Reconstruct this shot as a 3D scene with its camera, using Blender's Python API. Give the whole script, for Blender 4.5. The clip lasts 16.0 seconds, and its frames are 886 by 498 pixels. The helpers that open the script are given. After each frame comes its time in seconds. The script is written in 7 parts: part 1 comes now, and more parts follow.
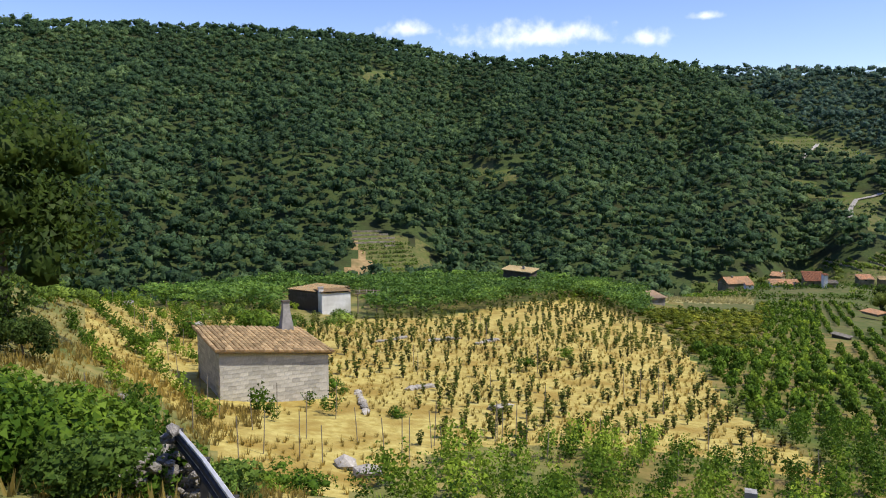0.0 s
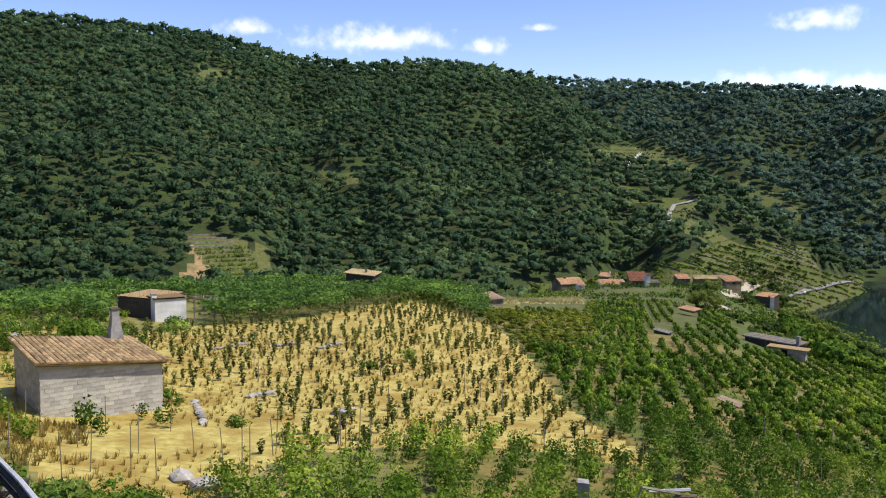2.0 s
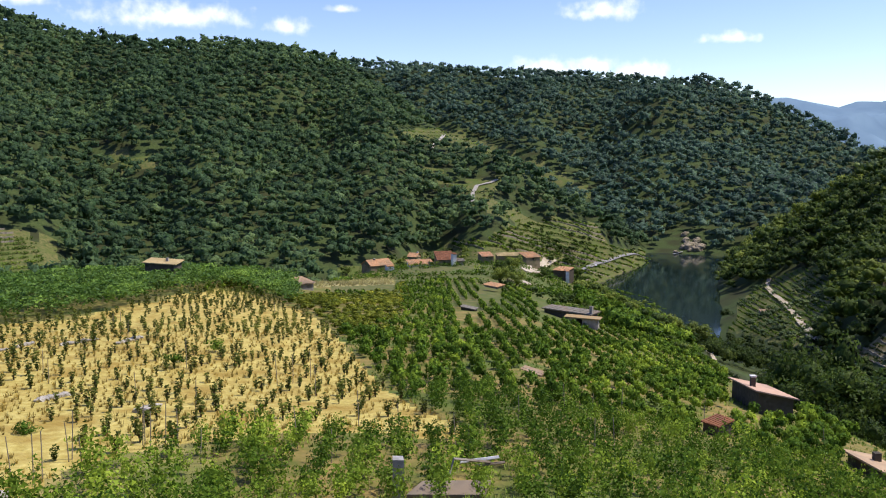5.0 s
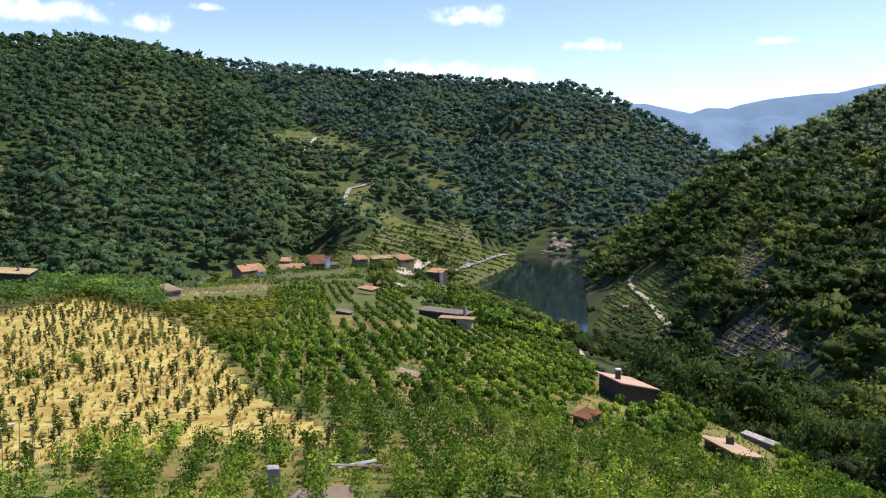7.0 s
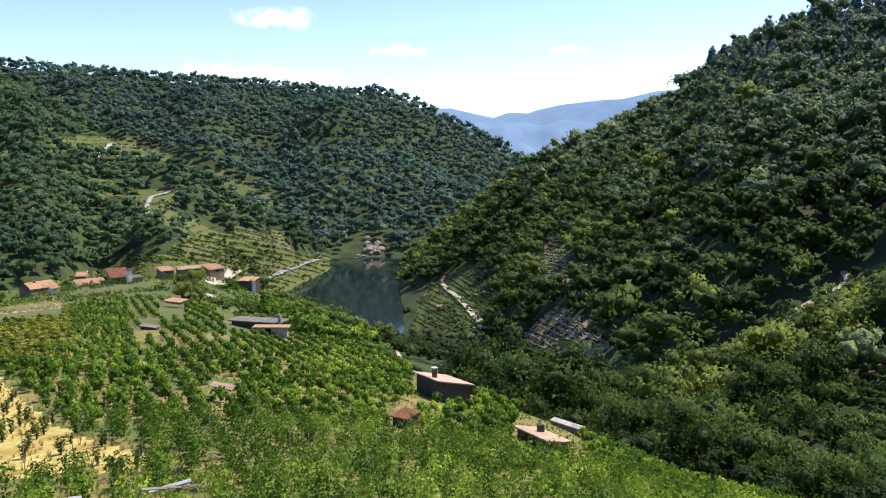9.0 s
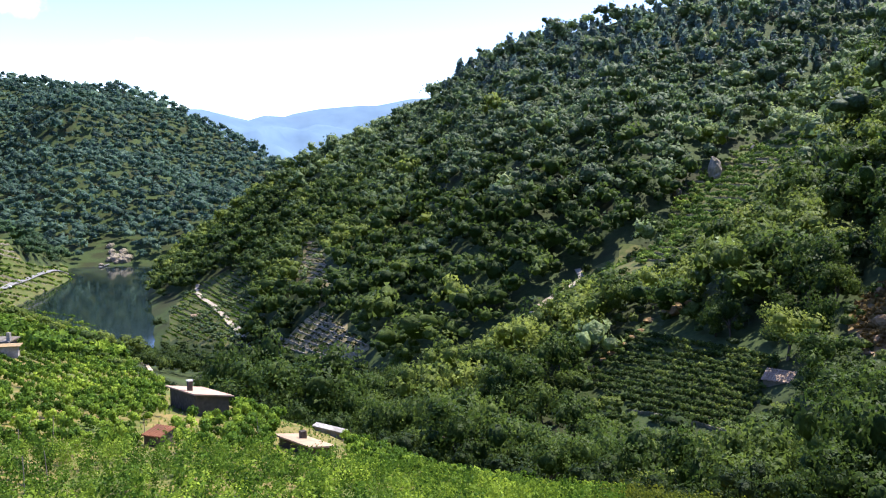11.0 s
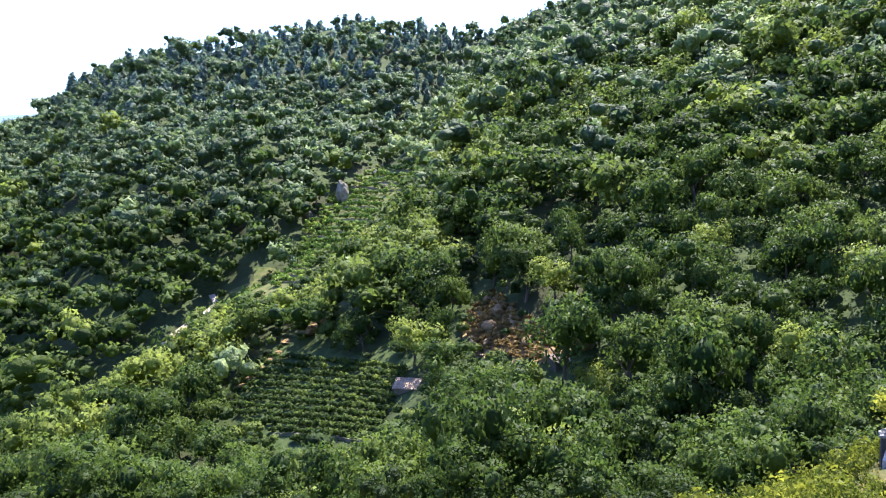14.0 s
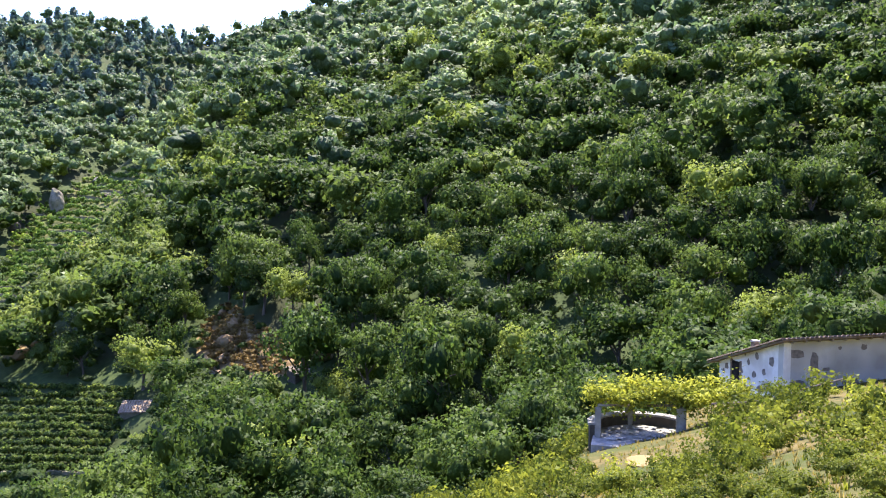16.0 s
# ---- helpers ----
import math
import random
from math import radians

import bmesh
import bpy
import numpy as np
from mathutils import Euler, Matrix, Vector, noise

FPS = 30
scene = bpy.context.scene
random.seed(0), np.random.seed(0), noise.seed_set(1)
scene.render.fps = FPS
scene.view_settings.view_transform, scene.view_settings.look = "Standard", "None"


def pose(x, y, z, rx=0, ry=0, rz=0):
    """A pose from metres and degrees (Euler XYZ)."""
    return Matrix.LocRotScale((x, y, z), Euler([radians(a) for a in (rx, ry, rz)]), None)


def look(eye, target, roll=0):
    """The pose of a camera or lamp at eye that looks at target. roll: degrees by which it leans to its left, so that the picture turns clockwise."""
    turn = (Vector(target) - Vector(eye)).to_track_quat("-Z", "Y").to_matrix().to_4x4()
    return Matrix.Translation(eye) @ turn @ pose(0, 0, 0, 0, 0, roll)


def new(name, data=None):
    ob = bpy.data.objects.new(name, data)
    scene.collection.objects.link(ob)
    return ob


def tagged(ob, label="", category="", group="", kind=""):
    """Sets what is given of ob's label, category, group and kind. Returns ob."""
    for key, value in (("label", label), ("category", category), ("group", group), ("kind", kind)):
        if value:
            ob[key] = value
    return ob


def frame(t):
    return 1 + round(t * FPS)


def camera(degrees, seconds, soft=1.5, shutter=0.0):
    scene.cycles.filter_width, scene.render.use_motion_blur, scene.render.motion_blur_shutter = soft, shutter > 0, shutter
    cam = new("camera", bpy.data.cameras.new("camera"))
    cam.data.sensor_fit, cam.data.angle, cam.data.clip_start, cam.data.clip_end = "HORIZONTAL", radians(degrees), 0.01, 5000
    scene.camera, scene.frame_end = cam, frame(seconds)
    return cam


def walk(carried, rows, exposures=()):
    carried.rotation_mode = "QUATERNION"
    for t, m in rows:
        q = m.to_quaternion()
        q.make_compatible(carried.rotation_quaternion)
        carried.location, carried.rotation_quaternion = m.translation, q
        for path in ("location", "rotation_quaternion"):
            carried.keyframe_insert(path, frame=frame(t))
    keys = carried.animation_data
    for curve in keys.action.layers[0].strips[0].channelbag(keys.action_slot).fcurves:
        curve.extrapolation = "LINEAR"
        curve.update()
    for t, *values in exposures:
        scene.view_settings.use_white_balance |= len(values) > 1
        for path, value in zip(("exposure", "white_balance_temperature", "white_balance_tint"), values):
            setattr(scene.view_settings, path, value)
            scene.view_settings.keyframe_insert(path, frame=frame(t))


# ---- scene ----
# one spot, turning to the right: seconds, tilt, lean, turn in degrees
TURNS = [
    (0, 84.57, 0.41, 0.01),
    (0.5, 84.69, 0.07, -3.10),
    (1, 84.81, -0.16, -5.89),
    (1.5, 84.83, -0.33, -8.25),
    (2, 84.79, -0.33, -10.98),
    (2.5, 84.68, -0.51, -14.01),
    (3, 84.56, -0.66, -16.77),
    (5.5, 83.57, 0.09, -26.74),
    (6, 83.72, -0.01, -29.29),
    (6.5, 83.81, 0.01, -30.94),
    (7, 83.80, 0.01, -33.30),
    (7.5, 84.07, 0.11, -37.11),
    (8, 84.04, 0.43, -40.34),
    (10.5, 84.21, 0.24, -58.23),
    (11, 84.22, 0.02, -63.27),
    (11.5, 84.25, -0.07, -68.07),
    (12, 84.37, -0.18, -72.10),
    (12.5, 84.85, -0.25, -74.25),
    (13, 85.42, -0.29, -76.95),
    (13.5, 85.77, -0.31, -82.62),
    (14, 85.83, 0.06, -88.62),
    (14.5, 85.80, -0.01, -95.23),
    (15, 85.81, -0.33, -100.06),
    (15.5, 86.21, -0.56, -104.22),
    (16, 86.62, -0.35, -106.89),
]
cam = camera(56.97, 16.0, soft=1.1)
walk(cam, [(t, pose(0, 0, 0, a, b, c)) for t, a, b, c in TURNS],
     exposures=[(0.0, 0.34, 6350, 12), (3.0, 0.34, 6350, 13), (5.5, 0.46, 6350, 15), (8.0, 0.66, 6250, 16), (11.0, 1.25, 6000, 16), (12.0, 1.45, 5950, 16), (13.5, 1.8, 5950, 16), (14.5, 2.1, 6050, 16), (16.0, 2.0, 6250, 16)])

# ---- daylight ----
SUN_AZ, SUN_EL = 108.0, 59.0          # degrees clockwise from +y, and above the horizon
sun_way = Vector((math.sin(radians(SUN_AZ)) * math.cos(radians(SUN_EL)),
                  math.cos(radians(SUN_AZ)) * math.cos(radians(SUN_EL)), math.sin(radians(SUN_EL))))
sun = new("sun", bpy.data.lights.new("sun", "SUN"))
sun.data.energy, sun.data.angle, sun.data.color = 4.4, radians(0.53), (1.0, 0.93, 0.80)
sun.matrix_world = look(sun_way * 50, (0, 0, 0))

world = bpy.data.worlds.new("sky")
scene.world = world
world.use_nodes = True
wn, wl = world.node_tree.nodes, world.node_tree.links
wn.clear()


sky = wn.new("ShaderNodeTexSky")
sky.sky_type, sky.sun_disc = "NISHITA", False
sky.sun_elevation, sky.sun_rotation = radians(SUN_EL), radians(SUN_AZ)
sky.altitude, sky.air_density, sky.dust_density, sky.ozone_density = 300, 1.0, 0.6, 1.6
coord = wn.new("ShaderNodeTexCoord")


def vmath(op, a, b=None):
    n = wn.new("ShaderNodeVectorMath")
    n.operation = op
    for i, v in enumerate((a, b)):
        if v is None:
            continue
        if isinstance(v, (tuple, Vector)):
            n.inputs[i].default_value = tuple(v)
        else:
            wl.new(v, n.inputs[i])
    return n.outputs["Value"] if op in ("DOT_PRODUCT", "LENGTH") else n.outputs["Vector"]


def smath(op, a, b=0.0):
    n = wn.new("ShaderNodeMath")
    n.operation = op
    for i, v in enumerate((a, b)):
        if isinstance(v, (int, float)):
            n.inputs[i].default_value = v
        else:
            wl.new(v, n.inputs[i])
    return n.outputs[0]


# cumulus puffs: bearing, elevation, half width, half height (degrees)
CLOUDS = [(6.4, 9.0, 4.6, 0.9), (-2.3, 9.6, 1.5, 0.6), (13.9, 8.6, 1.3, 0.6), (17.6, 9.9, 0.8, 0.3),
          (31.5, 6.0, 2.6, 0.7), (37.6, 5.6, 2.2, 0.8), (35.3, 9.6, 2.3, 0.65), (43.6, 7.6, 1.5, 0.4), (34.8, 6.1, 1.6, 0.6), (55.0, 7.5, 1.0, 0.25)]
noise1 = wn.new("ShaderNodeTexNoise")
noise1.inputs["Scale"].default_value, noise1.inputs["Detail"].default_value = 60, 6
wl.new(coord.outputs["Generated"], noise1.inputs["Vector"])
wob = smath("MULTIPLY", smath("SUBTRACT", noise1.outputs["Fac"], 0.5), 2.6)
mask = None
for ca, ce, cw, ch in CLOUDS:
    a, e = radians(ca), radians(ce)
    right = Vector((math.cos(a), -math.sin(a), 0)) / radians(cw)
    fwd = Vector((math.sin(a) * math.cos(e), math.cos(a) * math.cos(e), math.sin(e)))
    up = Vector((-math.sin(a) * math.sin(e), -math.cos(a) * math.sin(e), math.cos(e))) / radians(ch)
    u = vmath("DOT_PRODUCT", coord.outputs["Generated"], right)
    v = vmath("DOT_PRODUCT", coord.outputs["Generated"], up)
    v = smath("MAXIMUM", v, smath("MULTIPLY", v, -1.6))      # flatter undersides
    d = smath("SQRT", smath("ADD", smath("MULTIPLY", u, u), smath("MULTIPLY", v, v)))
    front = smath("GREATER_THAN", vmath("DOT_PRODUCT", coord.outputs["Generated"], fwd), 0.5)
    m = smath("ADD", smath("MULTIPLY", smath("SUBTRACT", smath("ADD", 1.0, wob), d), front), smath("MULTIPLY", smath("SUBTRACT", front, 1.0), 5.0))
    mask = m if mask is None else smath("MAXIMUM", mask, m)
ramp = wn.new("ShaderNodeMapRange")
ramp.interpolation_type = "SMOOTHSTEP"
ramp.inputs["From Min"].default_value, ramp.inputs["From Max"].default_value = -0.45, 1.1
ramp.inputs["To Max"].default_value = 0.85
wl.new(mask, ramp.inputs["Value"])
mix = wn.new("ShaderNodeMix")
mix.data_type = "RGBA"
wl.new(ramp.outputs[0], mix.inputs[0])
deep = wn.new("ShaderNodeHueSaturation")
deep.inputs["Hue"].default_value, deep.inputs["Saturation"].default_value, deep.inputs["Value"].default_value = 0.522, 1.2, 1.0
wl.new(sky.outputs[0], deep.inputs["Color"])
wl.new(deep.outputs[0], mix.inputs[6])
mix.inputs[7].default_value = (6.6, 6.8, 7.0, 1)
bg = wn.new("ShaderNodeBackground")
bg.inputs["Strength"].default_value = 0.15
wl.new(mix.outputs[2], bg.inputs["Color"])
wl.new(bg.outputs[0], wn.new("ShaderNodeOutputWorld").inputs[0])


# ---- materials ----
def rgb(c):
    return (*c, 1.0)


def material(name, c1, c2, scale=3.0, rough=0.85, bump=0.3, c3=None, scale2=0.3, metal=0.0, bump_dist=0.02, spec=0.08,
             random_tint=0.0, space="Object", stretch=(1, 1, 1)):
    """Two colours mixed by fine grain and a third by broad patches, with relief."""
    m = bpy.data.materials.new(name)
    m.use_nodes = True
    n, l = m.node_tree.nodes, m.node_tree.links
    b = n["Principled BSDF"]
    b.inputs["Roughness"].default_value, b.inputs["Metallic"].default_value = rough, metal
    b.inputs["Specular IOR Level"].default_value = spec
    tc, mp = n.new("ShaderNodeTexCoord"), n.new("ShaderNodeMapping")
    mp.inputs["Scale"].default_value = stretch
    l.new(tc.outputs[space], mp.inputs[0])
    fine = n.new("ShaderNodeTexNoise")
    fine.inputs["Scale"].default_value, fine.inputs["Detail"].default_value = scale, 5
    l.new(mp.outputs[0], fine.inputs["Vector"])
    r1 = n.new("ShaderNodeMapRange")
    r1.inputs["From Min"].default_value, r1.inputs["From Max"].default_value = 0.33, 0.67
    l.new(fine.outputs["Fac"], r1.inputs["Value"])
    mx = n.new("ShaderNodeMix")
    mx.data_type = "RGBA"
    mx.inputs[6].default_value, mx.inputs[7].default_value = rgb(c1), rgb(c2)
    l.new(r1.outputs[0], mx.inputs[0])
    out = mx.outputs[2]
    broad = n.new("ShaderNodeTexNoise")
    broad.inputs["Scale"].default_value, broad.inputs["Detail"].default_value = scale2, 4
    l.new(mp.outputs[0], broad.inputs["Vector"])
    if c3 is not None:
        r2 = n.new("ShaderNodeMapRange")
        r2.inputs["From Min"].default_value, r2.inputs["From Max"].default_value = 0.45, 0.65
        l.new(broad.outputs["Fac"], r2.inputs["Value"])
        mx2 = n.new("ShaderNodeMix")
        mx2.data_type = "RGBA"
        l.new(r2.outputs[0], mx2.inputs[0])
        l.new(out, mx2.inputs[6])
        mx2.inputs[7].default_value = rgb(c3)
        out = mx2.outputs[2]
    if random_tint:
        oi, hs, mr = n.new("ShaderNodeObjectInfo"), n.new("ShaderNodeHueSaturation"), n.new("ShaderNodeMapRange")
        mr.inputs["To Min"].default_value, mr.inputs["To Max"].default_value = 1 - random_tint, 1 + random_tint
        l.new(oi.outputs["Random"], mr.inputs["Value"])
        l.new(mr.outputs[0], hs.inputs["Value"])
        l.new(out, hs.inputs["Color"])
        out = hs.outputs[0]
    l.new(out, b.inputs["Base Color"])
    if bump:
        bp = n.new("ShaderNodeBump")
        bp.inputs["Strength"].default_value, bp.inputs["Distance"].default_value = bump, bump_dist
        l.new(fine.outputs["Fac"], bp.inputs["Height"])
        l.new(bp.outputs[0], b.inputs["Normal"])
    return m


def leaf_material(name, dark, light, third=None, translucent=0.4, gloss=0.08, grain=0.0, rough=0.55):
    """Leaves: every leaf its own shade between two greens, every plant its own tone (attribute 'tone').
    grain: size in metres of the sprays that a mass of foliage is broken into."""
    m = bpy.data.materials.new(name)
    m.use_nodes = True
    n, l = m.node_tree.nodes, m.node_tree.links
    n.clear()
    geo, tone = n.new("ShaderNodeNewGeometry"), n.new("ShaderNodeAttribute")
    tone.attribute_name = "tone"
    mx = n.new("ShaderNodeMix")
    mx.data_type = "RGBA"
    mx.inputs[6].default_value, mx.inputs[7].default_value = rgb(dark), rgb(light)
    l.new(geo.outputs["Random Per Island"], mx.inputs[0])
    mx2 = n.new("ShaderNodeMix")
    mx2.data_type = "RGBA"
    r = n.new("ShaderNodeMapRange")
    r.inputs["From Min"].default_value, r.inputs["From Max"].default_value = 0.35, 1.0
    r.inputs["To Max"].default_value = 0.75
    l.new(tone.outputs["Fac"], r.inputs["Value"])
    l.new(r.outputs[0], mx2.inputs[0])
    l.new(mx.outputs[2], mx2.inputs[6])
    mx2.inputs[7].default_value = rgb(third or light)
    own, val = n.new("ShaderNodeHueSaturation"), n.new("ShaderNodeMapRange")
    val.inputs["To Min"].default_value, val.inputs["To Max"].default_value = 0.62, 1.22
    l.new(tone.outputs["Fac"], val.inputs["Value"])
    l.new(val.outputs[0], own.inputs["Value"])
    l.new(mx2.outputs[2], own.inputs["Color"])
    colour = own.outputs[0]
    d = n.new("ShaderNodeBsdfPrincipled")
    d.inputs["Roughness"].default_value, d.inputs["Specular IOR Level"].default_value = rough, gloss
    t = n.new("ShaderNodeBsdfTranslucent")
    if grain:
        tc, sprays = n.new("ShaderNodeTexCoord"), n.new("ShaderNodeTexNoise")
        sprays.inputs["Scale"].default_value, sprays.inputs["Detail"].default_value = 1.0 / grain, 3
        l.new(tc.outputs["Object"], sprays.inputs["Vector"])
        vary, shade = n.new("ShaderNodeMapRange"), n.new("ShaderNodeHueSaturation")
        vary.inputs["From Min"].default_value, vary.inputs["From Max"].default_value = 0.35, 0.65
        vary.inputs["To Min"].default_value, vary.inputs["To Max"].default_value = 0.72, 1.28
        l.new(sprays.outputs["Fac"], vary.inputs["Value"])
        l.new(vary.outputs[0], shade.inputs["Value"])
        l.new(colour, shade.inputs["Color"])
        colour = shade.outputs[0]
        relief = n.new("ShaderNodeBump")
        relief.inputs["Strength"].default_value, relief.inputs["Distance"].default_value = 0.8, grain * 1.2
        l.new(sprays.outputs["Fac"], relief.inputs["Height"])
        l.new(relief.outputs[0], d.inputs["Normal"])
    l.new(colour, d.inputs["Base Color"])
    l.new(colour, t.inputs["Color"])
    s = n.new("ShaderNodeMixShader")
    s.inputs[0].default_value = translucent
    l.new(d.outputs[0], s.inputs[1])
    l.new(t.outputs[0], s.inputs[2])
    l.new(s.outputs[0], n.new("ShaderNodeOutputMaterial").inputs[0])
    return m


M = {}
M["woodland_floor"] = material("woodland_floor", (0.033, 0.053, 0.017), (0.06, 0.082, 0.026), 0.9, c3=(0.035, 0.040, 0.016), scale2=0.05)
M["dry_grass"] = material("dry_grass", (0.32, 0.252, 0.062), (0.46, 0.388, 0.125), 2.6, c3=(0.27, 0.19, 0.045), scale2=0.45, bump=0.8, bump_dist=0.12)
M["rough_grass"] = material("rough_grass", (0.13, 0.14, 0.04), (0.28, 0.23, 0.08), 1.1, c3=(0.10, 0.125, 0.035), scale2=0.2, bump=0.8, bump_dist=0.15)
M["vine_soil"] = material("vine_soil", (0.095, 0.110, 0.026), (0.24, 0.175, 0.062), 0.9, c3=(0.085, 0.115, 0.025), scale2=0.15, bump=0.7, bump_dist=0.15)
M["terrace_soil"] = material("terrace_soil", (0.060, 0.085, 0.022), (0.145, 0.130, 0.050), 0.6, c3=(0.078, 0.105, 0.025), scale2=0.08, bump=0.5)
M["bare_earth"] = material("bare_earth", (0.22, 0.15, 0.065), (0.33, 0.24, 0.115), 0.5, c3=(0.15, 0.125, 0.05), scale2=0.1, bump=0.5)
M["pale_track"] = material("pale_track", (0.36, 0.31, 0.22), (0.46, 0.41, 0.31), 0.8, c3=(0.31, 0.25, 0.17), scale2=0.1)
M["tan_terrace"] = material("tan_terrace", (0.17, 0.145, 0.065), (0.30, 0.245, 0.13), 0.7, c3=(0.10, 0.10, 0.035), scale2=0.12, bump=0.6)
M["stony_grass"] = material("stony_grass", (0.065, 0.062, 0.020), (0.14, 0.105, 0.040), 1.4, c3=(0.055, 0.065, 0.018), scale2=0.25, bump=0.8, bump_dist=0.12)
M["asphalt"] = material("asphalt", (0.16, 0.16, 0.155), (0.28, 0.275, 0.26), 18, c3=(0.2, 0.195, 0.18), scale2=0.7, bump=0.6)
# far ridge: bluish base and a faint glow stand in for haze
M["distance"] = material("painted_haze_distance", (0.06, 0.11, 0.16), (0.09, 0.15, 0.20), 0.01, c3=(0.08, 0.13, 0.17), scale2=0.003, bump=0)
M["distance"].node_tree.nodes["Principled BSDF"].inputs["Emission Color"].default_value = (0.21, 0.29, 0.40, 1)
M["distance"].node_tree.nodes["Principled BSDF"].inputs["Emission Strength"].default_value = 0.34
M["straw"] = material("straw", (0.25, 0.225, 0.095), (0.34, 0.30, 0.135), 0.8, c3=(0.20, 0.21, 0.075), scale2=0.1)

L = {}
L["oak"] = leaf_material("oak_leaves", (0.050, 0.096, 0.020), (0.122, 0.186, 0.036), (0.260, 0.300, 0.054), translucent=0.5, gloss=0.12, grain=0.35)
L["oak_near"] = leaf_material("near_oak_leaves", (0.044, 0.088, 0.017), (0.118, 0.180, 0.032), (0.260, 0.300, 0.052), translucent=0.5, gloss=0.12, grain=0.05)
# oak green darkened: valley shade is put into the leaf colour
L["shade_dark_wood"] = leaf_material("shade_dark_leaves", (0.032, 0.064, 0.016), (0.086, 0.134, 0.028), (0.155, 0.195, 0.038), translucent=0.5, gloss=0.12, grain=0.35)
# next four: haze put into the leaf colours as paler, bluer greens
L["hazed_hill_wood"] = leaf_material("hazed_hill_leaves", (0.094, 0.162, 0.066), (0.190, 0.270, 0.100), (0.290, 0.345, 0.120), translucent=0.5, gloss=0.28, grain=0.7, rough=0.6)
L["hazed_far_wood"] = leaf_material("hazed_far_leaves", (0.064, 0.130, 0.056), (0.106, 0.186, 0.074), (0.170, 0.235, 0.080), translucent=0.5, gloss=0.15, grain=1.4, rough=0.6)
L["haze_blue_wood"] = leaf_material("haze_blue_leaves", (0.066, 0.132, 0.090), (0.110, 0.190, 0.120), (0.135, 0.205, 0.120), translucent=0.5, gloss=0.2, grain=2.2, rough=0.6)
L["pine"] = leaf_material("hazed_pine_needles", (0.095, 0.165, 0.120), (0.165, 0.240, 0.165), (0.19, 0.255, 0.17), translucent=0.5, gloss=0.4, grain=0.6, rough=0.6)
L["vine"] = leaf_material("vine_leaves", (0.040, 0.100, 0.010), (0.150, 0.262, 0.026), (0.300, 0.385, 0.040), translucent=0.35, gloss=0.06)
L["young_vine"] = leaf_material("young_vine_leaves", (0.060, 0.092, 0.016), (0.140, 0.170, 0.030), (0.230, 0.240, 0.048))
L["trellis"] = leaf_material("trellis_vine_leaves", (0.070, 0.155, 0.026), (0.165, 0.290, 0.046), (0.240, 0.360, 0.055), translucent=0.4, gloss=0.15)
L["yellow"] = leaf_material("yellowing_vine_leaves", (0.130, 0.185, 0.020), (0.290, 0.320, 0.034), (0.430, 0.400, 0.050), translucent=0.4)
L["bush"] = leaf_material("bush_leaves", (0.075, 0.150, 0.026), (0.195, 0.310, 0.050), (0.330, 0.410, 0.072), translucent=0.4)
# brighter, yellower copy of the vine green, sunlight put into the colour
L["sunny"] = leaf_material("sunny_vine_leaves", (0.060, 0.095, 0.014), (0.250, 0.285, 0.030), (0.440, 0.430, 0.050), translucent=0.45)
L["ochre"] = leaf_material("dry_ochre_scrub", (0.22, 0.145, 0.045), (0.38, 0.26, 0.085), (0.33, 0.26, 0.07), translucent=0.5)
L["pale_straw"] = leaf_material("pale_stalks", (0.42, 0.38, 0.15), (0.56, 0.51, 0.23), (0.48, 0.44, 0.17), translucent=0.5)
L["straw"] = leaf_material("dry_stalks", (0.36, 0.27, 0.06), (0.50, 0.40, 0.12), (0.42, 0.30, 0.07), translucent=0.55)


# ---- the lie of the land ----
# Bearings in degrees clockwise from +y, distances and heights from the roadside look-out, chosen to fit the camera's
# view.
BANK = np.array([  # bearing, height at 26 m, brow distance, brow height, mid-slope distance and height, foot distance and height
    (-180, 5.0, 60, 20.0, 150, 55, 400, 140), (-75, -1.0, 60, 4.0, 150, 5, 400, 10), (-38, -6.3, 60, -5.0, 150, -30, 330, -85),
    (-28, -7.7, 62, -7.6, 160, -45, 330, -88), (-18, -9.8, 95, -14.0, 190, -55, 330, -90), (-6, -10.7, 115, -16.2, 200, -60, 330, -90),
    (6, -11.3, 118, -16.6, 200, -60, 330, -90), (13, -11.3, 130, -19.6, 210, -38, 350, -90), (20, -11.3, 160, -24.8, 265, -36.0, 450, -92),
    (26, -11.3, 160, -25.6, 285, -35.9, 560, -92.6), (30, -11.3, 160, -26.2, 290, -37.2, 600, -93), (35, -11.4, 128, -26.0, 300, -49, 600, -93), (39, -11.5, 112, -25.0, 330, -62, 480, -93)])
BANK = np.vstack([BANK, np.array([
    (43, -11.5, 92, -22.9, 200, -48, 400, -93), (48, -11.5, 79, -22.5, 150, -52, 300, -74), (56, -11.7, 64, -22.0, 130, -48, 230, -61),
    (62, -12.0, 57, -21.9, 110, -46, 190, -54), (70, -11.9, 53, -21.8, 100, -45, 150, -50), (80, -11.5, 50, -20.6, 85, -39, 110, -40),
    (100, -11.5, 48, -19.4, 72, -31, 100, -32), (110, -10.8, 46, -17.6, 66, -27, 98, -29), (117, -9.4, 45, -13.6, 62, -22, 95, -27), (122, -8.9, 46, -12.4, 62, -20, 95, -25),
    (130, -7.5, 52, -10.6, 66, -17, 95, -22), (145, -5.0, 58, -8.6, 80, -14, 110, -18), (180, 5.0, 60, 20.0, 150, 55, 400, 140)])])
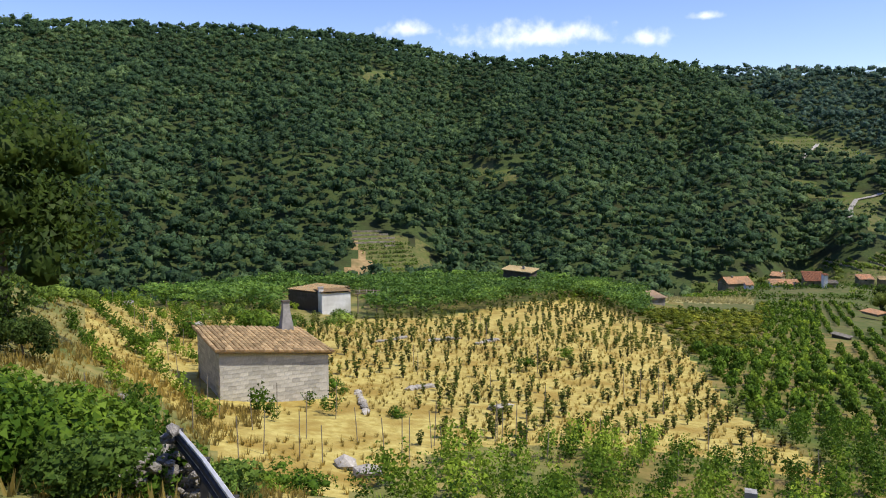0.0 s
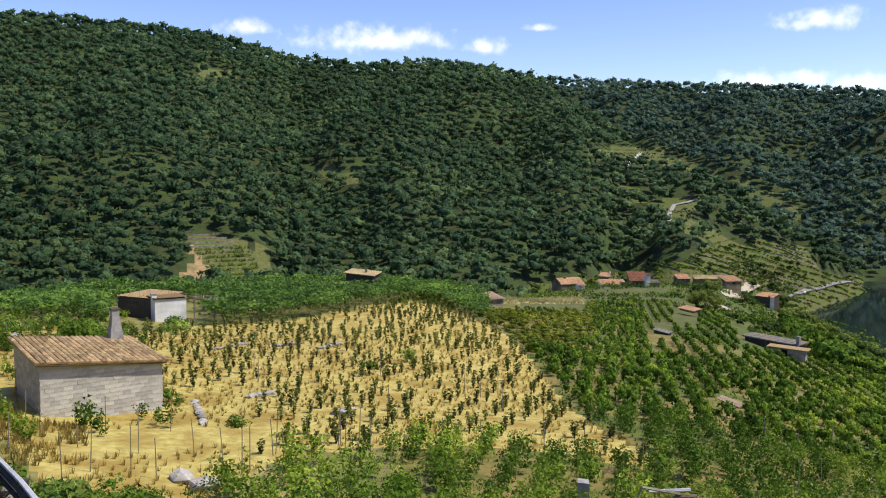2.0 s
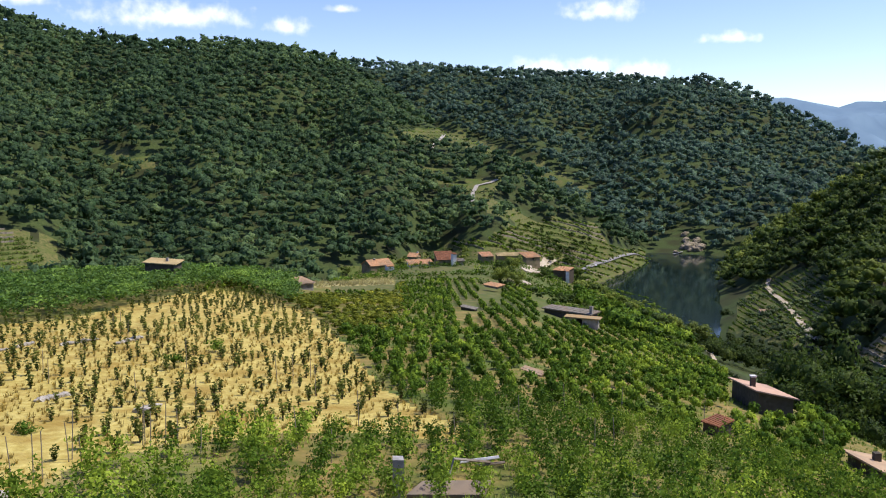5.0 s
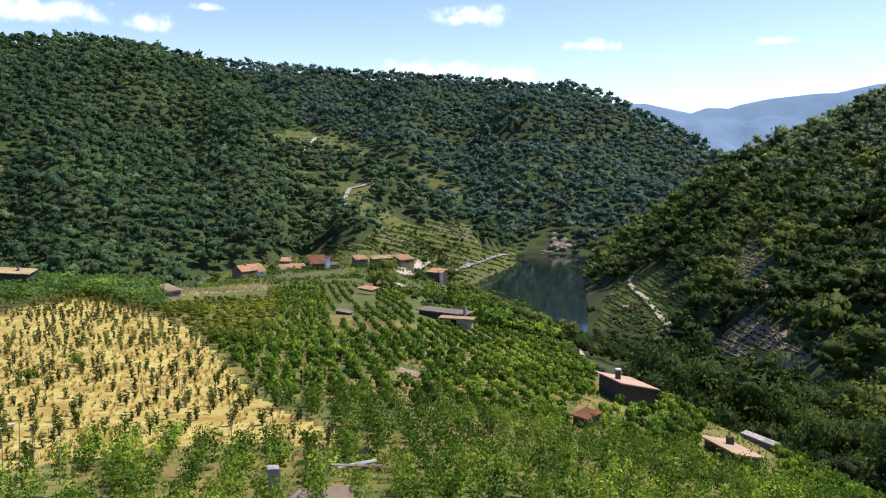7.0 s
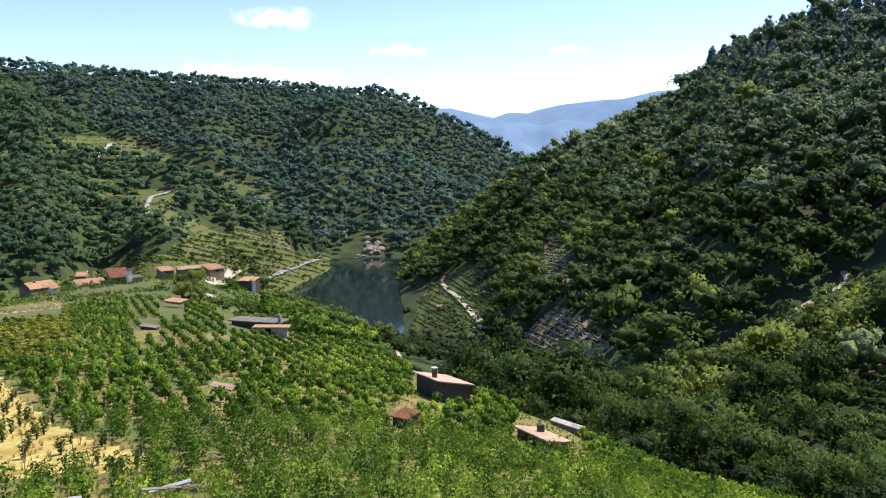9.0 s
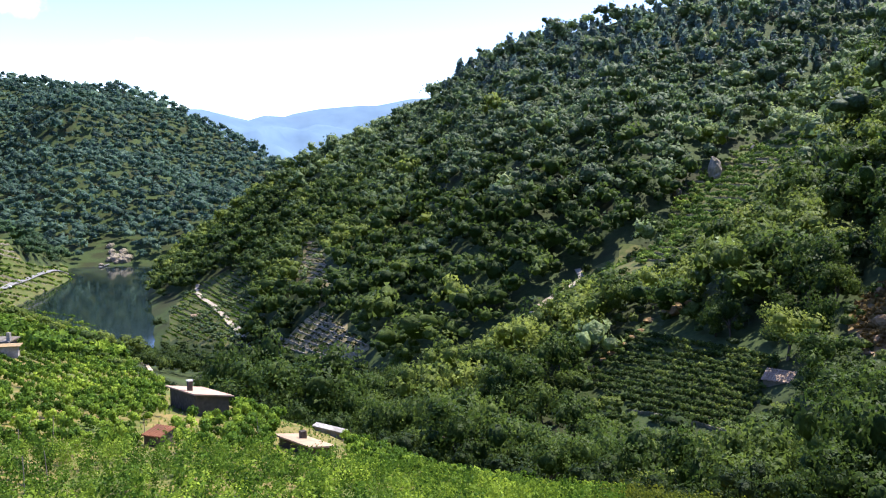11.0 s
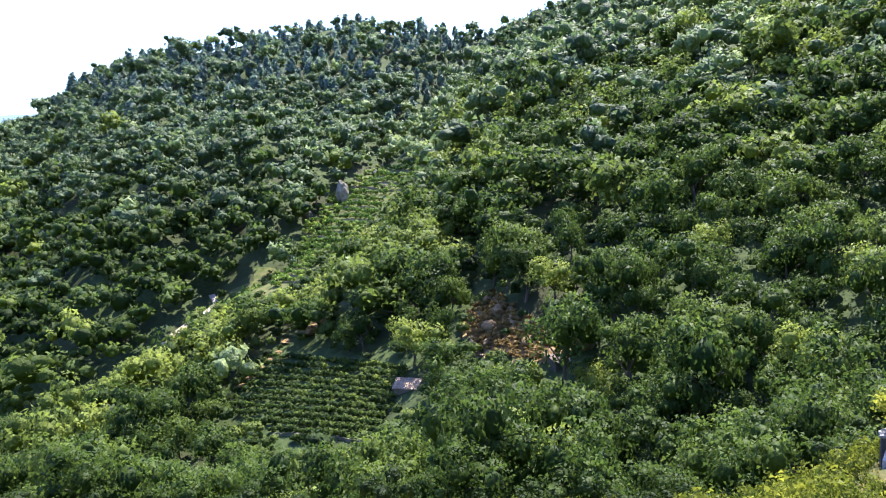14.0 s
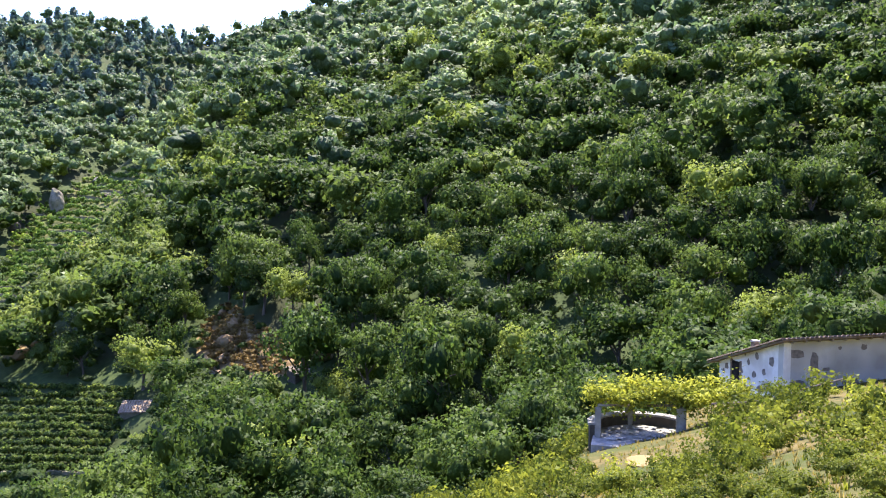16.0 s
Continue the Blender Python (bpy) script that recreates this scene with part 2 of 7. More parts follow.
# wooded hills: bearing, foot distance and height, crest distance and elevation angle
HILL_OPPOSITE = np.array([(-75, 330, -80, 1100, 9.5), (-28, 345, -86, 1150, 9.0), (-14, 345, -88, 1150, 9.2), (-6, 345, -88, 1150, 8.9), (0.7, 350, -88, 1150, 7.5),
                          (5.7, 355, -88, 1150, 7.1), (10.6, 370, -88, 1150, 7.4), (15, 390, -88, 1120, 6.8), (17.6, 400, -90, 1090, 6.2), (20, 410, -90, 980, 4.4),
                          (24.6, 425, -91, 820, 1.8), (28.4, 450, -91, 740, 0.4), (32, 500, -92, 690, -2.6), (34.6, 560, -93, 690, -4.4), (36.4, 625, -94, 760, -5.4), (38.5, 690, -95, 830, -5.9), (41, 780, -97, 900, -6.2), (44, 860, -112, 960, -8.5), (48, 900, -132, 1000, -11)])
HILL_BEHIND = np.array([(5, 900, -100, 1500, 1.0), (14, 900, -95, 1650, 5.0), (18, 880, -94, 1700, 6.3), (23.5, 850, -93, 1750, 5.9), (35, 810, -92, 1700, 5.3), (40, 800, -92, 1600, 4.7),
                        (41.8, 800, -92, 1560, 5.0), (45.4, 800, -92, 1500, 3.7), (49.6, 800, -92, 1400, 1.4), (53, 800, -92, 1300, -0.6), (60, 800, -92, 1300, -4)])
HILL_FAR = np.array([(30, 2600, -90, 3600, 1.0), (43, 2600, -90, 3600, 4.0), (47, 2600, -90, 3600, 4.0), (50, 2600, -90, 3600, 3.3), (53, 2600, -90, 3700, 3.7),
                     (61, 2600, -90, 3800, 4.7), (70, 2600, -90, 3800, 5.2), (90, 2600, -90, 3800, 3.0)])
HILL_PINE = np.array([(40, 560, -120, 760, -9.0), (43.4, 470, -94, 760, -7.3), (47.5, 340, -80, 720, -4.3), (50, 305, -74, 700, -2.3), (53, 268, -67, 660, -0.2), (56, 240, -61, 640, 1.1),
                      (61.4, 200, -55, 600, 3.6), (65.8, 195, -53, 560, 7.1), (70, 195, -50, 540, 8.5), (75.7, 200, -47, 520, 9.8), (82.4, 210, -45, 520, 11.0), (86.6, 220, -45, 530, 10.6),
                      (92, 240, -45, 550, 10.0), (100, 260, -45, 560, 8), (120, 260, -45, 560, 4)])
SPUR = np.array([(56, 150, -75, 180, -24.0), (62, 135, -50, 165, -16.0), (67, 125, -47, 185, -12.8), (73, 115, -43, 212, -8.3), (78, 108, -40, 232, -5.3), (81.2, 103, -39, 258, -1.6),
                 (84.6, 98, -38, 292, 1.5), (89.3, 94, -36, 332, 5.8), (93.4, 92, -34, 382, 10.0), (97.4, 90, -32, 410, 11.7), (107, 88, -29, 430, 14.2), (120, 88, -26, 430, 16.0),
                 (135, 92, -23, 420, 17.5), (150, 100, -15, 420, 18)])


def smooth_noise(x, y, size, seed):
    """Value noise on a grid, for numpy arrays."""
    u, v = x / size + seed * 17.3, y / size - seed * 9.1
    i, j = np.floor(u), np.floor(v)
    fu, fv = u - i, v - j
    fu, fv = fu * fu * (3 - 2 * fu), fv * fv * (3 - 2 * fv)

    def h(a, b):
        s = np.sin(a * 127.1 + b * 311.7 + seed * 74.7) * 43758.5453
        return (s - np.floor(s)) * 2 - 1
    return (h(i, j) * (1 - fu) + h(i + 1, j) * fu) * (1 - fv) + (h(i, j + 1) * (1 - fu) + h(i + 1, j + 1) * fu) * fv


def hill(tab, az, r, rough, bow=1.0):
    r0, z0, r1, e1 = (np.interp(az, tab[:, 0], tab[:, k]) for k in (1, 2, 3, 4))
    z1 = r1 * np.tan(np.radians(e1))
    s = (r - r0) / (r1 - r0)
    up = z0 + (z1 - z0) * np.sign(s) * np.abs(s) ** bow
    over = z1 - (r - r1) * 0.30 - (r - r1) ** 2 * 0.0004
    x, y = r * np.sin(np.radians(az)), r * np.cos(np.radians(az))
    b = rough * np.clip(s * 3, 0, 1) * np.clip((1 - s) * 4, 0, 1) * (smooth_noise(x, y, 140, 3) + 0.5 * smooth_noise(x, y, 60, 5) + 1.1 * smooth_noise(az * 16, r * 0.22, 60, 9))
    out = np.where(s < 1, up + b, over)
    out = np.where(s < 0, z0 + np.abs(z1 - z0) * s * 1.2, out)
    inside = (az > tab[0, 0]) & (az < tab[-1, 0])
    return np.where(inside, out, -400.0)


def bank(az, r):
    k = [np.interp(az, BANK[:, 0], BANK[:, i]) for i in range(1, 8)]
    zs = [np.full_like(r, -1.75), np.full_like(r, -1.8), k[0], k[2], k[4], k[6], k[6]]
    rs = [np.zeros_like(r), np.full_like(r, 3.0), np.full_like(r, 26.0), k[1], k[3], k[5], k[5] + 5000]
    z = zs[0].copy()
    for i in range(6):
        s = (r - rs[i]) / (rs[i + 1] - rs[i])
        z = np.where((s >= 0) & (s <= 1), zs[i] + (zs[i + 1] - zs[i]) * s, z)
    return z


WATER = -91.0


def land(x, y):
    """Height of the ground, for numbers or arrays."""
    x, y = np.asarray(x, float), np.asarray(y, float)
    r, az = np.hypot(x, y) + 1e-6, np.degrees(np.arctan2(x, y))
    n1 = smooth_noise(x, y, 9, 1)
    z = bank(az, r) + np.clip((r - 6) / 30, 0, 1) * 0.35 * n1 + np.clip((r - 60) / 200, 0, 1) * 0.8 * smooth_noise(x, y, 40, 2)
    z = z + 5.5 * np.exp(-((az - 93.0) / 2.2) ** 2 - ((r - 128) / 9) ** 2)      # the ochre knob above the stream
    z = z - 0.35 * np.exp(-((x + 8.3) ** 2 + (y - 38.8) ** 2) / 10)      # ground lowered before the block hut to fit its wall to the camera's view
    z = np.maximum(z, hill(HILL_OPPOSITE, az, r, 16))
    z = np.maximum(z, hill(HILL_BEHIND, az, r, 22))
    z = np.maximum(z, hill(HILL_FAR, az, r, 40))
    z = np.maximum(z, hill(HILL_PINE, az, r, 7))
    z = np.maximum(z, hill(SPUR, az, r, 2.5))
    return z


def ground(x, y):
    return float(land(x, y))


def at(az, r):
    """Ground point at a bearing and distance."""
    x, y = r * math.sin(radians(az)), r * math.cos(radians(az))
    return Vector((x, y, ground(x, y)))


def sight(az, el, near=4.0, far=4000.0, steps=6000):
    """Ground point that the look-out sees at a bearing and elevation angle."""
    r = np.geomspace(near, far, steps)
    z = np.maximum(land(r * math.sin(radians(az)), r * math.cos(radians(az))), WATER)
    hit = np.nonzero(z >= r * math.tan(radians(el)))[0]
    d = float(r[hit[0]]) if len(hit) else far
    return at(az, d)


def inside(poly, a, b):
    """Whether points (a, b) lie in a polygon; arrays."""
    a, b = np.asarray(a, float), np.asarray(b, float)
    res = np.zeros(a.shape, bool)
    for (x0, y0), (x1, y1) in zip(poly, poly[1:] + poly[:1]):
        cross = ((y0 > b) != (y1 > b)) & (a < (x1 - x0) * (b - y0) / ((y1 - y0) or 1e-9) + x0)
        res ^= cross
    return res
# land cover, as bearing and elevation angle of its corners seen from the look-out
DRY_FIELD = [(-24, -7.8), (-17.7, -9.3), (-9, -10.3), (-3.5, -10.3), (2.6, -9.9), (6.5, -9.1), (9.7, -8.9), (11.6, -9.4), (14.3, -10.5), (16.2, -11.7),
             (17.7, -13.5), (19.2, -14.9), (20.3, -16.2), (26.3, -18.9), (25.3, -19.6), (16.3, -18.9), (8.6, -18.7), (-1, -19.5), (-6, -22), (-13, -22), (-19, -15), (-24, -12)]
STRAW_STRIP = [(13.0, -8.5), (17.0, -8.2), (21.1, -8.05), (21.1, -8.85), (13.3, -9.0)]
HILL_MEADOW = [(-5.5, 7.1), (-3, 6.75), (-3.1, 6.2), (-5.5, 6.3)]
HILL_GLADE = [(1.8, 0.4), (5.1, 0.2), (5.8, -1.0), (2.1, -0.5)]
HILL_TERRACE = [(-6.9, -4.15), (-4.9, -3.95), (-3.45, -4.6), (-2.0, -5.0), (-0.9, -4.9), (-1.1, -5.6), (-1.4, -6.4), (0.2, -6.4), (-0.8, -7.5), (-7.3, -7.5), (-6.6, -6.6), (-5.9, -5.6), (-7.1, -4.75)]
HILL_SCAR = [(-6.9, -4.7), (-6.4, -4.75), (-5.6, -6.0), (-3.7, -7.5), (-7.3, -7.5), (-6.6, -6.6), (-5.95, -5.7)]
VILLAGE = [(16.5, -7.9), (19, -7.4), (22, -6.9), (24.5, -6.4), (25.2, -5.7), (27.5, -5.9), (28.4, -5.3), (29.8, -4.6), (32.5, -4.3), (35.2, -4.7), (36.0, -6.0), (38.6, -6.5), (39.2, -7.6), (36.3, -8.5), (39.0, -9.6), (42.0, -11.5), (42, -13), (30, -11), (16.5, -9.4)]
SPUR_STRIP = [(21.0, 1.7), (24.4, 2.1), (28.8, 0.6), (33, -1.3), (35.2, -2.6), (34.5, -2.9), (30, -0.7), (26, 0.8), (23.6, 0.9), (21.4, 1.2)]
LOWER_STRIP = [(22.8, -0.7), (24.5, -1.1), (27.0, -2.4), (30.5, -4.0), (33, -5.0), (30, -4.9), (26.4, -3.0), (24.5, -1.9)]
BEND = [(26.2, -1.6), (28.4, -1.4), (28.6, -2.0), (26.8, -3.4), (26.0, -3.0)]
PINE_TERRACE = [(44.7, -9.5), (46.3, -8.0), (48.1, -7.3), (49.4, -6.7), (49.1, -7.5), (50.4, -8.2), (50.0, -9.8), (49.2, -10.7), (49.6, -12.2), (48.3, -12.2), (46.1, -11.85), (43.9, -11.5), (44.4, -10.7)]
PINE_STEPS = [(53.9, -10.4), (54.9, -10.0), (55.8, -10.8), (57.0, -11.9), (58.1, -12.5), (57.5, -13.3), (54.7, -13.3), (52.0, -12.5), (51.6, -12.1), (53.1, -11.2)]
PINE_SCREE = [(53.1, -7.0), (53.8, -5.4), (54.6, -5.3), (55.0, -6.2), (55.4, -7.4), (55.2, -8.9), (54.7, -9.9), (54.2, -8.5), (52.9, -7.8)]
SPUR_VINES = [(84.0, 1.7), (87.6, 1.7), (86.9, 0.4), (84.8, -0.6), (84.2, -2.0), (83.0, -3.4), (81.8, -4.2), (80.2, -4.8), (79.4, -6.4), (77.0, -7.0), (76.6, -6.5), (78.5, -5.2), (78.7, -3.9), (79.0, -2.8), (80.7, -0.6), (82.0, 0.2)]
SPUR_EDGE = [(63.5, -14.2), (66, -12.6), (70, -9.8), (73.6, -6.9), (76.5, -5.3), (78, -6.4), (75, -8.2), (71.5, -10.2), (67, -13.0), (65, -14.4)]
LOW_VINES = [(73.4, -14.7), (75.2, -11.9), (77.2, -11.0), (78.1, -11.7), (86.4, -12.4), (85.7, -14.2), (84.7, -16.0), (83.9, -17.5), (80.8, -17.7), (78.2, -17.5), (74.2, -15.6)]
ROCKY_KNOB = [(91.5, -7.2), (90.3, -8.9), (90.0, -10.1), (91.4, -11.3), (93.5, -11.9), (95.9, -12.1), (97.1, -12.5), (96.5, -10.1), (94.3, -8.8), (92.7, -7.6)]
QUARRY = [(39.8, -5.4), (41.6, -5.0), (42.8, -6.0), (42.2, -6.9), (40.2, -6.8)]
CLEAR = [HILL_MEADOW, HILL_GLADE, HILL_TERRACE, VILLAGE, SPUR_STRIP, LOWER_STRIP, BEND, PINE_TERRACE, PINE_STEPS, PINE_SCREE, SPUR_VINES, SPUR_EDGE, LOW_VINES, ROCKY_KNOB, QUARRY]
# trees left out here so that the camera sees the hill hut
HUT_VIEW_GAP = [(84.4, -14.8), (87.4, -14.8), (87.4, -13.0), (84.4, -13.0)]
CLEAR.append(HUT_VIEW_GAP)
OPEN_VIEW = [PINE_TERRACE, PINE_STEPS, SPUR_VINES, LOW_VINES, HUT_VIEW_GAP, ROCKY_KNOB]
MATS = ["woodland_floor", "dry_grass", "rough_grass", "vine_soil", "terrace_soil", "bare_earth", "straw", "asphalt", "distance", "stony_grass", "tan_terrace"]


def polar(x, y):
    x, y = np.asarray(x, float), np.asarray(y, float)
    r = np.hypot(x, y) + 1e-6
    return np.degrees(np.arctan2(x, y)), r


def cover(x, y, z):
    az, r = polar(x, y)
    el = np.degrees(np.arctan2(z, r))
    brow = np.interp(az, BANK[:, 0], BANK[:, 2])
    c = np.zeros(az.shape, int)
    near = r < brow + 6
    c[near] = 3
    c[near & (az < 8)] = 2
    c[near & (az > 100)] = 9
    w = el + 0.25 * smooth_noise(x, y, 3, 8)
    c[near & inside(DRY_FIELD, az, w)] = 1
    far = r > 100
    for poly in (VILLAGE, HILL_TERRACE, SPUR_STRIP, LOWER_STRIP, BEND, PINE_TERRACE, PINE_STEPS, PINE_SCREE):
        c[far & inside(poly, az, el)] = 4
    for poly in (SPUR_VINES, SPUR_EDGE):
        c[(r > 80) & inside(poly, az, el)] = 4
    for poly in (PINE_STEPS, PINE_SCREE):
        c[far & inside(poly, az, el)] = 10
    for poly in (HILL_SCAR, ROCKY_KNOB):
        c[(r > 80) & inside(poly, az, el)] = 5
    for poly in (HILL_MEADOW, HILL_GLADE):
        c[far & inside(poly, az, el)] = 4
    c[inside(STRAW_STRIP, az, el) & (r > 100) & (r < 250)] = 6
    # ground this far out takes the haze-coloured, glowing material
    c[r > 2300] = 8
    c[(r < 3.6) | ((r < 9) & (az < -24) & (az > -100))] = 7
    return c


def mesh_of(name, verts, faces, mats=(), tone=None, smooth=False, normals=None):
    me = bpy.data.meshes.new(name)
    verts, faces = np.asarray(verts, np.float32), np.asarray(faces, np.int32)
    k = faces.shape[1]
    me.vertices.add(len(verts))
    me.vertices.foreach_set("co", verts.ravel())
    me.loops.add(faces.size)
    me.loops.foreach_set("vertex_index", faces.ravel())
    me.polygons.add(len(faces))
    me.polygons.foreach_set("loop_start", np.arange(0, faces.size, k, dtype=np.int32))
    me.polygons.foreach_set("loop_total", np.full(len(faces), k, np.int32))
    if smooth:
        me.polygons.foreach_set("use_smooth", np.ones(len(faces), bool))
    me.update(calc_edges=True)
    for m in mats:
        me.materials.append(m)
    if tone is not None:
        me.attributes.new("tone", "FLOAT", "POINT").data.foreach_set("value", np.asarray(tone, np.float32))
    if normals is not None:
        me.polygons.foreach_set("use_smooth", np.ones(len(faces), bool))
        me.normals_split_custom_set_from_vertices(normals)
    return me


# ---- the ground, one sheet to the horizon ----
bear = np.concatenate([np.arange(-180, -42, 3.0), np.arange(-42, 148, 0.5), np.arange(148, 180, 3.0)])
rings = [0.4]
while rings[-1] < 4700:
    rings.append(rings[-1] + max(0.8, 0.024 * rings[-1]))
rings = np.array(rings)
A_, R_ = np.meshgrid(np.radians(bear), rings)
gx, gy = R_ * np.sin(A_), R_ * np.cos(A_)
gz = land(gx, gy)
nb = len(bear)
idx = np.arange(len(rings) * nb).reshape(len(rings), nb)
quads = np.stack([idx[:-1], np.roll(idx[:-1], -1, 1), np.roll(idx[1:], -1, 1), idx[1:]], -1).reshape(-1, 4)[:, ::-1]
gv = np.stack([gx.ravel(), gy.ravel(), gz.ravel()], 1)
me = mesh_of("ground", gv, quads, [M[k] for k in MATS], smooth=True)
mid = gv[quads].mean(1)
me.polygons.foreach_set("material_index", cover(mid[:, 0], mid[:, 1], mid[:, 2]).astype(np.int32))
sheet_bm = bmesh.new()
sheet_bm.from_mesh(me)
sheet_bm.verts.ensure_lookup_table()
cap = sheet_bm.faces.new([sheet_bm.verts[i] for i in range(nb)][::-1])
cap.material_index = MATS.index("asphalt")
sheet_bm.to_mesh(me)
sheet_bm.free()
land_sheet = tagged(new("ground", me), "hilly ground of dry grass, vineyard soil and woodland floor", "ground", kind="structure")

# ---- the lake, a bend of the dammed river ----
water = bpy.data.materials.new("lake_water")
water.use_nodes = True
wb = water.node_tree.nodes["Principled BSDF"]
wb.inputs["Base Color"].default_value = (0.008, 0.016, 0.016, 1)
wb.inputs["Roughness"].default_value = 0.07
wt, wbp = water.node_tree.nodes.new("ShaderNodeTexNoise"), water.node_tree.nodes.new("ShaderNodeBump")
wt.inputs["Scale"].default_value, wbp.inputs["Strength"].default_value, wbp.inputs["Distance"].default_value = 0.5, 0.12, 0.2
water.node_tree.links.new(wt.outputs[0], wbp.inputs["Height"])
water.node_tree.links.new(wbp.outputs[0], wb.inputs["Normal"])
bm = bmesh.new()
ring = [bm.verts.new((*at(a, r).xy, WATER)) for a, r in [(-30, 320), (-5, 320), (12, 330), (25, 420), (33, 560), (37, 470), (40.5, 390), (43.5, 380), (46, 420), (47, 560), (46, 760), (40, 830), (25, 860), (18, 600), (0, 380), (-30, 370)]]
bm.faces.new(ring)
bmesh.ops.triangulate(bm, faces=bm.faces[:])
me = bpy.data.meshes.new("lake")
bm.to_mesh(me)
bm.free()
me.materials.append(water)
tagged(new("water", me), "dark still river water between wooded slopes", "water", kind="structure")


# ---- foliage ----
rng = np.random.default_rng(7)
ICO = [(0, 0, -1), (0.7236, -0.5257, -0.4472), (-0.2764, -0.8506, -0.4472), (-0.8944, 0, -0.4472), (-0.2764, 0.8506, -0.4472), (0.7236, 0.5257, -0.4472),
       (0.2764, -0.8506, 0.4472), (-0.7236, -0.5257, 0.4472), (-0.7236, 0.5257, 0.4472), (0.2764, 0.8506, 0.4472), (0.8944, 0, 0.4472), (0, 0, 1)]
ICO_F = [(0, 1, 2), (1, 0, 5), (0, 2, 3), (0, 3, 4), (0, 4, 5), (1, 5, 10), (2, 1, 6), (3, 2, 7), (4, 3, 8), (5, 4, 9),
         (1, 10, 6), (2, 6, 7), (3, 7, 8), (4, 8, 9), (5, 9, 10), (6, 10, 11), (7, 6, 11), (8, 7, 11), (9, 8, 11), (10, 9, 11)]
ICO, ICO_F = np.array(ICO), np.array(ICO_F)


def leaf_tris(points, normals, size, g):
    """One kite-like triangle pair or triangle per leaf spray at each point, facing about its normal."""
    n = len(points)
    nn = normals + g.normal(0, 0.6, (n, 3))
    nn /= np.linalg.norm(nn, axis=1)[:, None]
    t = np.cross(nn, g.normal(0, 1, (n, 3)))
    t /= np.linalg.norm(t, axis=1)[:, None] + 1e-9
    b = np.cross(nn, t)
    s = (size * g.uniform(0.6, 1.3, n))[:, None]
    v = np.stack([points + t * s, points - t * s * 0.55 + b * s * 0.75, points - t * s * 0.45 - b * s * 0.8], 1)
    return v.reshape(-1, 3), np.arange(3 * n).reshape(n, 3)


LOBE_F = ICO_F[(ICO_F != 0).all(1)]


def crown(g, lobes, leaves, leaf, squat=0.85, spread=0.55, core=0.74, cores=99):
    """A crown of unit radius resting on z = 0: uneven leafy lobes, with sprays standing out of them."""
    cs = []
    for i in range(lobes):
        a, d = g.uniform(0, 6.28), spread * g.uniform(0.45, 1.0) * (i > 0)
        cs.append((d * math.cos(a), d * math.sin(a), squat * (1.05 + g.uniform(-0.6, 0.42) * (i > 0)), (0.60 if i == 0 else g.uniform(0.27, 0.50))))
    vs, fs, ns, k = [], [], [], 0
    tot = sum(c[3] ** 2 for c in cs)
    for cx, cy, cz, cr in cs:
        n = max(3, int(leaves * cr ** 2 / tot))
        d = g.normal(0, 1, (n, 3))
        d[:, 2] = np.abs(d[:, 2]) * 1.1 - 0.35
        d /= np.linalg.norm(d, axis=1)[:, None]
        p = np.array((cx, cy, cz)) + d * (cr * g.uniform(0.80, 1.10, n))[:, None] * (1, 1, squat)
        v, f = leaf_tris(p, d * 0.7 + (0, 0, 0.3), np.full(n, leaf), g)
        own = np.cross(v[1::3] - v[0::3], v[2::3] - v[0::3])
        own /= np.linalg.norm(own, axis=1)[:, None] + 1e-9
        vs.append(v), fs.append(f + k), ns.append(np.repeat(d * 0.9 + own * 0.45, 3, 0))
        k += len(v)
        if not cores:
            continue
        cores -= 1
        body = ICO @ np.array(Euler(g.uniform(0, 6.28, 3)).to_matrix()) if lobes > 4 else ICO
        v = body * cr * core * (1, 1, squat) * g.uniform(0.82, 1.16, (12, 1)) + (cx, cy, cz)
        vs.append(v), fs.append((ICO_F if lobes > 4 else LOBE_F) + k), ns.append(body + g.normal(0, 0.25, (12, 3)))
        k += 12
    v, nr = np.vstack(vs), np.vstack(ns)
    v[:, 2] -= 0.12
    return v, np.vstack(fs), nr / np.linalg.norm(nr, axis=1)[:, None]


def conifer(g, leaves, leaf):
    """A pointed pine of unit radius and over two high."""
    h = g.uniform(0, 1, leaves) ** 0.8
    a = g.uniform(0, 6.28, leaves)
    w = (1 - h) ** 0.6 * (0.8 + 0.2 * np.sin(h * 25)) * g.uniform(0.55, 1.1, leaves) + 0.03
    p = np.stack([w * np.cos(a), w * np.sin(a), 0.3 + 2.0 * h], 1)
    v, f = leaf_tris(p, np.stack([np.cos(a), np.sin(a), np.full(leaves, 0.5)], 1), np.full(leaves, leaf), g)
    c = ICO * (0.55, 0.55, 0.9) + (0, 0, 1.05)
    return np.vstack([v, c]), np.vstack([f, ICO_F + len(v)])


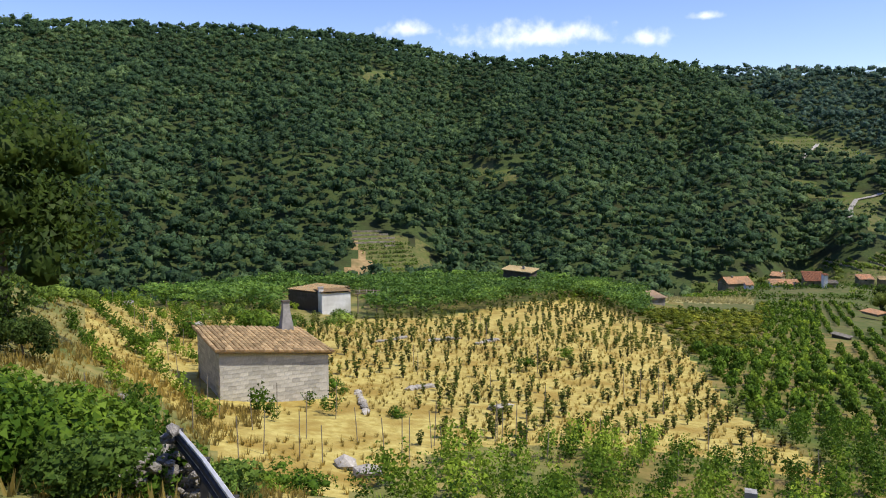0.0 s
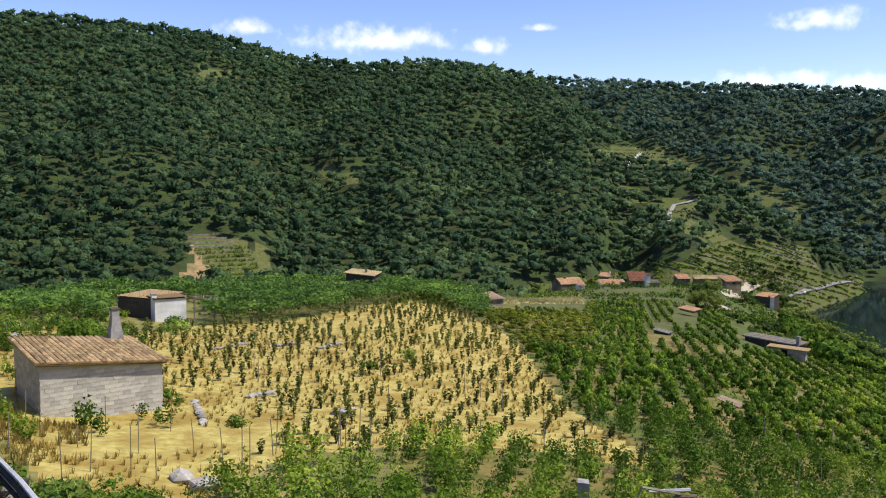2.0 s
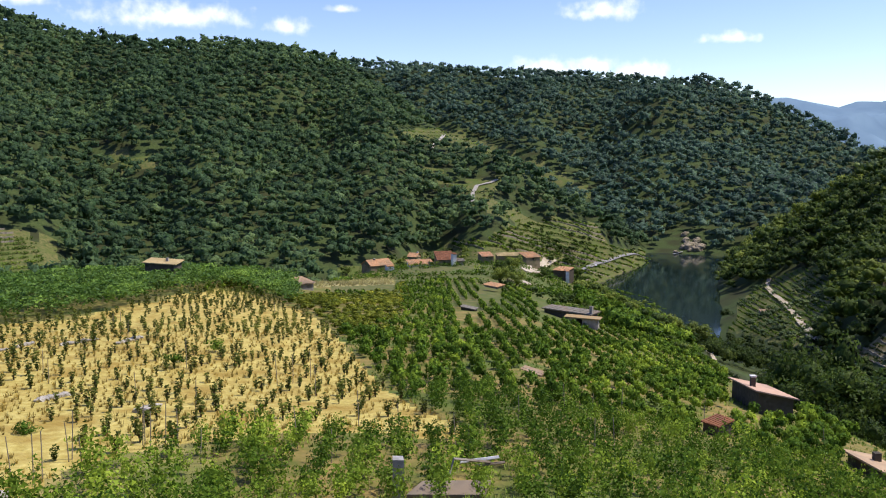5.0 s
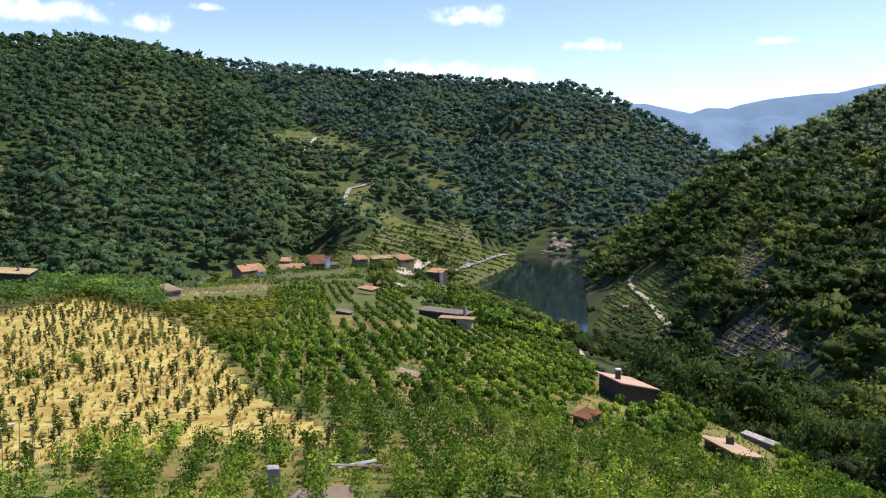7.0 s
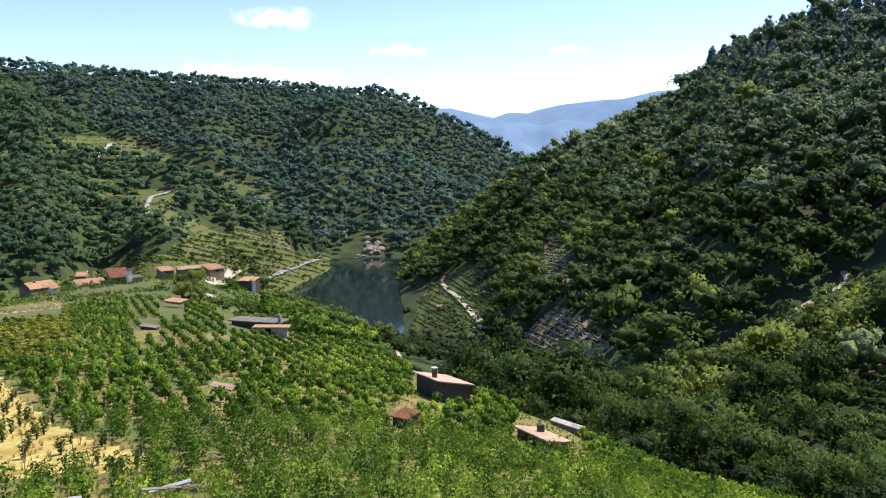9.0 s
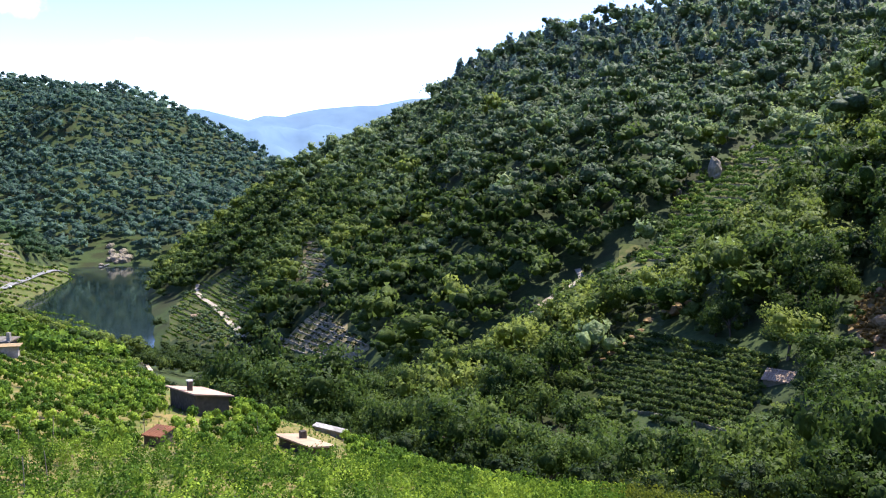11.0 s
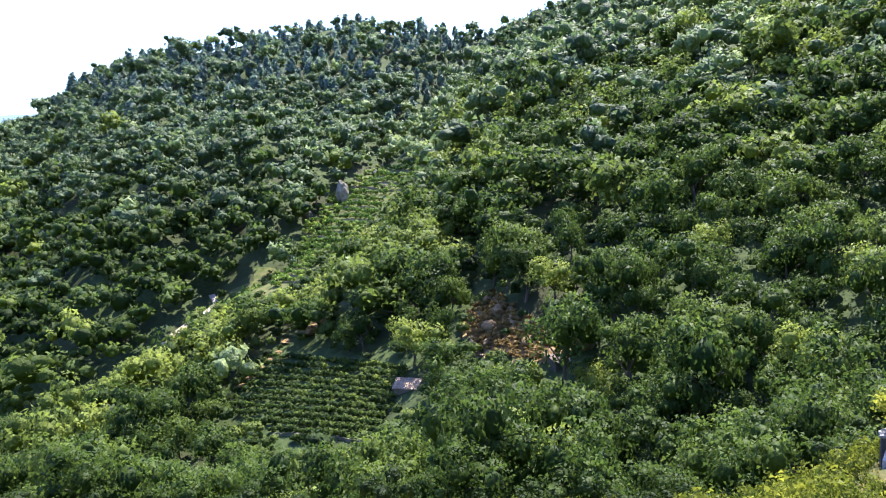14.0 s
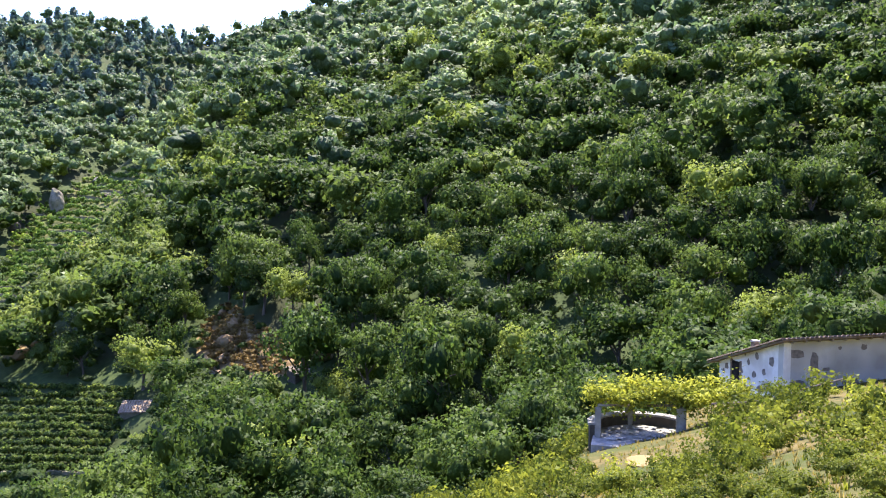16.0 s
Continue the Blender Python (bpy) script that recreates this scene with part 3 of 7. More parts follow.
def scatter(models, places, radii, heights, tones, g):
    """Copies of the models, turned and scaled, in one bag of triangles."""
    vs, fs, ts, ns, k = [], [], [], [], 0
    pick = g.integers(0, len(models), len(places))
    for i, (mv, mf, *mn) in enumerate(models):
        sel = np.nonzero(pick == i)[0]
        if not len(sel):
            continue
        a = g.uniform(0, 6.28, len(sel))
        c, s = np.cos(a)[:, None], np.sin(a)[:, None]
        rr = radii[sel][:, None]
        ov = g.uniform(0.8, 1.25, (len(sel), 1))
        x = (mv[None, :, 0] * c - mv[None, :, 1] * s) * rr * ov + places[sel, 0:1]
        y = (mv[None, :, 0] * s + mv[None, :, 1] * c) * rr + places[sel, 1:2]
        z = mv[None, :, 2] * heights[sel][:, None] + places[sel, 2:3]
        v = np.stack([x, y, z], -1).reshape(-1, 3)
        f = (mf[None] + (np.arange(len(sel)) * len(mv))[:, None, None]).reshape(-1, 3) + k
        vs.append(v), fs.append(f), ts.append(np.repeat(tones[sel], len(mv)))
        if mn:
            q = mn[0]
            ns.append(np.stack([q[None, :, 0] * c - q[None, :, 1] * s, q[None, :, 0] * s + q[None, :, 1] * c, np.repeat(q[None, :, 2], len(sel), 0)], -1).reshape(-1, 3))
        k += len(v)
    return np.vstack(vs), np.vstack(fs), np.concatenate(ts), np.vstack(ns).astype(np.float32) if ns else None


def sites(az0, az1, r0, r1, gap, g, keep):
    """Jittered grid points of a sector that pass keep(x, y, z, az, r)."""
    n = int(2 * r1 / gap) + 2
    u, v = np.meshgrid(np.arange(n) * gap - r1, np.arange(n) * gap - r1)
    u[::2] += gap * 0.5
    x, y = (u + g.uniform(-0.38, 0.38, u.shape) * gap).ravel(), (v + g.uniform(-0.38, 0.38, v.shape) * gap).ravel()
    az, r = polar(x, y)
    ok = (az > az0) & (az < az1) & (r > r0) & (r < r1)
    x, y, az, r = x[ok], y[ok], az[ok], r[ok]
    z = land(x, y)
    ok = keep(x, y, z, az, r) & (z > WATER + 1.5)
    return np.stack([x[ok], y[ok], z[ok]], 1)


def wooded(x, y, z, az, r):
    el = np.degrees(np.arctan2(z, r))
    ok = np.ones(az.shape, bool)
    for poly in CLEAR:
        for up in range(0, 8 if poly is ROCKY_KNOB else 10) if poly in OPEN_VIEW else (0.0, 2.5):
            ok &= ~inside(poly, az, el + np.degrees(up / r))
    return ok


def highest(tab, others, rough):
    """Keeps points that lie on the face of one hill, up to just past its crest."""
    def keep(x, y, z, az, r):
        h = hill(tab, az, r, rough)
        crest = np.interp(az, tab[:, 0], tab[:, 3])
        return wooded(x, y, z, az, r) & (h >= z - 0.5) & (r < crest * 1.03)
    return keep


def tones_of(p, g, size=60.0, seed=4):
    """A tone for every plant: patches of one kind and odd ones out."""
    t = 0.33 + 0.40 * smooth_noise(p[:, 0], p[:, 1], size, seed) + g.normal(0, 0.24, len(p))
    return np.clip(t + 0.5 * (g.uniform(0, 1, len(p)) < 0.02), 0, 0.92)


def wood(name, label, p, models, r_lo, r_hi, mat, g, tall=1.0, sink=0.3):
    rad = (r_lo + (r_hi - r_lo) * g.beta(1.3, 1.6, len(p))) * np.where(g.uniform(0, 1, len(p)) < 0.12, 1.35, 1.0)
    hei = rad * g.uniform(0.85, 1.25, len(p)) * tall
    q = p.copy()
    q[:, 2] += rad * sink + rad * g.uniform(-0.25, 0.45, len(p)) * (sink > 0.15)
    v, f, t, nr = scatter(models, q, rad, hei, tones_of(p, g), g)
    return tagged(new(name, mesh_of(name, v, f, [mat], t, normals=nr)), label, "trees", kind="stuff")


far_models = [crown(rng, 3, 20, 0.23, spread=0.7, core=0.8, cores=2) for _ in range(8)]
mid_models = [crown(rng, 6, 84, 0.125, spread=0.85, cores=5) for _ in range(8)]
fine_models = [crown(rng, 9, 520, 0.068, spread=0.92, core=0.62, cores=6) for _ in range(8)]
near_models = [crown(rng, 9, 340, 0.092, spread=0.9, core=0.64, cores=6) for _ in range(8)]
pine_models = [conifer(rng, 46, 0.34) for _ in range(5)]

p = sites(-34, 43, 380, 1190, 8.7, rng, highest(HILL_OPPOSITE, None, 16))
wood("hillside_wood", "dense dark green oak and chestnut wood covering the opposite hillside", p, far_models, 5.2, 7.4, L["hazed_far_wood"], rng)
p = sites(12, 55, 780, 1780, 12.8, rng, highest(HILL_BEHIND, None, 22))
wood("river_wood", "dense dark green wood on the slopes behind the river bend", p, far_models, 7.0, 10.4, L["haze_blue_wood"], rng)
p = sites(41, 98, 190, 780, 7.6, rng, highest(HILL_PINE, None, 7))
az, r = polar(p[:, 0], p[:, 1])
h = (p[:, 2] + 30) / 120 + rng.normal(0, 0.12, len(p))
pines = (az > 63) & (h > 0.52) & (p[:, 2] > 18) & (rng.uniform(0, 1, len(p)) < 0.7)
# haze by height: upper crowns get the haze-tinted leaves, lower ones plain oak
foot = p[:, 2] + rng.normal(0, 14, len(p)) < -8
wood("ridge_wood", "green broadleaf wood on the upper slope above the stream", p[~pines & ~foot], mid_models, 4.3, 7.0, L["hazed_hill_wood"], rng)
wood("lower_ridge_wood", "dark green oak wood on the lower slope above the stream, without the haze tint", p[~pines & foot], mid_models, 4.3, 7.0, L["oak"], rng)
wood("pine_wood", "dark pine wood on the ridge top", p[pines], pine_models, 3.2, 4.6, L["pine"], rng, tall=0.85, sink=0.0)
p = sites(60, 148, 86, 445, 7.2, rng, highest(SPUR, None, 2.5))
az, r = polar(p[:, 0], p[:, 1])
first = (r < 150) & (az < 146)
# farther crowns take the haze-tinted leaves, with a ragged border
upper = r + rng.normal(0, 45, len(r)) > 250
wood("spur_wood", "green oak and chestnut wood on the near valley side", p[~first & upper], mid_models, 4.4, 7.4, L["hazed_hill_wood"], rng)
wood("lower_spur_wood", "sunlit oak and chestnut wood above the stream valley", p[~first & ~upper], near_models, 4.0, 6.6, L["oak"], rng)
valley = sites(36, 148, 60, 470, 7.0, rng, lambda x, y, z, az, r: wooded(x, y, z, az, r) & (r > np.interp(az, BANK[:, 0], BANK[:, 2]) + 7) & (hill(SPUR, az, r, 2.5) < z - 0.5) & (hill(HILL_PINE, az, r, 7) < z - 0.5))
az, r = polar(valley[:, 0], valley[:, 1])
low = (az > 47) | (r > 270)
valley, az, r = valley[low], az[low], r[low]
vfirst = (r < 170) & (az > 40) & (az < 146)
wood("valley_wood", "green trees along the valley floor, leaves coloured darker for shade", valley[~vfirst], near_models, 2.6, 4.2, L["shade_dark_wood"], rng)
near_sites = np.vstack([valley[vfirst], p[first]])


# ---- building things ----
def part(name, bm, mat, parent=None, label=""):
    """One mesh object from a bmesh (which it frees), under its thing or part."""
    me = bpy.data.meshes.new(name)
    bm.to_mesh(me)
    bm.free()
    me.materials.append(mat)
    return piece(name, me, parent, label)


def piece(name, me, parent=None, label=""):
    ob = new(name, me)
    if parent is not None:
        ob.parent = parent
    if label:
        ob["label"] = label
    return ob


def thing(name, m, label, category, group=""):
    e = new(name)
    e.empty_display_size = 0.3
    e.matrix_world = m
    return tagged(e, label, category, group)


def box(bm, x0, x1, y0, y1, z0, z1, wobble=0.0, bevel=0.0):
    vs = [bm.verts.new((x + random.uniform(-wobble, wobble), y + random.uniform(-wobble, wobble), z + random.uniform(-wobble, wobble)))
          for z in (z0, z1) for x, y in ((x0, y0), (x1, y0), (x1, y1), (x0, y1))]
    fs = [bm.faces.new([vs[i] for i in f]) for f in ((3, 2, 1, 0), (4, 5, 6, 7), (0, 1, 5, 4), (1, 2, 6, 5), (2, 3, 7, 6), (3, 0, 4, 7))]
    if bevel:
        bmesh.ops.bevel(bm, geom=list({e for f in fs for e in f.edges}), offset=bevel, segments=1, affect="EDGES")
    return vs


def boxed(*a, **k):
    bm = bmesh.new()
    box(bm, *a, **k)
    return bm


def slab(corners, thick):
    """A sheet through four corners, with thickness downwards."""
    bm = bmesh.new()
    t = [bm.verts.new(c) for c in corners]
    b = [bm.verts.new((c[0], c[1], c[2] - thick)) for c in corners]
    bm.faces.new(t)
    bm.faces.new(b[::-1])
    for i in range(4):
        j = (i + 1) % 4
        bm.faces.new((t[j], t[i], b[i], b[j]))
    bmesh.ops.recalc_face_normals(bm, faces=bm.faces[:])
    return bm


def tube(points, radius, sides=6, taper=1.0):
    """A round bar through points."""
    bm = bmesh.new()
    loops = []
    pts = [Vector(p) for p in points]
    for i, p in enumerate(pts):
        d = (pts[min(i + 1, len(pts) - 1)] - pts[max(i - 1, 0)]).normalized()
        u = d.orthogonal().normalized()
        w = d.cross(u)
        r = radius * (1 + (taper - 1) * i / max(1, len(pts) - 1))
        loops.append([bm.verts.new(p + (u * math.cos(6.2832 * k / sides) + w * math.sin(6.2832 * k / sides)) * r) for k in range(sides)])
    for a, b in zip(loops, loops[1:]):
        for k in range(sides):
            bm.faces.new((a[k], a[(k + 1) % sides], b[(k + 1) % sides], b[k]))
    bm.faces.new(loops[0][::-1])
    bm.faces.new(loops[-1])
    bmesh.ops.recalc_face_normals(bm, faces=bm.faces[:])
    return bm


def boulder(radius, squash=0.8, seed=0, detail=2):
    bm = bmesh.new()
    bmesh.ops.create_icosphere(bm, subdivisions=detail, radius=1)
    for v in bm.verts:
        n = noise.noise(v.co * 1.3 + Vector((seed * 3.1, seed, 0))) * 0.35 + noise.noise(v.co * 3 + Vector((seed, 0, 5))) * 0.15
        v.co = Vector((v.co.x, v.co.y, v.co.z * squash)) * radius * (1 + n)
    return bm


def corrugated(w, d, pitch, amp, rows, z):
    """Barrel tiles as one wavy, stepped sheet from (0, 0) to (w, d); z(x, y) gives the plane."""
    bm = bmesh.new()
    n = max(2, int(w / pitch) * 4)
    grid = []
    for j in range(rows):
        for e in (0.0, 1.0):
            y = d * (j + e) / rows
            line = []
            for i in range(n + 1):
                x = w * i / n
                line.append(bm.verts.new((x, y, z(x, y) + amp * (1 + math.cos(i * math.pi / 2)) + (0.035 if e == 0 else 0.0))))
            grid.append(line)
    for a, b in zip(grid, grid[1:]):
        for i in range(n):
            bm.faces.new((a[i], a[i + 1], b[i + 1], b[i]))
    low = [[bm.verts.new((x, y, z(x, y) - 0.06)) for x in (0, w)] for y in (0, d)]
    bm.faces.new((low[0][0], low[1][0], low[1][1], low[0][1]))
    return bm


M["block"] = material("concrete_block", (0.42, 0.405, 0.345), (0.52, 0.50, 0.43), 9, c3=(0.45, 0.39, 0.27), scale2=1.2, bump=0.4, random_tint=0.2)
M["mortar"] = material("mortar", (0.42, 0.40, 0.345), (0.50, 0.475, 0.41), 12, bump=0.4)
M["concrete"] = material("weathered_concrete", (0.24, 0.235, 0.22), (0.36, 0.35, 0.32), 5, c3=(0.17, 0.165, 0.15), scale2=0.9, bump=0.4)
M["tile"] = material("clay_tile", (0.42, 0.20, 0.10), (0.55, 0.31, 0.17), 4, c3=(0.34, 0.24, 0.15), scale2=0.7, bump=0.4, random_tint=0.25)
M["old_tile"] = material("lichened_clay_tile", (0.28, 0.175, 0.080), (0.39, 0.275, 0.135), 5, c3=(0.25, 0.215, 0.125), scale2=2.2, bump=0.4, random_tint=0.4)
M["orange_tile"] = material("orange_tile", (0.38, 0.20, 0.10), (0.48, 0.29, 0.155), 2.5, c3=(0.32, 0.21, 0.12), scale2=0.5, bump=0.3)
M["fibre_roof"] = material("pinkish_roof_sheet", (0.34, 0.235, 0.145), (0.43, 0.315, 0.20), 2.2, c3=(0.28, 0.215, 0.145), scale2=0.5, bump=0.2)
M["pink_roof"] = material("salmon_roof_sheet", (0.42, 0.27, 0.19), (0.50, 0.34, 0.24), 1.6, c3=(0.36, 0.25, 0.18), scale2=0.5, bump=0.15)
M["straw_roof"] = material("pale_ochre_roof", (0.34, 0.26, 0.12), (0.45, 0.36, 0.19), 1.6, c3=(0.28, 0.22, 0.11), scale2=0.4, bump=0.3)
M["dark_tile"] = material("mossy_dark_tile", (0.11, 0.085, 0.065), (0.22, 0.165, 0.12), 5, c3=(0.14, 0.13, 0.10), scale2=1.0, bump=0.4, random_tint=0.3)
M["rust"] = material("rusty_sheet", (0.17, 0.068, 0.035), (0.25, 0.115, 0.062), 4, c3=(0.13, 0.065, 0.04), scale2=1.0, bump=0.3)
M["slate"] = material("grey_slate", (0.11, 0.10, 0.082), (0.21, 0.195, 0.16), 3, c3=(0.20, 0.155, 0.11), scale2=0.4, bump=0.4)
M["stone"] = material("granite_rubble", (0.20, 0.185, 0.16), (0.34, 0.32, 0.28), 3.5, c3=(0.15, 0.14, 0.11), scale2=0.7, bump=0.8, bump_dist=0.06, random_tint=0.2)
M["pale_stone"] = material("pale_granite", (0.31, 0.285, 0.24), (0.44, 0.41, 0.35), 4, c3=(0.23, 0.22, 0.20), scale2=0.8, bump=0.6, bump_dist=0.04, random_tint=0.15)
M["ochre_rock"] = material("ochre_rock", (0.20, 0.125, 0.055), (0.31, 0.21, 0.10), 0.8, c3=(0.13, 0.12, 0.06), scale2=0.25, bump=0.9, bump_dist=0.3)
M["bluff"] = material("pale_bluff", (0.20, 0.165, 0.11), (0.30, 0.255, 0.18), 0.5, c3=(0.11, 0.115, 0.06), scale2=0.2, bump=0.9, bump_dist=0.4)
M["whitewash"] = material("whitewash", (0.70, 0.70, 0.655), (0.81, 0.81, 0.765), 3, c3=(0.58, 0.565, 0.51), scale2=0.6, bump=0.3)
# farmhouse long wall: its shade is put into a greyer render colour
M["shade_grey_render"] = material("shade_grey_render", (0.44, 0.44, 0.385), (0.55, 0.54, 0.47), 2, c3=(0.34, 0.335, 0.29), scale2=0.5, bump=0.3)
# near-black: shade on the hut and barn walls is put into this colour
M["dark_wall"] = material("shade_dark_wall", (0.062, 0.054, 0.042), (0.12, 0.105, 0.082), 3, c3=(0.085, 0.070, 0.052), scale2=0.6, bump=0.4)
M["timber"] = material("weathered_timber", (0.12, 0.095, 0.07), (0.24, 0.19, 0.14), 8, c3=(0.3, 0.27, 0.22), scale2=1.0, bump=0.5, stretch=(1, 1, 0.15))
M["stake"] = material("grey_stake", (0.16, 0.135, 0.10), (0.28, 0.25, 0.19), 10, bump=0.3)
M["steel"] = material("galvanised_steel", (0.55, 0.55, 0.53), (0.68, 0.68, 0.66), 6, c3=(0.45, 0.45, 0.43), scale2=1.5, rough=0.6, metal=0.3, bump=0.1)
# the rail's shading is put into this near-black colour; wheels share it
M["black_rail"] = material("shade_dark_rail", (0.03, 0.03, 0.03), (0.06, 0.058, 0.055), 6, rough=0.85, bump=0.1)
M["bark"] = material("bark", (0.07, 0.055, 0.04), (0.15, 0.125, 0.095), 6, bump=0.8, stretch=(1, 1, 0.25))
M["vine_wood"] = material("vine_wood", (0.06, 0.045, 0.03), (0.12, 0.09, 0.065), 12, bump=0.6)
# near-black panels paint the dark of unlit openings; walls stay uncut
M["dark_panel"] = material("painted_dark_opening", (0.012, 0.011, 0.010), (0.03, 0.028, 0.025), 4, bump=0.2)
M["white_sheet"] = material("white_sheet", (0.75, 0.76, 0.76), (0.85, 0.85, 0.84), 2, bump=0.1)
M["peeled"] = material("bare_render_patch", (0.13, 0.115, 0.10), (0.24, 0.215, 0.18), 5, bump=0.5)


# ---- trees that can be told apart on the near valley side ----
def tree_models(count, g):
    """Meshes of trunk and crown; every crown has its own uneven lobes."""
    made = []
    for k in range(count):
        v, f, nr = crown(g, 14, 1700, 0.055, squat=0.95, spread=0.95, core=0.6, cores=9)
        tone = np.full(len(v), (k + 0.5) / count * 0.55 if k < count - 1 else 0.85)
        cm = mesh_of("crown", v, f, [L["oak_near"]], tone, normals=nr)
        bm = tube([(0, 0, -0.9), (0.03, 0.02, -0.3), (-0.02, 0.04, 0.2), (0.05, 0.0, 0.7)], 0.07, 6, 0.45)
        for j in range(4):
            a = j * 1.57 + k
            b2 = tube([(0, 0, 0.1 + 0.1 * j), (0.25 * math.cos(a), 0.25 * math.sin(a), 0.45 + 0.08 * j), (0.5 * math.cos(a), 0.5 * math.sin(a), 0.75)], 0.03, 5, 0.4)
            tmp = bpy.data.meshes.new("limb")
            b2.to_mesh(tmp)
            b2.free()
            bm.from_mesh(tmp)
            bpy.data.meshes.remove(tmp)
        tm = bpy.data.meshes.new("trunk")
        bm.to_mesh(tm)
        bm.free()
        tm.materials.append(M["bark"])
        made.append((tm, cm))
    return made


TREES = tree_models(14, rng)
az_, r_ = polar(near_sites[:, 0], near_sites[:, 1])
order = np.argsort(r_)
near_sites = near_sites[order]
stand, rest = near_sites[:300], near_sites[300:]
for x, y, z in stand:
    k = int(rng.integers(0, len(TREES)))
    s = 2.6 + 3.0 * rng.beta(1.3, 1.7)
    hgt = s * rng.uniform(0.95, 1.5)
    m = Matrix.LocRotScale((x, y, z + s * 0.3), Euler((rng.normal(0, 0.08), rng.normal(0, 0.08), rng.uniform(0, 6.28))), (s * rng.uniform(0.85, 1.2), s, hgt))
    t = thing("tree", m, "leafy green oak or chestnut tree on the valley side", "tree", "trees of the near valley side")
    piece("trunk", TREES[k][0], t)
    piece("crown", TREES[k][1], t)
if len(rest):
    wood("valley_side_wood", "green oaks and chestnuts on the lower valley side", rest, fine_models, 2.8, 4.9, L["oak"], rng)


# ---- vines ----
def shoot_model(g, n, leaf, rx, h0, h1, lean=0.1):
    """Leaves about a standing column of shoots."""
    k = g.integers(3, 6)
    base = g.uniform(0, 6.28)
    vs = []
    for i in range(k):
        a = base + i * 6.28 / k
        m = n // k
        s = g.uniform(0, 1, m)
        top = h1 * g.uniform(0.75, 1.0)
        px = rx * (0.25 + 0.75 * s) * math.cos(a) + g.normal(0, rx * 0.28, m)
        py = rx * (0.25 + 0.75 * s) * math.sin(a) + g.normal(0, rx * 0.28, m)
        vs.append(np.stack([px, py, h0 + (top - h0) * s], 1))
    p = np.vstack(vs)
    nrm = p * (1, 1, 0) / rx + (0, 0, 0.6) + 1e-3
    v, f = leaf_tris(p, nrm, np.full(len(p), leaf), g)
    return v, f


VINE_TUFT = [crown(rng, 3, 40, 0.26, squat=1.0, spread=0.5, core=0.66) for _ in range(8)]
VINE_BUSH = [crown(rng, 4, 84, 0.22, squat=1.0, spread=0.6, core=0.6, cores=3) for _ in range(8)]
YOUNG = [shoot_model(rng, 60, 0.075, 0.10, 0.10, 1.0) for _ in range(8)]
BUSHY = [shoot_model(rng, 120, 0.105, 0.42, 0.25, 1.45) for _ in range(8)]
LEAFY = [shoot_model(rng, 210, 0.072, 0.40, 0.2, 1.4) for _ in range(8)]
SMALL = [shoot_model(rng, 30, 0.19, 0.42, 0.1, 1.2) for _ in range(6)]



def canopy_model(g, n, leaf):
    p = np.stack([g.uniform(-0.9, 0.9, n), g.uniform(-0.9, 0.9, n), 1.65 + g.uniform(-0.15, 0.22, n)], 1)
    drop = g.uniform(0, 1, n) < 0.25
    p[drop, 2] -= g.uniform(0.2, 0.9, drop.sum())
    return leaf_tris(p, np.tile((0, 0, 1.0), (n, 1)), np.full(n, leaf), g)


CANOPY = [canopy_model(rng, 64, 0.19) for _ in range(6)]


def row_sites(keep, az0, az1, r0, r1, along, across, turn, g, jitter=0.12):
    """Plants in straight rows, turned by an angle; keep(x, y, z, az, r)."""
    n = int(r1 / min(along, across)) + 2
    u, v = np.meshgrid(np.arange(-n, n) * along, np.arange(-n, n) * across)
    u = u + g.normal(0, jitter, u.shape)
    v = v + g.normal(0, jitter, v.shape)
    c, s = math.cos(radians(turn)), math.sin(radians(turn))
    x, y = (u * c - v * s).ravel(), (u * s + v * c).ravel()
    az, r = polar(x, y)
    ok = (az > az0) & (az < az1) & (r > r0) & (r < r1)
    x, y, az, r = x[ok], y[ok], az[ok], r[ok]
    z = land(x, y)
    ok = keep(x, y, z, az, r)
    return np.stack([x[ok], y[ok], z[ok]], 1)


def joined(name, label, p, models, scale, mat, g, category="vines", tall=1.0, patch=8.0, shift=0.0):
    sc = scale * g.uniform(0.75, 1.25, len(p))
    t = np.clip(tones_of(p, g, patch, 6) + shift, 0, 1)
    v, f, tn, nr = scatter(models, p, sc, sc * tall * g.uniform(0.85, 1.15, len(p)), t, g)
    return tagged(new(name, mesh_of(name, v, f, [mat], tn, normals=nr)), label, category, kind="stuff")


HUT = Vector((-10.82, 38.5))


def off_things(x, y):
    return (np.hypot(x - HUT.x - 1.2, y - HUT.y - 3.6) > 4.3)


def dry_keep(x, y, z, az, r):
    el = np.degrees(np.arctan2(z, r))
    return inside(DRY_FIELD, az, el) & (az > -10.5 + (el + 10) * 0.35) & (rng.uniform(0, 1, az.shape) < 0.88) & off_things(x, y) & ~((az < -2.0) & (el < -14.5))


p = row_sites(dry_keep, -12, 28, 30, 112, 1.3, 1.65, 62, rng, 0.24)
near_first = p[np.argsort(np.hypot(p[:, 0], p[:, 1]))]
count = 300
young_meshes = []
for v, f in YOUNG:
    young_meshes.append(mesh_of("foliage", v, f, [L["young_vine"]], np.full(len(v), rng.uniform(0.1, 0.8))))
bm = tube([(0, 0, -0.08), (0.02, 0.01, 0.12), (-0.02, 0.02, 0.3), (0.03, -0.01, 0.5)], 0.032, 5, 0.6)
stock = bpy.data.meshes.new("stock")
bm.to_mesh(stock)
bm.free()
stock.materials.append(M["vine_wood"])
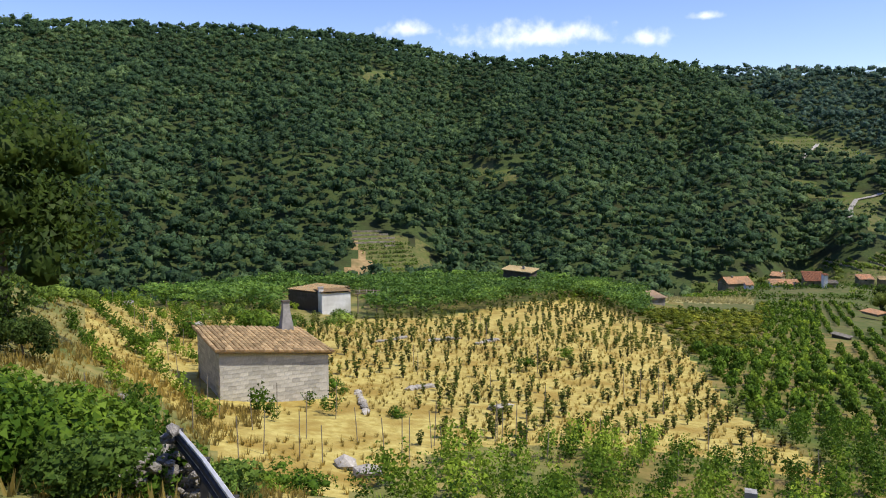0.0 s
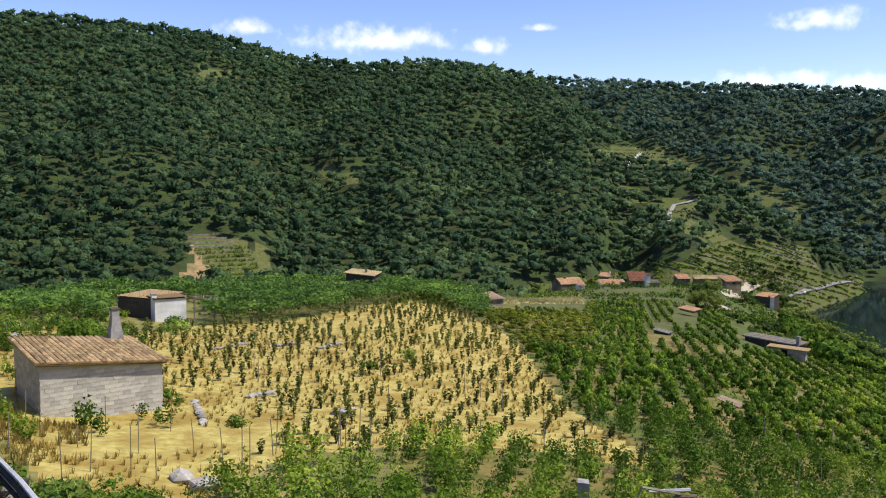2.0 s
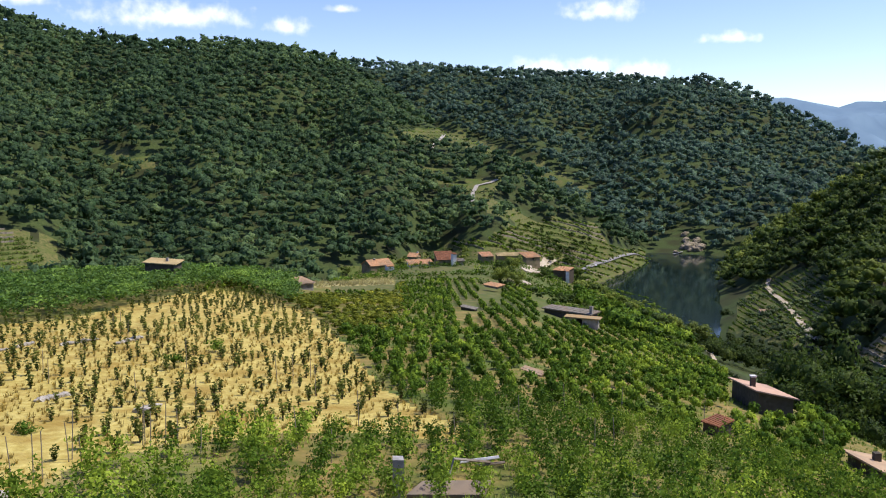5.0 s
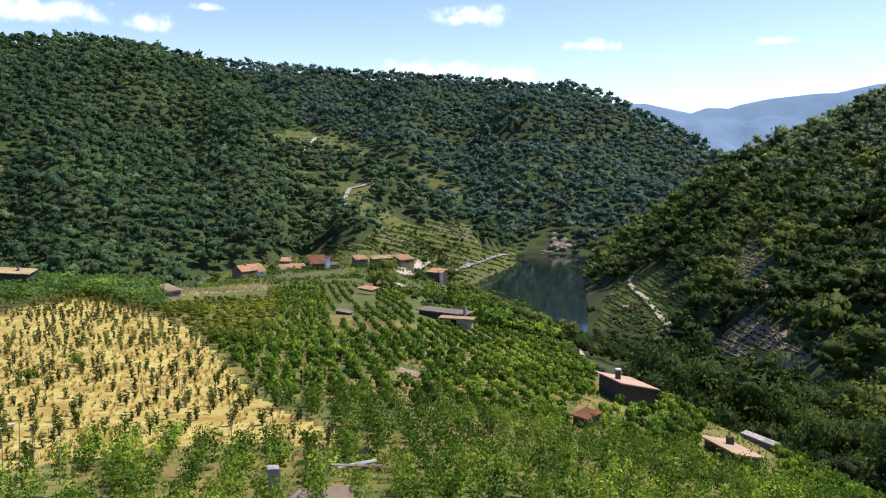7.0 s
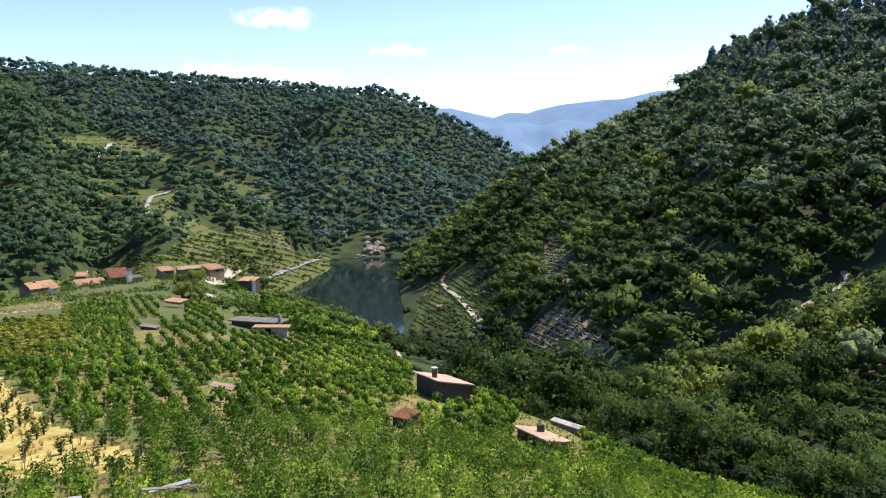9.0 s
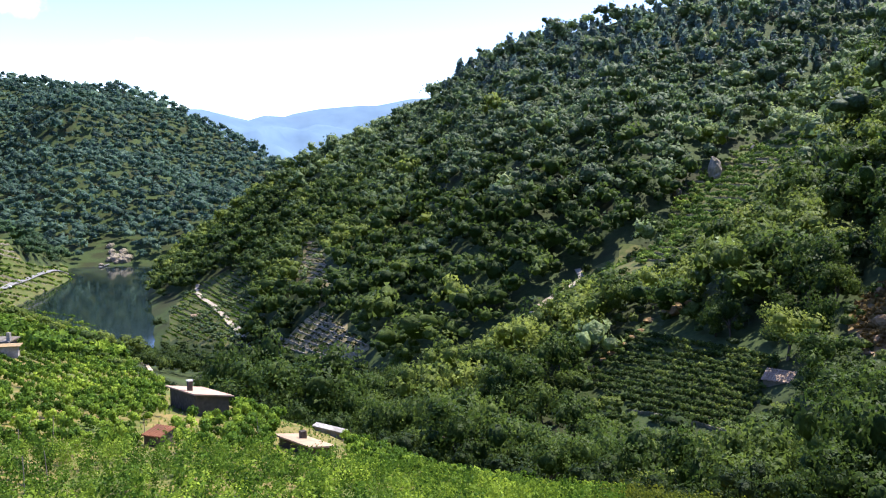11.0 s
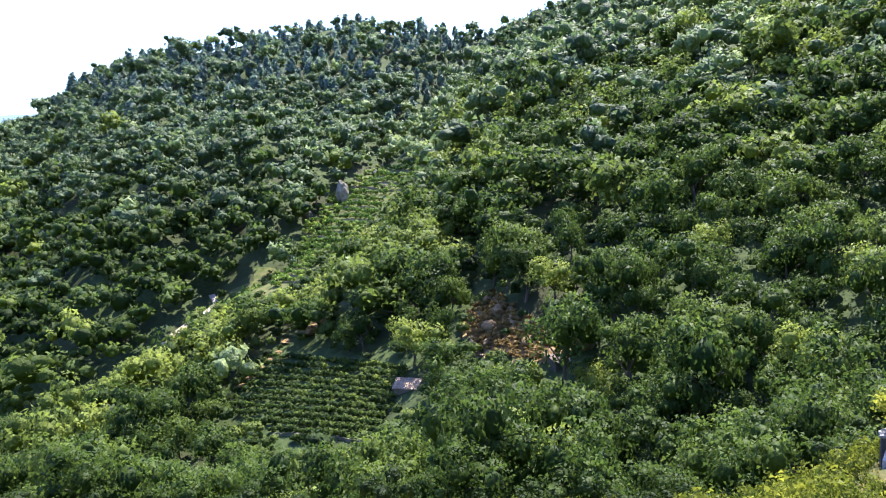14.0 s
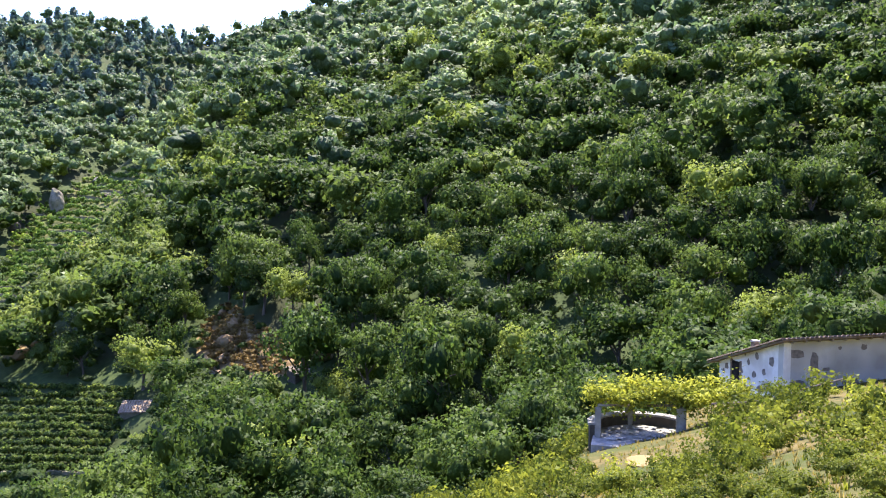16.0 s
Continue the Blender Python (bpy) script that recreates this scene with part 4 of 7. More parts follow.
for x, y, z in near_first[:count]:
    s = rng.uniform(0.75, 1.25) * (1.25 if rng.uniform() < 0.1 else 1.0)
    t = thing("vine", Matrix.LocRotScale((x, y, z), Euler((0, 0, rng.uniform(0, 6.28))), (s * 1.3, s * 1.3, s * 0.78)), "young upright vine in dry yellow grass", "vine", "vines of the dry field")
    piece("stock", stock, t)
    piece("foliage", young_meshes[int(rng.integers(0, 8))], t)
joined("field_vines", "rows of small upright vines in dry yellow grass", near_first[count:], YOUNG, 1.45, L["young_vine"], rng, tall=0.62)


def east_keep(x, y, z, az, r):
    el = np.degrees(np.arctan2(z, r))
    brow = np.interp(az, BANK[:, 0], BANK[:, 2])
    gapv = (smooth_noise(x, y, 5, 11) > -0.7) | (r < 62)
    for a0, a1, e0, e1 in ((44.0, 48.8, -17.0, -13.8), (51.3, 56.2, -20.6, -17.4), (42.2, 44.5, -19.1, -16.8), (31.2, 35.6, -11.5, -9.9), (61.8, 64.3, -21, -20), (26.9, 28.6, -10.2, -8.6), (25.6, 27.0, -11.5, -10), (29.7, 31.7, -15.8, -14.2)):
        gapv &= ~((az > a0) & (az < a1) & (el > e0) & (el < e1))
    crest = np.interp(az, [13, 20.9, 23.8, 27.8, 29.6, 31.3, 33, 36, 40], [-8.2, -8.5, -8.2, -8.2, -8.8, -9.8, -10.4, -11.2, -11.5])
    gapv &= (el + np.degrees(1.3 / r) < crest) | (az < 13) | (az > 40) | (r < 75)
    lane = np.interp(el, [-18.4, -17.9, -16.65, -15.0, -13.1, -11.6, -10.4, -9.2], [24.5, 22.3, 20.9, 18.9, 17.2, 16.0, 14.0, 11.5])
    gapv &= (np.abs(az - lane - 0.2) > 0.35) | (el < -18.4) | (el > -9.2)
    return (r < brow + 45 * ((az > 14) & (az < 36)) + 8) & ~inside(DRY_FIELD, az, el) & ~inside(STRAW_STRIP, az, el) & ~inside(STRAW_STRIP, az, el + 0.6) & gapv & (r > 23)


near_part, far_part = row_sites(east_keep, 8, 76, 23, 75, 0.95, 1.4, 66, rng, 0.24), np.vstack([row_sites(east_keep, 23.5, 76, 75, 215, 0.8, 1.7, 67, rng, 0.09), sites(8, 25, 75, 215, 1.25, rng, east_keep)])
p = np.vstack([near_part, far_part])
r = np.hypot(p[:, 0], p[:, 1])
joined("slope_vines", "leafy green vines in rows on the slope", p[(r < 75) & (r >= 44)], VINE_BUSH, 0.47, L["vine"], rng, patch=5.0, shift=0.05, tall=1.25)
joined("near_slope_vines", "tall leafy green vines at the top of the slope", p[r < 44], LEAFY, 0.9, L["vine"], rng, patch=4.0, shift=0.1)
az = np.degrees(np.arctan2(p[:, 0], p[:, 1]))
joined("lower_slope_vines", "leafy green vines in rows further down the slope", p[(r >= 75) & ~((az < 21.5) & (r < 165) & (smooth_noise(p[:, 0], p[:, 1], 14, 15) > -0.35))], VINE_TUFT, 0.40, L["vine"], rng, shift=0.05, tall=1.35)
p = sites(9, 22.5, 72, 165, 1.25, rng, lambda x, y, z, az, r: east_keep(x, y, z, az, r) & (smooth_noise(x, y, 14, 15) > -0.35) & (az < 21.5 + rng.normal(0, 0.5, az.shape)))
joined("yellowing_vines", "low yellow-green vines beside the straw strip", p, VINE_TUFT, 0.72, L["yellow"], rng, shift=-0.1, tall=0.6, patch=5.0)


def front_keep(x, y, z, az, r):
    el = np.degrees(np.arctan2(z, r))
    return ~inside(DRY_FIELD, az, el) & (smooth_noise(x, y, 4, 12) > -0.15)


p = row_sites(front_keep, -7, 12, 20, 40, 1.3, 1.7, 28, rng, 0.25)
joined("front_vines", "tall leafy vines on stakes below the dry field", p, LEAFY, 1.0, L["vine"], rng, shift=0.1)


def pergola_keep(x, y, z, az, r):
    el = np.degrees(np.arctan2(z, r))
    brow = np.interp(az, BANK[:, 0], BANK[:, 2])
    hut2 = ~((az > -11.6) & (az < -5.2) & (el > -10.8) & (el < -8.7))
    return (r > 70) & (r < brow + 3) & ~inside(DRY_FIELD, az, el) & hut2 & (el > -10.5)


p = row_sites(pergola_keep, -20, 14, 70, 140, 1.25, 1.25, 20, rng, 0.2)
joined("trellis_vines", "broad green canopy of vines trained on trellises", p, CANOPY, 1.0, L["trellis"], rng, shift=-0.1)


# ---- terraces: dry-stone walls along the contours, with vines above them ----
def contours(poly, r0, r1, dz, step):
    """Polylines of equal height inside a patch of land."""
    a = [q[0] for q in poly]
    azs = np.arange(min(a), max(a), step)
    rr = np.linspace(r0, r1, 900)
    Z = np.array([land(rr * math.sin(radians(q)), rr * math.cos(radians(q))) for q in azs])
    lo, hi = Z.min(), Z.max()
    lines = []
    for level in np.arange(math.floor(lo / dz) * dz, hi, dz):
        for way in (1, -1):
            cur, last = [], None
            for i, q in enumerate(azs):
                s = np.nonzero((Z[i, :-1] - level) * (Z[i, 1:] - level) <= 0)[0]
                s = [j for j in s if (Z[i, j + 1] - Z[i, j]) * way > 0 and inside(poly, np.array([q]), np.array([math.degrees(math.atan2(level, rr[j]))]))[0]]
                if s and (last is None or abs(rr[s[0]] - last) < 14):
                    last = rr[s[0]]
                    cur.append((last * math.sin(radians(q)), last * math.cos(radians(q)), level))
                else:
                    if len(cur) > 4:
                        lines.append(cur)
                    cur, last = [], None
            if len(cur) > 4:
                lines.append(cur)
    return lines


def dry_wall(line, height, width, mat, label):
    bm = bmesh.new()
    prev = None
    for k, (x, y, z) in enumerate(line):
        d = Vector((x, y, 0)).normalized() * width * 0.5
        h = height * random.uniform(0.75, 1.15)
        base = ground(x, y)
        pts = [Vector((x, y, base - 0.4)) - d, Vector((x, y, base + h)) - d + Vector((random.uniform(-.1, .1), random.uniform(-.1, .1), 0)),
               Vector((x, y, base + h * random.uniform(0.9, 1.05))) + d, Vector((x, y, base - 0.4)) + d]
        vs = [bm.verts.new(q) for q in pts]
        if prev:
            for i in range(3):
                bm.faces.new((prev[i], vs[i], vs[i + 1], prev[i + 1]))
        else:
            bm.faces.new(vs)
        prev = vs
    bm.faces.new(prev[::-1])
    bmesh.ops.recalc_face_normals(bm, faces=bm.faces[:])
    ob = part("terrace_wall", bm, mat)
    return tagged(ob, label, "wall", "terrace walls")


M["pale_wall"] = material("pale_terrace_stone", (0.24, 0.21, 0.15), (0.38, 0.33, 0.24), 2.0, c3=(0.16, 0.15, 0.09), scale2=0.5, bump=0.8, bump_dist=0.06)
M["wall_stone"] = material("terrace_stone", (0.17, 0.145, 0.085), (0.29, 0.24, 0.15), 2.0, c3=(0.12, 0.12, 0.06), scale2=0.5, bump=0.8, bump_dist=0.06)


def terraced(name, poly, r0, r1, dz, wall_h, vine, step, mat, vine_label, gap=1.6, leaf=None, share=0.3, deep=1.5):
    lines = contours(poly, r0, r1, dz, step)
    spots = []
    for ln in lines:
        if wall_h and random.random() < share:
            dry_wall(ln, wall_h, 0.7, mat, "rough dry-stone retaining wall of a hillside terrace")
        for (x, y, z), (x2, y2, z2) in zip(ln, ln[1:]):
            n = max(1, int(math.dist((x, y), (x2, y2)) / gap))
            for i in range(n):
                f = i / n
                u = Vector((x + (x2 - x) * f, y + (y2 - y) * f))
                u += u.normalized() * random.uniform(0.6, deep)
                spots.append((u.x, u.y, ground(u.x, u.y)))
    if vine and spots:
        p = np.array(spots)
        p = p[rng.uniform(0, 1, len(p)) < 0.8]
        joined(name, vine_label, p, SMALL, vine, leaf or L["vine"], rng, patch=20)


def slanted(name, poly, slope, gap, wall_h, vine, mat, label, leaf=None, along=0.9, share=0.9, step=0.1, deep=0.8, width=0.6):
    """Terrace lines that fall a little to one side, each with a broken wall and plants above it."""
    a = [q[0] for q in poly]
    e = [q[1] for q in poly]
    azs = np.arange(min(a), max(a), step)
    spots = []
    for e0 in np.arange(min(e) - 3, max(e) + 3 + abs(slope) * (max(a) - min(a)), gap):
        run, runs = [], []
        for q in azs:
            el = e0 + slope * (q - min(a)) + 0.05 * math.sin(q * 2.1 + e0 * 5)
            if inside(poly, np.array([q]), np.array([el]))[0]:
                run.append(sight(q, el, 60.0, 1100.0, 1300))
            elif run:
                runs.append(run)
                run = []
        for ln in runs + [run]:
            ln = [p0 for p0, p1 in zip(ln, ln[1:]) if (p0 - p1).length < 30]
            if len(ln) < 4:
                continue
            if wall_h and random.random() < share:
                dry_wall([tuple(q) for q in ln], wall_h, width, mat, "rough dry-stone retaining wall of a hillside terrace")
            if vine:
                for p0, p1 in zip(ln, ln[1:]):
                    n = max(1, int((p1 - p0).length / along))
                    for i in range(n):
                        u = p0.lerp(p1, i / n).xy
                        u += u.normalized() * random.uniform(0.5, deep)
                        spots.append((u.x, u.y, ground(u.x, u.y)))
    if spots:
        p = np.array(spots)
        joined(name, label, p[rng.uniform(0, 1, len(p)) < 0.85], VINE_TUFT, vine * 0.7, leaf or L["vine"], rng, patch=20)


WEST_HAMLET = [(16.5, -7.9), (19, -7.4), (22, -6.9), (24.5, -6.4), (26, -6.2), (29.5, -6.2), (32.5, -4.3), (33.5, -4.4), (33.5, -9.6), (30, -11), (16.5, -9.4)]
LAKESIDE = [(25.0, -6.5), (25.2, -5.8), (27.5, -5.9), (28.4, -5.3), (29.8, -4.7), (32.5, -4.3), (35.2, -4.7), (36.0, -6.0), (38.6, -6.5), (39.2, -7.4), (36.3, -8.4), (35.4, -8.8), (39.0, -9.6), (42.0, -11.5), (42, -13), (37, -12.2), (33.8, -10.2), (33.6, -8.2), (31.0, -6.8), (28, -6.5)]


slanted("lakeside_vines", LAKESIDE, -0.28, 0.34, 0.6, 1.9, M["pale_wall"], "rows of green vines on the terraced slope above the lake", along=2.4, share=0.55, width=1.3)
slanted("stream_vines", PINE_TERRACE, -0.55, 0.36, 0.5, 1.25, M["wall_stone"], "green vine rows on low terraces beside the stream track", along=2.0, share=0.35)

terraced("village_vines", WEST_HAMLET, 165, 620, 2.2, 0.5, 1.1, 0.15, M["wall_stone"], "rows of green vines on terraces round the hamlet", 7.0, share=0.12)

terraced("hill_terrace_walls", [(-6.9, -4.1), (-4.9, -3.9), (-3.4, -4.6), (-3.3, -5.2), (-6.2, -5.2)], 380, 680, 1.9, 0.9, 0, 0.12, M["pale_wall"], "", share=0.95)
terraced("hill_terrace_vines", [(-6.4, -5.0), (-2.2, -5.1), (-1.2, -7.5), (-3.6, -7.5), (-5.6, -5.9)], 380, 640, 1.9, 0.6, 1.5, 0.12, M["pale_wall"], "rows of vines on a terraced clearing of the hillside", 1.6, share=0.25)
terraced("strip_vines", SPUR_STRIP, 560, 900, 4.0, 0, 1.6, 0.15, M["wall_stone"], "vines on a cleared strip of the ridge", 3.0)
terraced("lower_strip_vines", LOWER_STRIP, 480, 760, 4.0, 0, 1.6, 0.15, M["wall_stone"], "vines on a cleared strip of the slope", 3.0)
slanted("step_weeds", PINE_STEPS, -0.42, 0.46, 0.22, 0.8, M["pale_wall"], "dark weeds in lines on old empty terraces", L["shade_dark_wood"], along=0.8, deep=3.5, width=0.9)

slanted("scree_weeds", PINE_SCREE, -0.22, 0.36, 0.25, 0.9, M["pale_wall"], "scrub in lines among old broken terraces", L["shade_dark_wood"], along=1.2, deep=3.5, width=1.0)

slanted("spur_terrace_vines", SPUR_VINES, -0.08, 0.46, 0.45, 1.5, M["wall_stone"], "sunlit green vines on steep terraces of the spur", L["bush"], along=0.9, share=0.6, deep=2.6)
terraced("spur_edge_vines", SPUR_EDGE, 120, 260, 1.6, 0.8, 1.3, 0.2, M["wall_stone"], "vines and grass on the crest of the spur", 0.45, L["bush"], share=0.35, deep=3.0)
slanted("low_terrace_vines", LOW_VINES, -0.13, 0.5, 0.35, 1.0, M["wall_stone"], "green vine rows on low stone terraces", L["oak"], share=0.14, along=0.7)


def scrub_in(name, label, polys, az0, az1, r0, r1, gap, lo, hi, level, mat):
    """Bushes strewn over open patches."""
    def keep(x, y, z, az, r):
        el = np.degrees(np.arctan2(z, r))
        ok = np.zeros(az.shape, bool)
        for poly in polys:
            ok |= inside(poly, az, el)
        return ok & (smooth_noise(x, y, gap * 3, 51) > level)
    wood(name, label, sites(az0, az1, r0, r1, gap, rng, keep), mid_models, lo, hi, mat, rng, sink=0.0)


scrub_in("spur_scrub", "bushes and young trees along the spur crest", [SPUR_EDGE, [(84.0, -2.6), (82.6, -4.8), (79.0, -6.2), (78.3, -5.2), (79.3, -3.4), (81.0, -2.4)]], 60, 88, 110, 320, 3.0, 0.6, 1.7, 0.0, L["oak"])
scrub_in("stream_scrub", "bushes among the old terraces above the stream", [PINE_TERRACE, PINE_SCREE], 42, 60, 190, 660, 5.0, 1.0, 2.6, 0.05, L["hazed_hill_wood"])
scrub_in("ridge_scrub", "bushes on the cleared strips of the ridge", [SPUR_STRIP, LOWER_STRIP, BEND, HILL_GLADE], 0, 38, 420, 1100, 7.5, 1.0, 2.6, 0.0, L["hazed_far_wood"])
scrub_in("lakeside_scrub", "bushes between the vine rows above the lake", [LAKESIDE], 27, 43, 120, 900, 6.0, 1.0, 2.8, 0.15, L["oak"])
scrub_in("hamlet_scrub", "bushes and neglected vines on the slope below the hamlet", [[(28.5, -9.0), (31, -9.3), (34, -9.7), (37, -10.4), (40, -11.6), (42.5, -13.0), (41, -13.2), (36, -11.4), (33, -10.6), (30, -9.3)]], 28, 43, 105, 330, 3.4, 0.5, 1.3, -0.35, L["oak"])
p = row_sites(lambda x, y, z, az, r: inside([(28.5, -8.8), (34, -9.5), (37, -10.4), (42.5, -13.0), (41, -13.6), (36, -11.6), (33, -10.8), (30, -9.4)], az, np.degrees(np.arctan2(z, r))) & (smooth_noise(x, y, 9, 61) > -0.5), 28, 43, 105, 330, 0.9, 2.2, 75, rng, 0.2)
joined("brow_vines", "rows of green vines at the brow of the slope", p, SMALL, 0.9, L["vine"], rng)


# ---- buildings ----
def frame_at(o, u):
    """A standing pose at o whose x axis runs along u (flat)."""
    a = math.atan2(u[1], u[0])
    return Matrix.LocRotScale(o, Euler((0, 0, a)), None)


def chimney(parent, x, y, z, w, h, mat, cap=None, taper=1.0, name="chimney", label=""):
    bm = bmesh.new()
    vs = box(bm, -w / 2, w / 2, -w / 2, w / 2, 0, h, 0.01)
    for v in vs[4:]:
        v.co.x *= taper
        v.co.y *= taper
    c = part(name, bm, mat, parent, label)
    c.location = (x, y, z)
    if cap:
        k = w * taper * 0.62
        t = part("chimney_cap", boxed(-k, k, -k, k, h, h + 0.1, 0.01), cap, c)
    return c


def cabin(name, label, category, az_l, az_r, el, depth, h, wall, roof, dr=0.0, rise=0.5, over=0.25, shape="mono", pitch=0.35, amp=0.04, group="", sink=1.2, r=None,
          flue=None, door=None, windows=()):
    """A small building whose front base corners lie at two bearings; walls, roof, and what is set in them."""
    a = sight(az_l, el) if r is None else at(az_l, r)
    ra = math.hypot(a.x, a.y)
    b = Vector((math.sin(radians(az_r)) * (ra + dr), math.cos(radians(az_r)) * (ra + dr), 0))
    u = Vector((b.x - a.x, b.y - a.y, 0))
    w = u.length
    base = min(a.z, ground(b.x, b.y)) if r is None else r * math.tan(radians(el))
    t = thing(name, frame_at(Vector((a.x, a.y, base)), u), label, category, group)
    k = 0.22
    gable = shape == "gable"
    hb = h if gable else h + rise
    part("front_wall", boxed(0, w, 0, k, -sink, h, 0.01), wall, t)
    part("back_wall", boxed(0, w, depth - k, depth, -sink, hb, 0.01), wall, t)
    for x0, nm in ((0, "side_wall"), (w - k, "side_wall")):
        bm = bmesh.new()
        prof = [(k, -sink), (depth - k, -sink), (depth - k, hb), (k, h)] if not gable else [(k, -sink), (depth - k, -sink), (depth - k, h), (depth / 2, h + rise), (k, h)]
        f1 = [bm.verts.new((x0, y, z)) for y, z in prof]
        f2 = [bm.verts.new((x0 + k, y, z)) for y, z in prof]
        bm.faces.new(f1)
        bm.faces.new(f2[::-1])
        for i in range(len(prof)):
            j = (i + 1) % len(prof)
            bm.faces.new((f1[j], f1[i], f2[i], f2[j]))
        bmesh.ops.recalc_face_normals(bm, faces=bm.faces[:])
        part(nm, bm, wall, t)
    W, D = w + 2 * over, depth + 2 * over

    def zr(x, y):
        s = (y - over) / depth
        return 0.08 + (h + rise * (1 - abs(2 * s - 1)) if gable else h + rise * s)
    rows = max(4, int(D / 0.45) // 2 * 2)
    if shape == "flat":
        rf = part("roof", slab([(x, y, zr(x, y)) for x, y in ((0, 0), (W, 0), (W, D), (0, D))], 0.12), roof, t)
    else:
        rf = part("roof", corrugated(W, D, pitch, amp, rows, zr), roof, t)
    rf.location = (-over, -over, 0)
    if door:
        x, dw, dh = door
        d = part("door", boxed(x * w - dw / 2, x * w + dw / 2, -0.03, 0.02, 0, dh), M["dark_panel"], t, "doorway panel painted near-black like an unlit opening")
    for x, z, ww, wh in windows:
        wd = part("window", boxed(x * w - ww / 2, x * w + ww / 2, -0.02, 0.02, z, z + wh), M["dark_panel"], t, "small window, a panel painted near-black")
        part("window_sill", boxed(x * w - ww / 2 - 0.08, x * w + ww / 2 + 0.08, -0.08, 0.02, z - 0.08, z), M["pale_stone"], wd)
    if flue:
        x, y, cw, ch, mat = flue
        chimney(t, x * w, y * depth, zr(x * w, y * depth) - 0.1, cw, ch, mat, M["concrete"])
    return t


# the block hut in the dry field
HUT_FL, HUT_U = Vector((-10.82, 38.5, 0)), Vector((4.9, 2.57, 0))
W_, D_, = 5.53, 5.3
hut_base = -11.55
hut = thing("block_hut", frame_at(Vector((HUT_FL.x, HUT_FL.y, hut_base)), HUT_U), "grey concrete-block hut with a lichened clay-tile roof in dry grass", "hut")
H0, H1 = 2.96, 3.16
FALL = 0.11          # the roof drops this much a metre along the front


def hut_slab(x0, x1, y0, y1, zl, zr):
    bm = bmesh.new()
    for v in box(bm, x0, x1, y0, y1, -0.8, 0):
        if v.co.z > -0.1:
            v.co.z = zl if v.co.x < (x0 + x1) / 2 else zr
    return bm


fw = part("front_wall", hut_slab(0.02, W_ - 0.02, 0.02, 0.2, H0, H0 - FALL * W_), M["mortar"], hut)
bw = part("back_wall", hut_slab(0.02, W_ - 0.02, D_ - 0.2, D_ - 0.02, H1, H1 - FALL * W_), M["mortar"], hut)
sides = []
for x0 in (0.02, W_ - 0.2):
    bm = bmesh.new()
    f1 = [bm.verts.new((x0, y, z - (FALL * x0 if z > 0 else 0))) for y, z in ((0.2, -0.8), (D_ - 0.2, -0.8), (D_ - 0.2, H1), (0.2, H0))]
    f2 = [bm.verts.new((v.co.x + 0.18, v.co.y, v.co.z)) for v in f1]
    bm.faces.new(f1), bm.faces.new(f2[::-1])
    for i in range(4):
        j = (i + 1) % 4
        bm.faces.new((f1[j], f1[i], f2[i], f2[j]))
    bmesh.ops.recalc_face_normals(bm, faces=bm.faces[:])
    sides.append(part("side_wall", bm, M["mortar"], hut))
lintel = part("roof_beam", slab([(-0.15, -0.14, H0 + 0.11), (W_ + 0.15, -0.14, H0 + 0.08 - FALL * W_), (W_ + 0.15, 0.015, H0 + 0.08 - FALL * W_), (-0.15, 0.015, H0 + 0.11)], 0.13), M["timber"], hut, "dark timber edge under the eaves")
# barrel tiles, each one a piece
def tile_mesh(length, r0, r1, seg=4):
    bm = bmesh.new()
    rows = []
    for y, r in ((0, r0), (length, r1)):
        rows.append([bm.verts.new((r * math.cos(math.pi * k / seg), y, r * math.sin(math.pi * k / seg) * 0.75)) for k in range(seg + 1)])
    for k in range(seg):
        bm.faces.new((rows[0][k], rows[0][k + 1], rows[1][k + 1], rows[1][k]))
    bm.faces.new(rows[0])
    me = bpy.data.meshes.new("roof_tile")
    bm.to_mesh(me)
    bm.free()
    me.materials.append(M["old_tile"])
    return me


tile = tile_mesh(0.58, 0.125, 0.105)
deck = part("roof", slab([(-0.2, -0.25, H0 + 0.10), (W_ + 0.2, -0.25, H0 + 0.10 - FALL * W_), (W_ + 0.2, D_ + 0.2, H1 + 0.16 - FALL * W_), (-0.2, D_ + 0.2, H1 + 0.16)], 0.06), M["old_tile"], hut)
slope = math.atan2(H1 - H0 + 0.06, D_ + 0.45)
cols, rows = 25, 11
for i in range(cols):
    for j in range(rows):
        y = -0.3 + j * (D_ + 0.45) / rows
        o = piece("roof_tile", tile, deck)
        tx = -0.12 + (W_ + 0.24) * i / (cols - 1) + random.uniform(-0.02, 0.02)
        o.location = (tx, y, H0 + 0.12 + (y + 0.25) * math.tan(slope) - FALL * tx)
        o.rotation_euler = (slope + 0.02, random.uniform(-0.05, 0.05), random.uniform(-0.05, 0.05))
bm = bmesh.new()
for z0, z1, a, b in ((0, 0.5, 0.36, 0.31), (0.5, 1.35, 0.31, 0.19), (1.35, 1.75, 0.19, 0.18)):
    vs = box(bm, -1, 1, -1, 1, z0, z1, 0)
    for k, v in enumerate(vs):
        v.co.x *= a if k < 4 else b
        v.co.y *= a if k < 4 else b
ch = part("chimney", bm, M["concrete"], hut, "tall tapering concrete chimney")
ch.location = (W_ * 0.87, D_ - 0.35, H1 - 0.55)
part("chimney_cap", boxed(-0.22, 0.22, -0.22, 0.22, 1.752, 1.83, 0.01), M["dark_wall"], ch)

